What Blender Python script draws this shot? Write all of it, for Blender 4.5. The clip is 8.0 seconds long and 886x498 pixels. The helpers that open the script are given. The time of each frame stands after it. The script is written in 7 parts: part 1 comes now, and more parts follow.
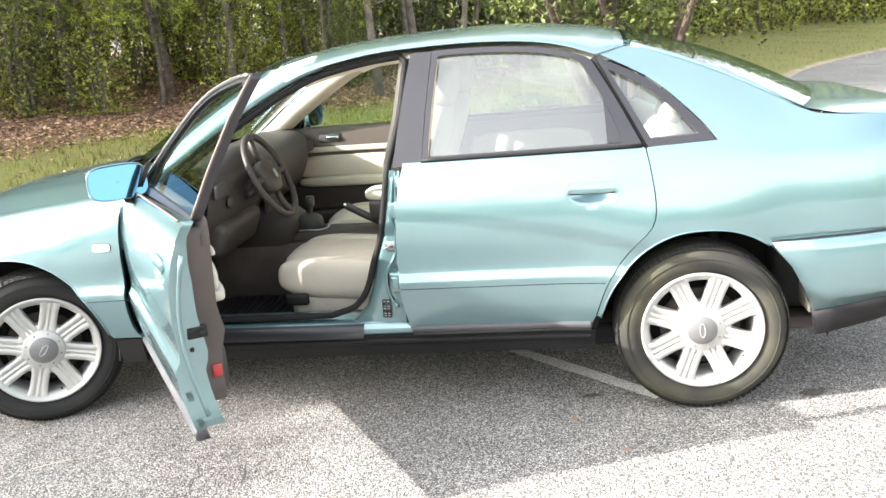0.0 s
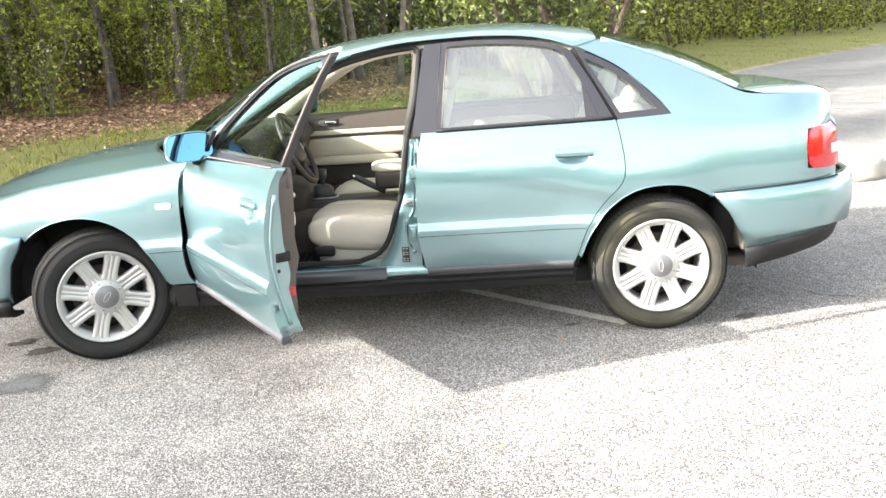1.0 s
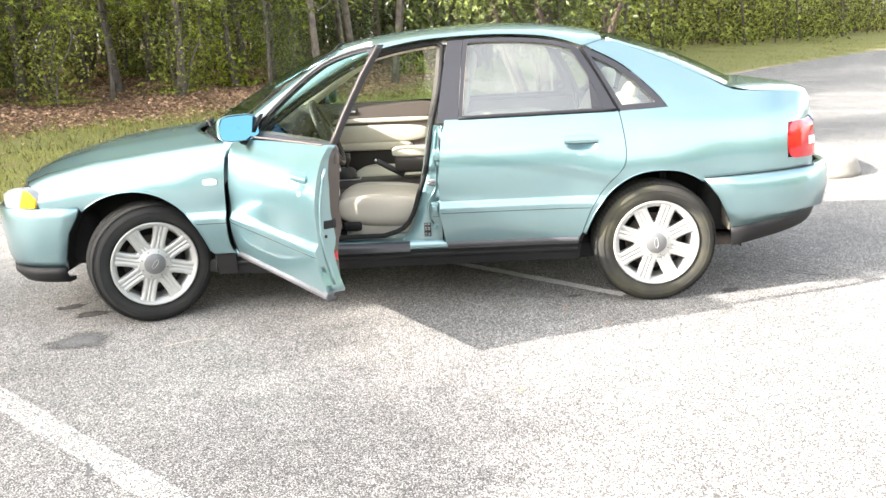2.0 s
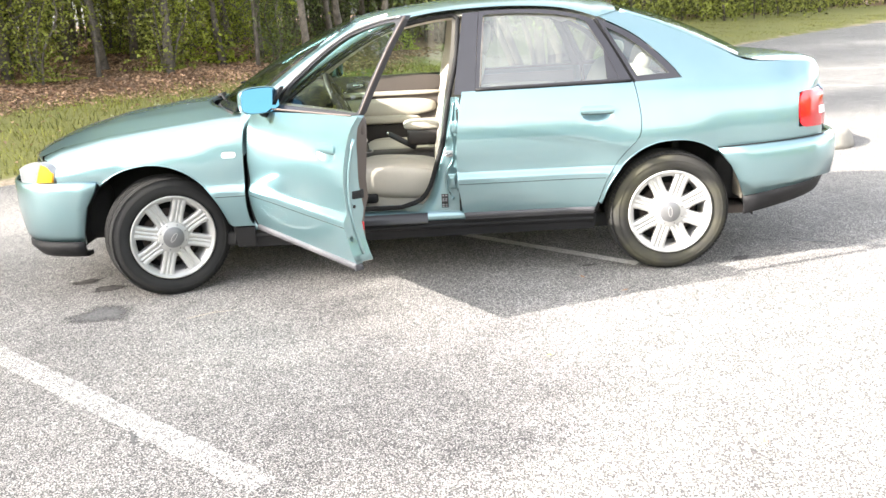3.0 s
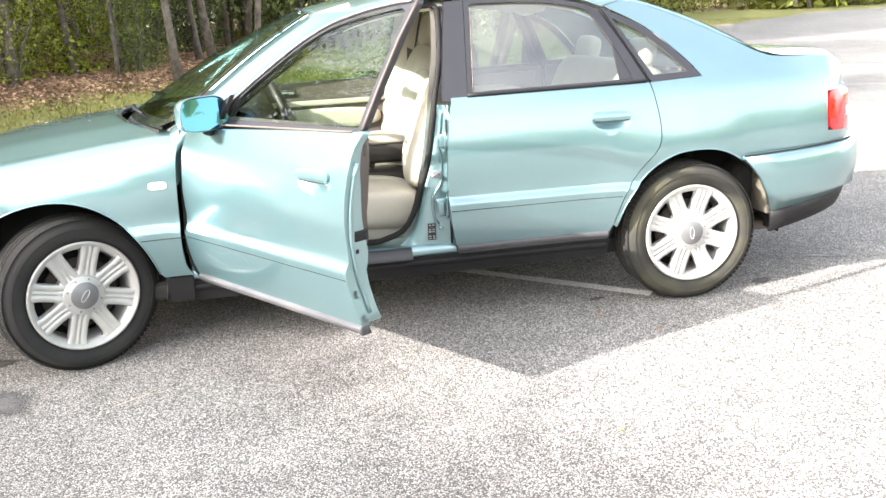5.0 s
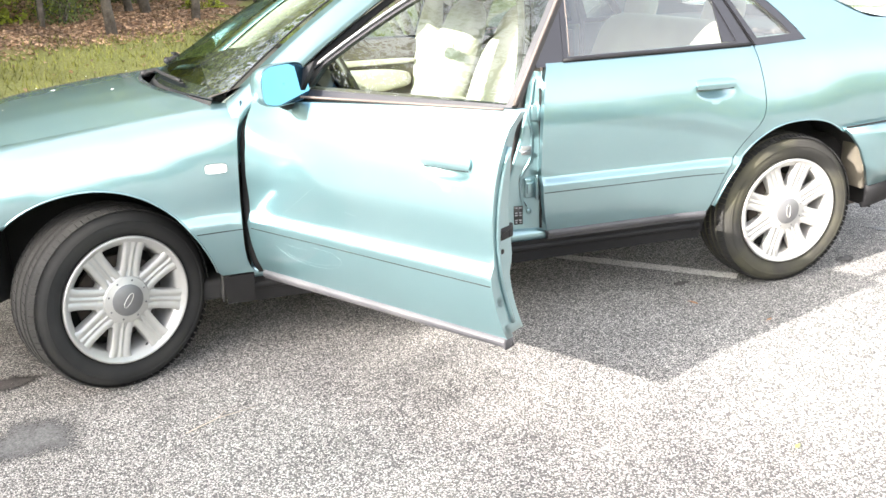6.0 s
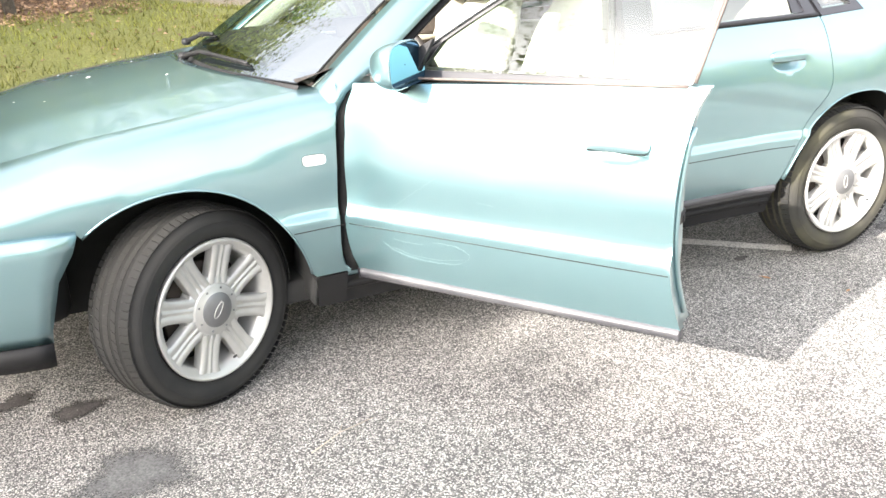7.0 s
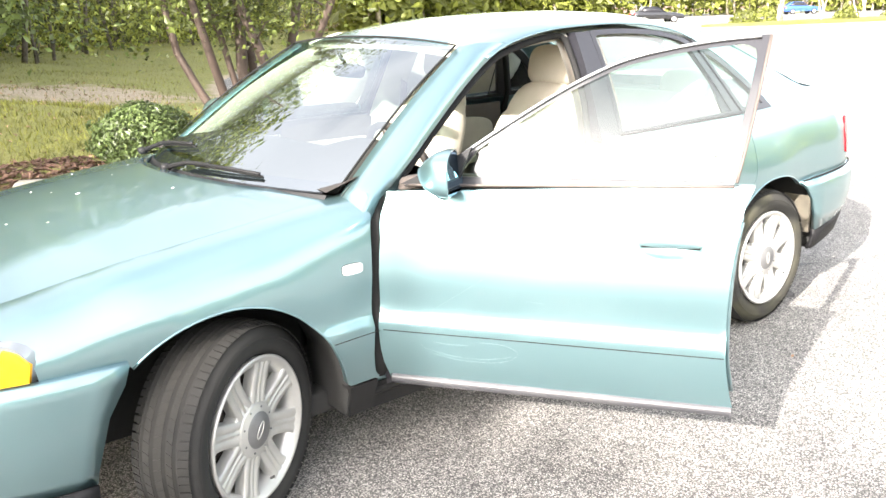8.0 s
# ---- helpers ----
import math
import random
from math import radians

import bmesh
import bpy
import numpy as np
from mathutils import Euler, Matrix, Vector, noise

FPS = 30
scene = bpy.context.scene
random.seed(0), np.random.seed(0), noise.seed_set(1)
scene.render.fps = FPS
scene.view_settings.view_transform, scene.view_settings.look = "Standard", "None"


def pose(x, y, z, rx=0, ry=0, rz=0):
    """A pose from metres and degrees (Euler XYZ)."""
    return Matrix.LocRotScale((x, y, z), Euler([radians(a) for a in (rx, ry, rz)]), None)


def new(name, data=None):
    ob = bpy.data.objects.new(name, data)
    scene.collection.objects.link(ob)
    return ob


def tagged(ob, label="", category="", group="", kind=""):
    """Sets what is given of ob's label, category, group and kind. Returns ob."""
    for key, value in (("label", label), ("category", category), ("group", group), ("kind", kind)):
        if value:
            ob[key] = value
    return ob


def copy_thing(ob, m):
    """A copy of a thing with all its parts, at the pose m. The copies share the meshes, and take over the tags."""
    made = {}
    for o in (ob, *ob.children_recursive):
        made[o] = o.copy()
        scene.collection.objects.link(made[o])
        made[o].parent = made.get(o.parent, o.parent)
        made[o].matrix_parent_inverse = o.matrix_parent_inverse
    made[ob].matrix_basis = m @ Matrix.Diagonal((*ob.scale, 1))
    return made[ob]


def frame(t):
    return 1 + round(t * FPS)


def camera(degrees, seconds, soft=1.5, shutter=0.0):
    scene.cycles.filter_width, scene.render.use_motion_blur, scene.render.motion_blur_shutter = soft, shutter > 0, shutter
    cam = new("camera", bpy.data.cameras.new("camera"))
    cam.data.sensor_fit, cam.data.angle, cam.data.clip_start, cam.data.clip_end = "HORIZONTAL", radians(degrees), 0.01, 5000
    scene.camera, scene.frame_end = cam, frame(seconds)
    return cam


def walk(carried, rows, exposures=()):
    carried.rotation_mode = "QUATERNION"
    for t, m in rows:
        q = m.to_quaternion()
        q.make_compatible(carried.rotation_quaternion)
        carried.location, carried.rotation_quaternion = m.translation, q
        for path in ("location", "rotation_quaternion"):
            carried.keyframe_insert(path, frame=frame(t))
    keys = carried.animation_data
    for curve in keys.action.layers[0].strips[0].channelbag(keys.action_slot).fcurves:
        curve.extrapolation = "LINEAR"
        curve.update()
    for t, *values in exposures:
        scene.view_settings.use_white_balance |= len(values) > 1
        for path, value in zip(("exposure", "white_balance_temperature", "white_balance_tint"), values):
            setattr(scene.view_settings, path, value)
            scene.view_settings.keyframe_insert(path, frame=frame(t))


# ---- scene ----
cam = camera(54.0, 8.0)
ROWS = [
    (0.0, 2.111, -3.941, 1.451, 6.93, -14.13, 4.36),
    (0.5, 2.009, -4.391, 1.432, 4.77, -13.76, 4.60),
    (1.0, 1.765, -4.744, 1.405, 1.40, -13.73, 3.73),
    (1.5, 1.660, -5.074, 1.400, 0.63, -13.33, 2.70),
    (3.0, 1.369, -5.273, 1.380, -1.22, -15.22, 2.75),
    (3.5, 1.287, -5.176, 1.358, -3.21, -15.34, 1.72),
    (4.0, 1.249, -4.931, 1.330, -4.78, -13.71, 1.22),
    (5.5, 0.540, -4.059, 1.337, -14.25, -16.86, 3.09),
    (6.0, 0.263, -3.757, 1.361, -16.90, -18.47, 2.18),
    (6.5, -0.107, -3.530, 1.393, -21.74, -19.83, 2.40),
    (7.0, -0.359, -3.319, 1.370, -24.99, -20.29, 2.18),
    (7.5, -0.617, -3.102, 1.427, -28.10, -19.86, 2.31),
    (8.0, -0.971, -2.989, 1.463, -38.22, -15.22, 1.76),
]
walk(cam, [(t, pose(x, y, z, 90 + pitch, roll, yaw)) for t, x, y, z, yaw, pitch, roll in ROWS],
     [(0.0, 2.03, 6680, 11), (1.5, 2.05, 6700, 11), (3.5, 2.03, 6700, 12), (5.5, 2.06, 6680, 12), (7.0, 2.07, 6760, 12), (8.0, 2.07, 6800, 12)])

# ---- light ----
# the sun stands low over the car's nose and its left side
SUN_ELEV, SUN_AZ = 26.4, math.atan2(-0.235, -0.637)     # azimuth of the sun, from +x towards +y
sun_dir = Vector((math.cos(SUN_AZ) * math.cos(radians(SUN_ELEV)), math.sin(SUN_AZ) * math.cos(radians(SUN_ELEV)), math.sin(radians(SUN_ELEV))))
sun_data = bpy.data.lights.new("sun", "SUN")
sun_data.energy, sun_data.angle, sun_data.color = 4.8, radians(0.53), (1.0, 0.965, 0.91)
sun = new("sun", sun_data)
sun.matrix_world = Matrix.Translation((-20, -8, 12)) @ (-sun_dir).to_track_quat("-Z", "Y").to_matrix().to_4x4()
world = bpy.data.worlds.new("sky")
scene.world = world
world.use_nodes = True
wn = world.node_tree.nodes
sky = wn.new("ShaderNodeTexSky")
sky.sky_type, sky.sun_disc = "NISHITA", False
sky.sun_elevation, sky.sun_rotation = radians(SUN_ELEV), math.pi / 2 - SUN_AZ
sky.air_density, sky.dust_density, sky.ozone_density = 1.0, 3.0, 1.0
wn["Background"].inputs["Strength"].default_value = 0.125
# broken white cloud drifts over the blue
sky_tc, cloud_noise, cloud_range, cloud, sky_mix = (wn.new(k) for k in ("ShaderNodeTexCoord", "ShaderNodeTexNoise", "ShaderNodeMapRange", "ShaderNodeHueSaturation", "ShaderNodeMix"))
sky_mix.data_type = "RGBA"
cloud_noise.inputs["Scale"].default_value, cloud_noise.inputs["Detail"].default_value = 2.3, 7.0
cloud_range.inputs["From Min"].default_value, cloud_range.inputs["From Max"].default_value = 0.29, 0.53
cloud_range.inputs["To Max"].default_value = 0.9
cloud.inputs["Saturation"].default_value, cloud.inputs["Value"].default_value = 0.24, 2.5
for a, b in ((sky_tc.outputs["Generated"], cloud_noise.inputs["Vector"]), (cloud_noise.outputs["Fac"], cloud_range.inputs["Value"]), (sky.outputs[0], cloud.inputs["Color"]),
             (cloud_range.outputs[0], sky_mix.inputs["Factor"]), (sky.outputs[0], sky_mix.inputs["A"]), (cloud.outputs[0], sky_mix.inputs["B"]), (sky_mix.outputs["Result"], wn["Background"].inputs["Color"])):
    world.node_tree.links.new(a, b)


# ---- materials ----
def material(name, color, rough=0.6, metal=0.0, vary=0.0, scale=8.0, fine=0.0, fine_scale=120.0, bump=0.0, bump_scale=150.0,
             coat=0.0, spec=0.5, dirt=None, dirt_scale=2.5, dirt_amount=0.0, rand=0.0, trans=0.0):
    """A principled material with variation at two scales, patches of dirt and fine relief."""
    m = bpy.data.materials.new(name)
    m.use_nodes = True
    nt = m.node_tree
    N, L = nt.nodes, nt.links
    p = N["Principled BSDF"]
    p.inputs["Roughness"].default_value, p.inputs["Metallic"].default_value = rough, metal
    p.inputs["Coat Weight"].default_value, p.inputs["Coat Roughness"].default_value = coat, 0.06
    p.inputs["Specular IOR Level"].default_value = spec
    tc = N.new("ShaderNodeTexCoord")
    col = N.new("ShaderNodeRGB")
    col.outputs[0].default_value = (*color, 1)
    out = col.outputs[0]

    def noise_of(s, detail=4.0):
        n = N.new("ShaderNodeTexNoise")
        n.inputs["Scale"].default_value, n.inputs["Detail"].default_value = s, detail
        L.new(tc.outputs["Object"], n.inputs["Vector"])
        return n.outputs["Fac"]

    def times(src, fac, amount):
        hsv = N.new("ShaderNodeHueSaturation")
        mr = N.new("ShaderNodeMapRange")
        mr.inputs["From Min"].default_value, mr.inputs["From Max"].default_value = 0.25, 0.75
        mr.inputs["To Min"].default_value, mr.inputs["To Max"].default_value = 1 - amount, 1 + amount
        L.new(fac, mr.inputs["Value"])
        L.new(mr.outputs[0], hsv.inputs["Value"])
        L.new(src, hsv.inputs["Color"])
        return hsv.outputs[0]

    if vary:
        out = times(out, noise_of(scale), vary)
    if fine:
        out = times(out, noise_of(fine_scale, 2.0), fine)
    if rand:
        oi = N.new("ShaderNodeObjectInfo")
        ge = N.new("ShaderNodeNewGeometry")
        ad = N.new("ShaderNodeMath")
        ad.operation = "MULTIPLY_ADD"
        ad.inputs[1].default_value = 0.25
        L.new(oi.outputs["Random"], ad.inputs[0])
        mu = N.new("ShaderNodeMath")
        mu.operation = "MULTIPLY_ADD"
        mu.inputs[1].default_value, mu.inputs[2].default_value = 0.5, 0.12
        L.new(ge.outputs["Random Per Island"], mu.inputs[0])
        L.new(mu.outputs[0], ad.inputs[2])
        out = times(out, ad.outputs[0], rand)
    if dirt:
        mx = N.new("ShaderNodeMix")
        mx.data_type = "RGBA"
        mr = N.new("ShaderNodeMapRange")
        mr.inputs["From Min"].default_value, mr.inputs["From Max"].default_value = 0.45, 0.7
        mr.inputs["To Max"].default_value = dirt_amount
        L.new(noise_of(dirt_scale, 6.0), mr.inputs["Value"])
        L.new(mr.outputs[0], mx.inputs["Factor"])
        L.new(out, mx.inputs["A"])
        mx.inputs["B"].default_value = (*dirt, 1)
        out = mx.outputs["Result"]
    L.new(out, p.inputs["Base Color"])
    if bump:
        b = N.new("ShaderNodeBump")
        b.inputs["Strength"].default_value, b.inputs["Distance"].default_value = 1.0, bump
        L.new(noise_of(bump_scale, 3.0), b.inputs["Height"])
        L.new(b.outputs[0], p.inputs["Normal"])
    if trans:
        tr = N.new("ShaderNodeBsdfTranslucent")
        L.new(out, tr.inputs["Color"])
        ms = N.new("ShaderNodeMixShader")
        ms.inputs[0].default_value = trans
        L.new(p.outputs[0], ms.inputs[1])
        L.new(tr.outputs[0], ms.inputs[2])
        L.new(ms.outputs[0], N["Material Output"].inputs[0])
    return m


def paint_material():
    """Metallic teal paint: fine flakes under a clear coat, with a thin film of dust."""
    m = material("teal_metallic_paint", (0.178, 0.302, 0.330), 0.36, 0.86, vary=0.05, scale=1.5, coat=1.0,
                 dirt=(0.25, 0.36, 0.37), dirt_scale=3.0, dirt_amount=0.15)
    nt = m.node_tree
    N, L = nt.nodes, nt.links
    N["Principled BSDF"].inputs["Coat IOR"].default_value = 1.9
    tc = N.new("ShaderNodeTexCoord")
    vo = N.new("ShaderNodeTexVoronoi")
    vo.inputs["Scale"].default_value = 900
    L.new(tc.outputs["Object"], vo.inputs["Vector"])
    b = N.new("ShaderNodeBump")
    b.inputs["Strength"].default_value, b.inputs["Distance"].default_value = 0.05, 0.0004
    L.new(vo.outputs["Distance"], b.inputs["Height"])
    L.new(b.outputs[0], N["Principled BSDF"].inputs["Normal"])
    return m


def glass_material(name, tint, gloss=0.09, rim=0.9, dust=0.0):
    """Clear car glass: tinted see-through with a mirror film on it, stronger at grazing angles."""
    m = bpy.data.materials.new(name)
    m.use_nodes = True
    nt = m.node_tree
    N, L = nt.nodes, nt.links
    N.remove(N["Principled BSDF"])
    tr, gl, mx, fr = (N.new("ShaderNodeBsdfTransparent"), N.new("ShaderNodeBsdfGlossy"), N.new("ShaderNodeMixShader"), N.new("ShaderNodeFresnel"))
    tr.inputs[0].default_value = (*tint, 1)
    gl.inputs["Roughness"].default_value = 0.01
    gl.inputs["Color"].default_value = (0.95, 0.98, 1.0, 1)
    fr.inputs["IOR"].default_value = 1.55
    ad = N.new("ShaderNodeMath")
    ad.operation = "MULTIPLY_ADD"
    ad.use_clamp = True
    ad.inputs[1].default_value, ad.inputs[2].default_value = rim, gloss
    L.new(fr.outputs[0], ad.inputs[0])
    L.new(ad.outputs[0], mx.inputs[0])
    L.new(tr.outputs[0], mx.inputs[1])
    L.new(gl.outputs[0], mx.inputs[2])
    out = mx.outputs[0]
    if dust:
        # a thin dry film, uneven and streaked
        df, dm, tc, n, mr = (N.new(k) for k in ("ShaderNodeBsdfDiffuse", "ShaderNodeMixShader", "ShaderNodeTexCoord", "ShaderNodeTexNoise", "ShaderNodeMapRange"))
        df.inputs[0].default_value = (0.62, 0.64, 0.60, 1)
        n.inputs["Scale"].default_value, n.inputs["Detail"].default_value = 5.0, 6
        mr.inputs["From Min"].default_value, mr.inputs["From Max"].default_value = 0.3, 0.7
        mr.inputs["To Min"].default_value, mr.inputs["To Max"].default_value = dust * 0.75, dust * 1.25
        L.new(tc.outputs["Object"], n.inputs["Vector"])
        L.new(n.outputs["Fac"], mr.inputs["Value"])
        L.new(mr.outputs[0], dm.inputs[0])
        L.new(out, dm.inputs[1])
        L.new(df.outputs[0], dm.inputs[2])
        out = dm.outputs[0]
    L.new(out, N["Material Output"].inputs[0])
    return m


def asphalt_material():
    """Weathered asphalt: pale aggregate of a few millimetres in a dark binder, with worn and oily patches."""
    m = bpy.data.materials.new("weathered_asphalt")
    m.use_nodes = True
    nt = m.node_tree
    N, L = nt.nodes, nt.links
    p = N["Principled BSDF"]
    p.inputs["Roughness"].default_value = 0.85
    tc = N.new("ShaderNodeTexCoord")
    vo = N.new("ShaderNodeTexVoronoi")
    vo.inputs["Scale"].default_value = 205
    L.new(tc.outputs["Object"], vo.inputs["Vector"])
    vr = N.new("ShaderNodeSeparateColor")
    L.new(vo.outputs["Color"], vr.inputs[0])
    ramp = N.new("ShaderNodeValToRGB")
    e = ramp.color_ramp.elements
    e[0].position, e[0].color = 0.0, (0.045, 0.044, 0.042, 1)
    e[1].position, e[1].color = 1.0, (0.64, 0.605, 0.555, 1)
    for pos, c in ((0.25, (0.085, 0.082, 0.078)), (0.42, (0.29, 0.276, 0.260)), (0.78, (0.43, 0.408, 0.382))):
        x = e.new(pos)
        x.color = (*c, 1)
    L.new(vr.outputs[0], ramp.inputs[0])
    # binder in the joints between stones
    edge = N.new("ShaderNodeMapRange")
    edge.inputs["From Min"].default_value, edge.inputs["From Max"].default_value = 0.35, 0.75
    L.new(vo.outputs["Distance"], edge.inputs["Value"])
    mx = N.new("ShaderNodeMix")
    mx.data_type = "RGBA"
    mx.inputs["B"].default_value = (0.085, 0.083, 0.080, 1)
    L.new(edge.outputs[0], mx.inputs["Factor"])
    L.new(ramp.outputs[0], mx.inputs["A"])
    col = mx.outputs["Result"]
    for scale, lo, hi in ((0.7, 0.86, 1.16), (5.0, 0.88, 1.10), (26.0, 0.86, 1.14)):
        n = N.new("ShaderNodeTexNoise")
        n.inputs["Scale"].default_value, n.inputs["Detail"].default_value = scale, 5
        L.new(tc.outputs["Object"], n.inputs["Vector"])
        mr = N.new("ShaderNodeMapRange")
        mr.inputs["From Min"].default_value, mr.inputs["From Max"].default_value = 0.3, 0.7
        mr.inputs["To Min"].default_value, mr.inputs["To Max"].default_value = lo, hi
        L.new(n.outputs["Fac"], mr.inputs["Value"])
        h = N.new("ShaderNodeHueSaturation")
        L.new(mr.outputs[0], h.inputs["Value"])
        L.new(col, h.inputs["Color"])
        col = h.outputs[0]
    L.new(col, p.inputs["Base Color"])
    b = N.new("ShaderNodeBump")
    b.inputs["Distance"].default_value, b.inputs["Strength"].default_value = 0.004, 1.0
    b.invert = True
    L.new(vo.outputs["Distance"], b.inputs["Height"])
    L.new(b.outputs[0], p.inputs["Normal"])
    return m



def worn(m, scale, lo, hi, fade=False):
    """Let what lies below show through a coating: in specks, and more towards its rim."""
    nt = m.node_tree
    N, L = nt.nodes, nt.links
    tc, n, mr, tr, ms = (N.new(k) for k in ("ShaderNodeTexCoord", "ShaderNodeTexNoise", "ShaderNodeMapRange", "ShaderNodeBsdfTransparent", "ShaderNodeMixShader"))
    n.inputs["Scale"].default_value, n.inputs["Detail"].default_value = scale, 6
    L.new(tc.outputs["Object"], n.inputs["Vector"])
    src = n.outputs["Fac"]
    if fade:
        a, ad = N.new("ShaderNodeAttribute"), N.new("ShaderNodeMath")
        a.attribute_name = "fade"
        ad.operation = "ADD"
        L.new(a.outputs["Fac"], ad.inputs[0])
        L.new(src, ad.inputs[1])
        src = ad.outputs[0]
    mr.inputs["From Min"].default_value, mr.inputs["From Max"].default_value = lo, hi
    L.new(src, mr.inputs["Value"])
    L.new(mr.outputs[0], ms.inputs[0])
    L.new(tr.outputs[0], ms.inputs[1])
    L.new(N["Principled BSDF"].outputs[0], ms.inputs[2])
    L.new(ms.outputs[0], N["Material Output"].inputs[0])
    return m


PAINT = paint_material()
BLACK = material("black_trim_plastic", (0.010, 0.010, 0.011), 0.6, spec=0.25, vary=0.25, scale=6, bump=0.0004, bump_scale=600, dirt=(0.020, 0.019, 0.018), dirt_amount=0.35)
GREY_TRIM = material("grey_sill_plastic", (0.045, 0.045, 0.051), 0.45, vary=0.15, scale=5, dirt=(0.13, 0.125, 0.12), dirt_amount=0.4, bump=0.0003, bump_scale=500)
GLOSS_BLACK = material("satin_black_frame", (0.016, 0.016, 0.020), 0.38, vary=0.1, coat=0.2)
RUBBER = material("black_rubber_seal", (0.012, 0.012, 0.012), 0.8, spec=0.25, vary=0.2, scale=12)
DUSTY_TYRE = material("dusty_tyre_rubber", (0.034, 0.033, 0.030), 0.88, spec=0.25, vary=0.25, scale=5, dirt=(0.085, 0.080, 0.050), dirt_scale=4, dirt_amount=0.75, bump=0.0006, bump_scale=260)
DUSTY_LINER = material("dusty_brown_liner", (0.10, 0.088, 0.068), 0.9, vary=0.3, scale=9, dirt=(0.03, 0.028, 0.025), dirt_scale=8, dirt_amount=0.5)
TYRE = material("tyre_rubber", (0.022, 0.022, 0.022), 0.85, spec=0.25, vary=0.25, scale=5, dirt=(0.042, 0.039, 0.033), dirt_scale=3, dirt_amount=0.35, bump=0.0006, bump_scale=260)
ALLOY = material("silver_wheel_alloy", (0.47, 0.465, 0.45), 0.42, 0.45, vary=0.08, scale=10, dirt=(0.33, 0.31, 0.28), dirt_scale=9, dirt_amount=0.35, coat=0.3)
BLACK_PAINT = material("black_car_paint", (0.012, 0.012, 0.014), 0.3, vary=0.1, coat=1.0)
BLUE_PAINT = material("blue_car_paint", (0.02, 0.07, 0.30), 0.3, vary=0.1, coat=1.0)
CAP = material("grey_hub_cap", (0.19, 0.19, 0.195), 0.42, 0.5, vary=0.08, scale=30)
STEEL = material("dull_steel", (0.35, 0.35, 0.36), 0.35, 0.9, vary=0.1)
CHROME = material("bright_chrome", (0.8, 0.8, 0.8), 0.12, 1.0)
RUST = material("rusty_iron", (0.035, 0.027, 0.022), 0.85, 0.2, vary=0.4, scale=20)
WELL = material("wheel_well_liner", (0.012, 0.012, 0.012), 0.9, vary=0.3)
CREAM = material("cream_upholstery", (0.43, 0.395, 0.335), 0.72, vary=0.06, scale=7, fine=0.05, fine_scale=300, bump=0.0005, bump_scale=420, dirt=(0.42, 0.37, 0.29), dirt_scale=5, dirt_amount=0.3)
HEADLINER = material("pale_headliner_cloth", (0.62, 0.58, 0.50), 0.9, vary=0.05, fine=0.05, fine_scale=400)
BROWN = material("dark_brown_plastic", (0.031, 0.025, 0.022), 0.55, vary=0.12, bump=0.0003, bump_scale=700)
TAUPE = material("taupe_door_plastic", (0.085, 0.068, 0.06), 0.6, vary=0.10, bump=0.0003, bump_scale=700)
CARPET = material("dark_taupe_carpet", (0.085, 0.070, 0.062), 0.95, vary=0.2, fine=0.3, fine_scale=500, bump=0.001, bump_scale=500)
SCREEN = glass_material("windscreen_glass", (0.44, 0.56, 0.53), 0.02, 0.32)
GLASS = glass_material("green_tinted_glass", (0.74, 0.84, 0.78), 0.11, 1.0, dust=0.04)
# same glass with its reflection cut down, against the bright sky it faces
CLEAR_GLASS = glass_material("low_gloss_door_glass", (0.70, 0.84, 0.74), 0.02, 0.75)
# the tint carries the blue of the mirrored sky
MIRROR = material("sky_tinted_mirror_glass", (0.10, 0.24, 0.36), 0.02, 1.0)
LENS_RED = material("red_lamp_lens", (0.40, 0.004, 0.010), 0.12, vary=0.05, coat=1.0)
LENS_AMBER = material("amber_lamp_lens", (0.85, 0.42, 0.01), 0.12, coat=1.0, bump=0.001, bump_scale=90)
LENS_CLEAR = material("clear_ribbed_lens", (0.26, 0.28, 0.29), 0.15, 0.2, coat=1.0, bump=0.0012, bump_scale=110)
REPEATER_LENS = material("pale_grey_lamp_lens", (0.44, 0.49, 0.49), 0.25, vary=0.1, coat=0.6, bump=0.0006, bump_scale=220)
WHITE_LENS = material("white_lamp_lens", (0.85, 0.83, 0.82), 0.2, coat=1.0)
SCRATCH = material("pale_scratched_paint", (0.27, 0.38, 0.40), 0.42, 0.6, vary=0.3, scale=60)
PAPER = material("white_sticker", (0.75, 0.74, 0.70), 0.6)
INK = material("dark_print", (0.03, 0.03, 0.03), 0.6)
ASPHALT = asphalt_material()
LINE = worn(material("worn_white_road_paint", (0.47, 0.455, 0.43), 0.75, vary=0.10, scale=5, fine=0.35, fine_scale=150, bump=0.0012, bump_scale=150, dirt=(0.20, 0.19, 0.18), dirt_scale=20, dirt_amount=0.5), 150, 0.455, 0.545)
# line paint made brighter and less worn, so it shows in the car's shade
BRIGHTENED_LINE = worn(material("brightened_white_road_paint", (0.62, 0.60, 0.57), 0.75, vary=0.10, scale=5, fine=0.3, fine_scale=150, bump=0.0012, bump_scale=150), 150, 0.33, 0.43)
# darker, thinner copy of the line paint
FAINT_LINE = worn(material("faint_white_road_paint", (0.36, 0.35, 0.33), 0.8, vary=0.15, scale=5, fine=0.4, fine_scale=150, bump=0.0012, bump_scale=150), 130, 0.46, 0.60)
OIL = worn(material("oil_stain", (0.062, 0.056, 0.052), 0.7, vary=0.4, scale=20, fine=0.4, fine_scale=150, bump=0.0015, bump_scale=120), 90, 0.6, 1.35, True)
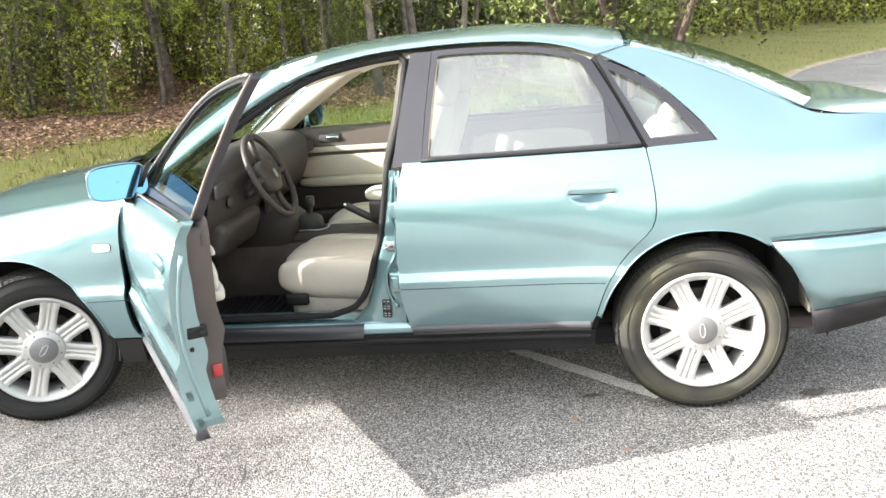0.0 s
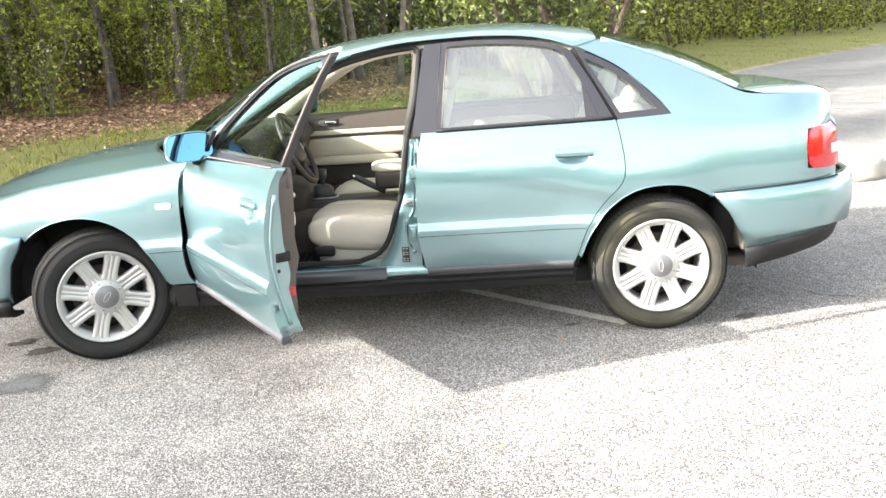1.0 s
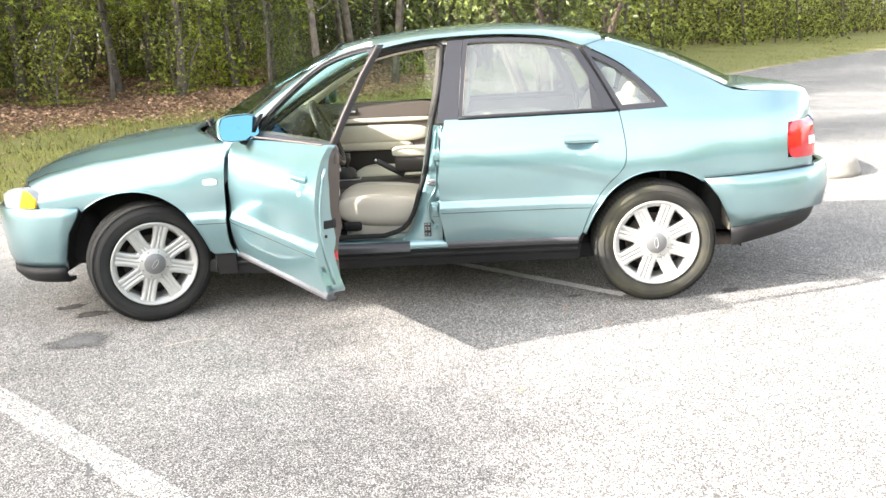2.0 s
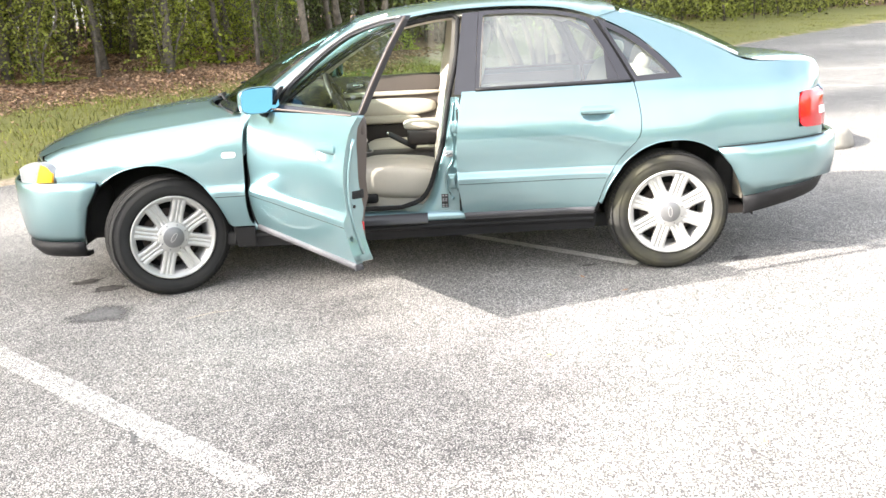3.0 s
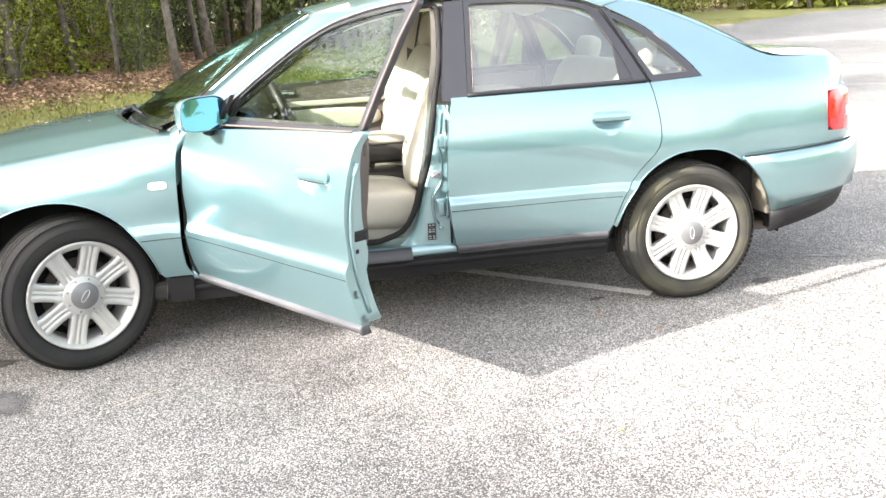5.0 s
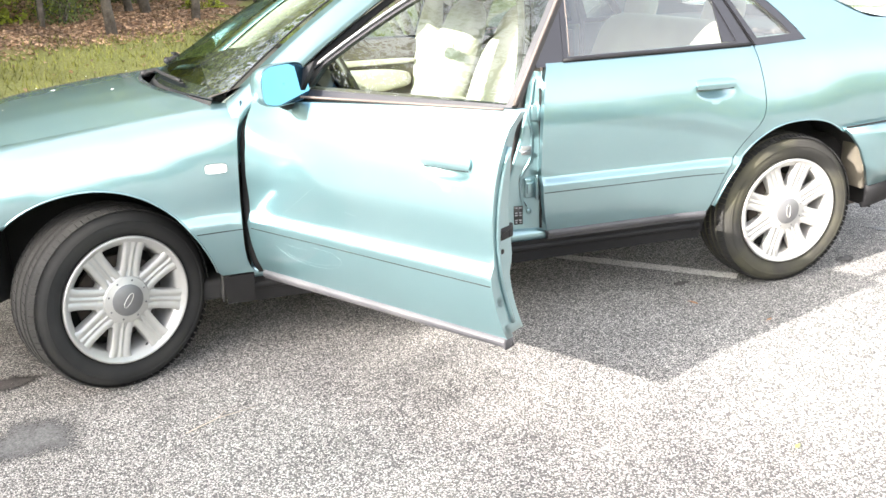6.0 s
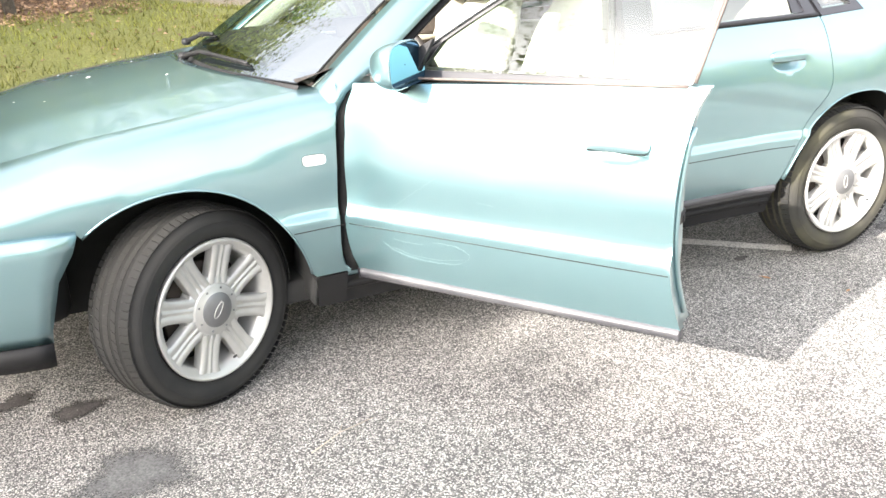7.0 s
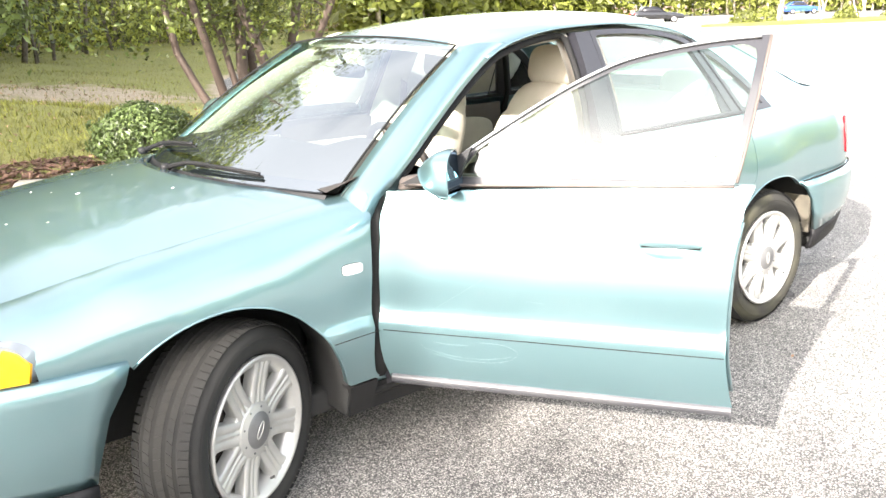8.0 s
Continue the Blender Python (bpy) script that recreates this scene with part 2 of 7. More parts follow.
DAMP = worn(material("dark_damp_asphalt", (0.115, 0.113, 0.111), 0.6, vary=0.3, scale=20, fine=0.5, fine_scale=150, bump=0.0015, bump_scale=120), 110, 0.7, 1.5, True)
TAR = material("dark_asphalt_crack", (0.10, 0.098, 0.095), 0.7, vary=0.3)
CONCRETE = material("pale_kerb_concrete", (0.27, 0.25, 0.215), 0.85, vary=0.12, scale=6, fine=0.12, fine_scale=160, dirt=(0.10, 0.09, 0.072), dirt_amount=0.6, bump=0.001, bump_scale=140)
BARK = material("grey_pine_bark", (0.115, 0.098, 0.08), 0.9, vary=0.6, scale=9, fine=0.3, fine_scale=60, bump=0.012, bump_scale=28)
RED_BARK = material("smooth_reddish_bark", (0.068, 0.047, 0.036), 0.75, vary=0.25, scale=5, bump=0.003, bump_scale=30)
PALE_BARK = material("pale_dead_wood", (0.38, 0.33, 0.27), 0.9, vary=0.3, scale=6, bump=0.004, bump_scale=40)
LEAF = material("olive_green_leaves", (0.25, 0.275, 0.055), 0.55, vary=0.45, scale=0.9, rand=0.85, trans=0.5)
LEAF_LIGHT = material("fresh_green_leaves", (0.34, 0.385, 0.055), 0.5, vary=0.4, scale=1.0, rand=0.85, trans=0.5)
LEAF_DARK = material("dark_pine_foliage", (0.12, 0.155, 0.045), 0.55, vary=0.45, scale=0.8, rand=0.8, trans=0.4)
CRAPE_LEAF = material("crape_myrtle_leaves", (0.125, 0.155, 0.035), 0.5, vary=0.3, scale=0.8, rand=0.6, trans=0.35)
SHRUB_LEAF = material("glossy_shrub_leaves", (0.075, 0.105, 0.034), 0.42, vary=0.2, scale=3, rand=0.6, trans=0.25)
FAR_LEAF = material("yellow_green_far_leaves", (0.17, 0.19, 0.035), 0.6, vary=0.35, scale=0.12, rand=0.5, trans=0.35)
DRY_LEAF = material("dry_orange_leaf", (0.30, 0.15, 0.07), 0.7, vary=0.3, scale=40)
GREEN_BIT = material("yellow_green_leaf", (0.36, 0.38, 0.08), 0.6, vary=0.3, scale=40)
LITTER = material("brown_fallen_leaves", (0.35, 0.225, 0.14), 0.8, vary=0.3, scale=1.2, rand=0.6)
MULCH = material("red_brown_bark_mulch", (0.13, 0.075, 0.052), 0.9, vary=0.3, scale=3, rand=0.6)
NEEDLES = material("yellow_green_pine_needles", (0.33, 0.39, 0.06), 0.5, vary=0.4, scale=1.5, rand=0.7, trans=0.5)
GRASS = material("dry_green_grass", (0.165, 0.165, 0.036), 0.7, vary=0.5, scale=1.3, rand=0.8, trans=0.3)


# ---- mesh helpers ----
from mathutils.geometry import delaunay_2d_cdt


def part(name, bm, mat, parent=None, label="", smooth=True):
    """Link a bmesh as one mesh object, under a thing or a part."""
    me = bpy.data.meshes.new(name)
    bm.normal_update()
    bm.to_mesh(me)
    bm.free()
    for f in me.polygons:
        f.use_smooth = smooth
    me.materials.append(mat)
    ob = new(name, me)
    if parent:
        ob.parent = parent
    if label:
        tagged(ob, label)
    return ob


def cr(pts, step=0.03, closed=False):
    """A Catmull-Rom curve through points of any dimension, sampled about every step metres."""
    P = [np.array(p, float) for p in pts]
    out = []
    n = len(P)
    for i in range(n if closed else n - 1):
        a, b = P[i], P[(i + 1) % n]
        z = P[i - 1] if (i or closed) else 2 * a - b
        c = P[(i + 2) % n] if (closed or i + 2 < n) else 2 * b - a
        k = max(1, int(np.linalg.norm(b - a) / step + 0.5))
        for j in range(k):
            t = j / k
            out.append(0.5 * (2 * a + (b - z) * t + (2 * z - 5 * a + 4 * b - c) * t * t + (3 * a - z - 3 * b + c) * t ** 3))
    if not closed:
        out.append(P[-1])
    return [tuple(p) for p in out]


def line(a, b, step=0.03):
    a, b = np.array(a, float), np.array(b, float)
    k = max(1, int(np.linalg.norm(b - a) / step + 0.5))
    return [tuple(a + (b - a) * j / k) for j in range(k + 1)]


def chain(*runs):
    """Join runs of points into one outline, dropping doubles."""
    out = []
    for r in runs:
        for p in r:
            if not out or math.dist(p, out[-1]) > 1e-4:
                out.append(tuple(p))
    if math.dist(out[0], out[-1]) < 1e-4:
        out.pop()
    return out


def fill(outline, step, rows=(), extra=()):
    """Triangles inside a plane outline, with inner points on a grid, on closer rows and at extra places."""
    o = np.array(outline, float)
    lo, hi = o.min(0), o.max(0)
    gx, gy = np.meshgrid(np.arange(lo[0] + step / 2, hi[0], step), np.arange(lo[1] + step / 2, hi[1], step))
    g = np.c_[gx.ravel(), gy.ravel()]
    lim = np.full(len(g), 0.35 * step)
    if len(rows):
        g = g[(g[:, 1] < min(rows) - 0.01) | (g[:, 1] > max(rows) + 0.01)]
        lim = np.full(len(g), 0.35 * step)
        for b in rows:
            if lo[1] < b < hi[1]:
                xs = np.arange(lo[0] + step / 2, hi[0], step)
                g = np.r_[g, np.c_[xs, np.full(len(xs), b)]]
                lim = np.r_[lim, np.full(len(xs), 0.008)]
    if len(extra):
        x = np.array(extra, float)
        clear = (g[:, 0] < x[:, 0].min() - 0.01) | (g[:, 0] > x[:, 0].max() + 0.01) | (g[:, 1] < x[:, 1].min() - 0.01) | (g[:, 1] > x[:, 1].max() + 0.01)
        g, lim = np.r_[g[clear], x], np.r_[lim[clear], np.full(len(x), 0.004)]
    a, b = o, np.roll(o, -1, 0)
    inside = np.zeros(len(g), bool)
    near = np.full(len(g), 1e9)
    for p, q in zip(a, b):
        cross = ((p[1] > g[:, 1]) != (q[1] > g[:, 1]))
        with np.errstate(divide="ignore", invalid="ignore"):
            xs = (q[0] - p[0]) * (g[:, 1] - p[1]) / (q[1] - p[1]) + p[0]
        inside ^= cross & (g[:, 0] < xs)
        d = q - p
        t = np.clip(((g - p) @ d) / max(d @ d, 1e-12), 0, 1)
        near = np.minimum(near, np.linalg.norm(g - p - t[:, None] * d, axis=1))
    g = g[inside & (near > lim)]
    verts = [Vector(p) for p in o] + [Vector(p) for p in g]
    n = len(o)
    v, _, f, *_ = delaunay_2d_cdt(verts, [(i, (i + 1) % n) for i in range(n)], [list(range(n))], 1, 1e-6)
    return [tuple(p) for p in v], [tuple(t) for t in f]


def sheet_bm(outline, f, step=0.045, depth=(0, 0.014, 0), out=(0, -1, 0), mirror=False, rows=(), extra=()):
    """A panel: a plane outline filled and laid on the surface f(a, b), with a rim turned in by depth."""
    v2, tris = fill(outline, step, rows, extra)
    bm = bmesh.new()
    s = -1 if mirror else 1
    place = lambda p: Vector((p[0], s * p[1], p[2]))
    vs = [bm.verts.new(place(f(*p))) for p in v2]
    o = Vector((out[0], s * out[1], out[2]))
    fs = []
    for t in tris:
        try:
            fs.append(bm.faces.new([vs[i] for i in t]))
        except ValueError:
            pass
    bm.normal_update()
    if sum(x.normal.dot(o) * x.calc_area() for x in fs) < 0:
        bmesh.ops.reverse_faces(bm, faces=fs)
    d = Vector((depth[0], s * depth[1], depth[2]))
    rim = [place(f(*p)) for p in outline]
    a = [bm.verts.new(p) for p in rim]
    b = [bm.verts.new(p + d) for p in rim]
    n = len(a)
    c = sum(rim, Vector()) / n
    for i in range(n):
        j = (i + 1) % n
        face = bm.faces.new((a[i], a[j], b[j], b[i]))
        face.normal_update()
        if face.normal.dot(face.calc_center_median() - c) < 0:
            face.normal_flip()
    return bm


def loft(rows, closed=False, caps=False, flip=False):
    """A grid of faces through rows of points of equal count."""
    bm = bmesh.new()
    V = [[bm.verts.new(p) for p in r] for r in rows]
    n = len(V[0])
    for r0, r1 in zip(V, V[1:]):
        for i in range(n if closed else n - 1):
            q = (r0[i], r0[(i + 1) % n], r1[(i + 1) % n], r1[i])
            bm.faces.new(q[::-1] if flip else q)
    if caps:
        for r in (V[0], V[-1]):
            try:
                bm.faces.new(r)
            except ValueError:
                pass
        bmesh.ops.recalc_face_normals(bm, faces=bm.faces)
    return bm


def thicken(bm, t):
    """Give an open sheet a thickness."""
    bm.normal_update()
    bmesh.ops.solidify(bm, geom=bm.faces[:], thickness=t)
    return bm


def box(size, at=(0, 0, 0), bevel=0.01, rot=(0, 0, 0), seg=2, taper=1.0):
    bm = bmesh.new()
    bmesh.ops.create_cube(bm, size=1)
    for v in bm.verts:
        k = taper if v.co.z > 0 else 1.0
        v.co = Vector((v.co.x * size[0] * k, v.co.y * size[1] * k, v.co.z * size[2]))
    if bevel:
        bmesh.ops.bevel(bm, geom=bm.edges[:], offset=min(bevel, 0.45 * min(size)), segments=seg, profile=0.5, affect="EDGES")
    bm.transform(pose(*at, *rot))
    return bm


def pillow(size, at=(0, 0, 0), rot=(0, 0, 0), e=0.45, n=18, m=26):
    """A rounded cushion: a superellipsoid."""
    sp = lambda w, p: math.copysign(abs(w) ** p, w)
    rows = []
    for i in range(n + 1):
        u = -math.pi / 2 + math.pi * i / n
        row = []
        for j in range(m):
            w = 2 * math.pi * j / m
            row.append((size[0] / 2 * sp(math.cos(u), e) * sp(math.cos(w), e), size[1] / 2 * sp(math.cos(u), e) * sp(math.sin(w), e), size[2] / 2 * sp(math.sin(u), e)))
        rows.append(row)
    bm = loft(rows, closed=True)
    bmesh.ops.remove_doubles(bm, verts=bm.verts[:], dist=1e-5)
    bmesh.ops.recalc_face_normals(bm, faces=bm.faces[:])
    bm.transform(pose(*at, *rot))
    return bm


def tube(pts, r, n=10, closed=False):
    """A round bar along a path; r is one radius or one for each point."""
    P = [Vector(p) for p in pts]
    rs = r if isinstance(r, (list, tuple)) else [r] * len(P)
    rows = []
    side = None
    for i, p in enumerate(P):
        if closed:
            d = P[(i + 1) % len(P)] - P[i - 1]
        else:
            d = P[min(i + 1, len(P) - 1)] - P[max(i - 1, 0)]
        d.normalize()
        side = (side - d * side.dot(d)) if side else d.cross(Vector((0.31, 0.17, 0.93)))
        side.normalize()
        up = d.cross(side)
        rows.append([p + rs[i] * (math.cos(2 * math.pi * k / n) * side + math.sin(2 * math.pi * k / n) * up) for k in range(n)])
    if closed:
        rows.append(rows[0])
        bm = loft(rows, closed=True)
        bmesh.ops.remove_doubles(bm, verts=bm.verts[:], dist=1e-6)
    else:
        bm = loft(rows, closed=True, caps=True)
    bmesh.ops.recalc_face_normals(bm, faces=bm.faces[:])
    return bm


def lathe(profile, n=64):
    """A turned body about the y axis: profile of (radius, y)."""
    bm = loft([[(r * math.cos(2 * math.pi * k / n), y, r * math.sin(2 * math.pi * k / n)) for k in range(n)] for r, y in profile], closed=True)
    bmesh.ops.remove_doubles(bm, verts=bm.verts[:], dist=1e-6)
    bmesh.ops.recalc_face_normals(bm, faces=bm.faces[:])
    return bm


def join(*bms):
    out = bmesh.new()
    for b in bms:
        me = bpy.data.meshes.new("tmp")
        b.to_mesh(me)
        b.free()
        out.from_mesh(me)
        bpy.data.meshes.remove(me)
    return out


def quads(name, centres, normals, sizes, mat, parent=None, aspect=1.6, bend=0.25, label=""):
    """Many small leaf blades in one mesh, each a folded pair of faces."""
    n = len(centres)
    c, nn = np.asarray(centres, float), np.asarray(normals, float)
    nn /= np.linalg.norm(nn, axis=1, keepdims=True) + 1e-9
    r = np.random.normal(size=(n, 3))
    u = np.cross(nn, r)
    u /= np.linalg.norm(u, axis=1, keepdims=True) + 1e-9
    w = np.cross(nn, u)
    s = np.asarray(sizes, float)[:, None]
    a, b = u * s * aspect * 0.5, w * s * 0.5
    lift = nn * s * bend * 0.5
    V = np.stack([c - a, c + b * 0.9 + lift, c + a, c - b * 0.9 + lift], 1).reshape(-1, 3)
    k = np.arange(n) * 4
    F = np.concatenate([np.stack([k, k + 1, k + 2], 1), np.stack([k, k + 2, k + 3], 1)])
    me = bpy.data.meshes.new(name)
    me.from_pydata(V.tolist(), [], F.tolist())
    me.materials.append(mat)
    ob = new(name, me)
    if parent:
        ob.parent = parent
    if label:
        tagged(ob, label)
    return ob


# ---- ground ----
# the edge of the asphalt, from the far left round the planting bed to the far right
EDGE = [(-120, -70), (-40, -26), (-19, -12.5), (-14.2, -8.6), (-9.5, -3.2), (-6.0, 0.4), (-3.6, 2.0), (-2.75, 2.8), (-1.9, 3.9), (-0.6, 4.75), (0.6, 5.0), (2.6, 4.0), (4.3, 3.0),
        (4.75, 2.64), (5.02, 2.53), (5.26, 2.66), (5.40, 3.05), (5.38, 4.0), (4.98, 5.8), (4.9, 7.8), (5.7, 11.0), (8.6, 18.2), (18.0, 30.5), (34, 48), (70, 70), (140, 90), (260, 120)]
EDGE_C = cr(EDGE[:5], 4.0)[:-1] + cr(EDGE[4:24], 0.35)[:-1] + cr(EDGE[23:], 4.0)
EDGE_A = np.array(EDGE_C)


def edge_dist(x, y):
    """Distance beyond the asphalt's edge, for arrays; negative on the asphalt."""
    p = np.stack([np.ravel(x), np.ravel(y)], 1)
    best = np.full(len(p), 1e9)
    sign = np.ones(len(p))
    for a, b in zip(EDGE_A[:-1], EDGE_A[1:]):
        d = b - a
        t = np.clip(((p - a) @ d) / (d @ d), 0, 1)
        q = p - a - t[:, None] * d
        dist = np.hypot(q[:, 0], q[:, 1])
        side = d[0] * (p[:, 1] - a[1]) - d[1] * (p[:, 0] - a[0])
        upd = dist < best - 1e-9
        best[upd], sign[upd] = dist[upd], np.sign(side[upd])
    return (best * np.where(sign == 0, 1, sign)).reshape(np.shape(x))


def bank(x, y):
    """Height of the ground: the asphalt lies level, a bank rises behind it into the wood, less so to the right."""
    d = edge_dist(x, y)
    steep = np.interp(x, [-60, 1.0, 6.0, 20, 60], [0.165, 0.165, 0.12, 0.05, 0.02])
    top = np.interp(x, [-60, 1.0, 8.0, 40, 80], [1.6, 1.6, 1.1, 0.8, 0.5])
    rise = top * (1 - np.exp(-np.maximum(d - 0.25, 0) * steep / top))
    lump = 0.05 * np.sin(x * 1.3 + 1.7 * np.sin(y * 0.8)) * np.cos(y * 1.1) + 0.02 * np.sin(4.1 * x + y) * np.cos(3.7 * y)
    return np.where(d > 0, 0.02 + rise + lump * np.clip((d - 0.3) / 2.0, 0, 1), -0.06)


def ground_material():
    """Grass, bare sandy soil, leaf litter of the wood floor and bark mulch of the bed, told apart by place."""
    m = bpy.data.materials.new("grass_and_leaf_litter_ground")
    m.use_nodes = True
    nt = m.node_tree
    N, L = nt.nodes, nt.links
    p = N["Principled BSDF"]
    p.inputs["Roughness"].default_value = 0.95
    tc = N.new("ShaderNodeTexCoord")
    at = {}
    for k in ("litter", "sand"):
        a = N.new("ShaderNodeAttribute")
        a.attribute_name = k
        at[k] = a.outputs["Fac"]

    def noise_of(s, d=5):
        n = N.new("ShaderNodeTexNoise")
        n.inputs["Scale"].default_value, n.inputs["Detail"].default_value = s, d
        L.new(tc.outputs["Object"], n.inputs["Vector"])
        return n.outputs["Fac"]

    def ramp(fac, stops):
        r = N.new("ShaderNodeValToRGB")
        e = r.color_ramp.elements
        e[0].position, e[0].color = stops[0][0], (*stops[0][1], 1)
        e[1].position, e[1].color = stops[-1][0], (*stops[-1][1], 1)
        for pos, c in stops[1:-1]:
            e.new(pos).color = (*c, 1)
        L.new(fac, r.inputs[0])
        return r.outputs[0]

    def mix(f, a, b):
        x = N.new("ShaderNodeMix")
        x.data_type = "RGBA"
        L.new(f, x.inputs["Factor"])
        L.new(a, x.inputs["A"])
        L.new(b, x.inputs["B"])
        return x.outputs["Result"]

    grass = mix(noise_of(1.1), ramp(noise_of(38), ((0.3, (0.08, 0.10, 0.02)), (0.55, (0.18, 0.20, 0.045)), (0.75, (0.29, 0.27, 0.09)))),
                ramp(noise_of(50), ((0.3, (0.12, 0.125, 0.03)), (0.7, (0.30, 0.26, 0.10)))))
    litter = ramp(noise_of(30, 8), ((0.3, (0.06, 0.036, 0.024)), (0.5, (0.19, 0.11, 0.07)), (0.62, (0.26, 0.165, 0.10)), (0.75, (0.37, 0.26, 0.165))))
    sand = ramp(noise_of(25, 8), ((0.3, (0.24, 0.19, 0.13)), (0.7, (0.46, 0.38, 0.28))))

    def patchy(a, s):
        ad = N.new("ShaderNodeMath")
        ad.operation = "ADD"
        L.new(a, ad.inputs[0])
        L.new(noise_of(s), ad.inputs[1])
        mr = N.new("ShaderNodeMapRange")
        mr.inputs["From Min"].default_value, mr.inputs["From Max"].default_value = 0.85, 1.15
        L.new(ad.outputs[0], mr.inputs["Value"])
        return mr.outputs[0]

    col = mix(patchy(at["sand"], 2.0), mix(patchy(at["litter"], 1.5), grass, litter), sand)
    L.new(col, p.inputs["Base Color"])
    b = N.new("ShaderNodeBump")
    b.inputs["Distance"].default_value = 0.03
    L.new(noise_of(35, 8), b.inputs["Height"])
    L.new(b.outputs[0], p.inputs["Normal"])
    return m


def litter_amount(x, y):
    """How far the wood's leaf litter covers the ground."""
    d = edge_dist(x, y)
    return np.clip((d - np.interp(x, [-60, -2, 1, 4, 9, 30], [2.6, 2.6, 3.8, 6.6, 7.0, 8.0])) / np.interp(x, [1, 6], [1.4, 3.6]), 0, 1)


def build_ground():
    def axis(lo, hi, near_lo, near_hi, fine, coarse):
        a = list(np.arange(near_lo, near_hi, fine))
        s, v = fine, near_lo
        while v > lo:
            s = min(s * 1.25, coarse)
            v -= s
            a.insert(0, v)
        s, v = fine, a[-1]
        while v < hi:
            s = min(s * 1.25, coarse)
            v += s
            a.append(v)
        return np.array(a)
    xs, ys = axis(-900, 900, -14, 16, 0.2, 120), axis(-900, 900, 1.0, 22, 0.2, 120)
    X, Y = np.meshgrid(xs, ys)
    Z = bank(X, Y)
    nx, ny = len(xs), len(ys)
    me = bpy.data.meshes.new("ground")
    idx = np.arange(nx * ny).reshape(ny, nx)
    F = np.stack([idx[:-1, :-1], idx[:-1, 1:], idx[1:, 1:], idx[1:, :-1]], -1).reshape(-1, 4)
    me.from_pydata(np.stack([X, Y, Z], -1).reshape(-1, 3).tolist(), [], F.tolist())
    lit, sand = me.attributes.new("litter", "FLOAT", "POINT"), me.attributes.new("sand", "FLOAT", "POINT")
    D = edge_dist(X, Y)
    lit.data.foreach_set("value", litter_amount(X, Y).ravel())
    # bare sand along the edge and in a worn patch under the crape myrtle
    S = np.clip(1 - D / 0.45, 0, 1) * 0.75 + 0.95 * np.exp(-((X - 3.0) / 3.0) ** 2 - ((Y - 12.6) / 2.2) ** 2)
    sand.data.foreach_set("value", S.ravel())
    for f in me.polygons:
        f.use_smooth = True
    me.materials.append(ground_material())
    tagged(new("ground", me), "grassy bank with brown leaf litter rising behind the asphalt", "ground", kind="structure")

    # the asphalt: one sheet with the bed's edge cut out of it
    out = chain(EDGE_C, [(300, 60), (300, -300), (-300, -300), (-300, -160)])
    v2, tris = fill(out, 60.0)
    bm = bmesh.new()
    vs = [bm.verts.new((x, y, 0)) for x, y in v2]
    for t in tris:
        bm.faces.new([vs[i] for i in t])
    bmesh.ops.recalc_face_normals(bm, faces=bm.faces[:])
    bm.normal_update()
    if sum(f.normal.z for f in bm.faces) < 0:
        bmesh.ops.reverse_faces(bm, faces=bm.faces[:])
    tagged(part("road", bm, ASPHALT, smooth=False), "worn grey asphalt of the car park with pale aggregate", "asphalt", kind="structure")


build_ground()


def stripe(a, b, width, label, ragged=0.004, z=0.004, mat=LINE):
    """A painted line on the asphalt with worn, uneven edges."""
    a, b = Vector((*a, 0)), Vector((*b, 0))
    d = (b - a).normalized()
    s = Vector((-d.y, d.x, 0))
    n = max(6, int((b - a).length / 0.04))
    rows = []
    for i in range(n + 1):
        p = a + (b - a) * (i / n)
        l, r = random.uniform(-ragged, ragged), random.uniform(-ragged, ragged)
        rows.append([p + s * (width / 2 + l) + Vector((0, 0, z)), p + Vector((0, 0, z + 0.001)), p - s * (width / 2 + r) + Vector((0, 0, z))])
    bm = loft(rows, flip=True)
    bm.normal_update()
    if sum(f.normal.z for f in bm.faces) < 0:
        bmesh.ops.reverse_faces(bm, faces=bm.faces[:])
    tagged(part("painted_line", bm, mat), label, "road marking", "white parking lines", "structure")


stripe((-4.0, 1.45), (0.80, -2.87), 0.11, "worn white diagonal parking line on the asphalt")
stripe((1.2, 0.45), (2.47, -0.72), 0.07, "white parking line running under the car", mat=BRIGHTENED_LINE)
stripe((2.88, -0.835), (9.5, 0.95), 0.07, "worn white line across the ends of the bays", mat=FAINT_LINE)
stripe((6.6, 9.0), (10.5, 6.2), 0.10, "white parking line beyond the planting bed")
stripe((7.2, 12.3), (12.0, 9.9), 0.10, "white parking line beyond the planting bed")
stripe((8.4, 16.2), (14.5, 14.0), 0.10, "white parking line beyond the planting bed")
stripe((11.4, 20.0), (18.5, 18.6), 0.10, "white parking line beyond the planting bed")


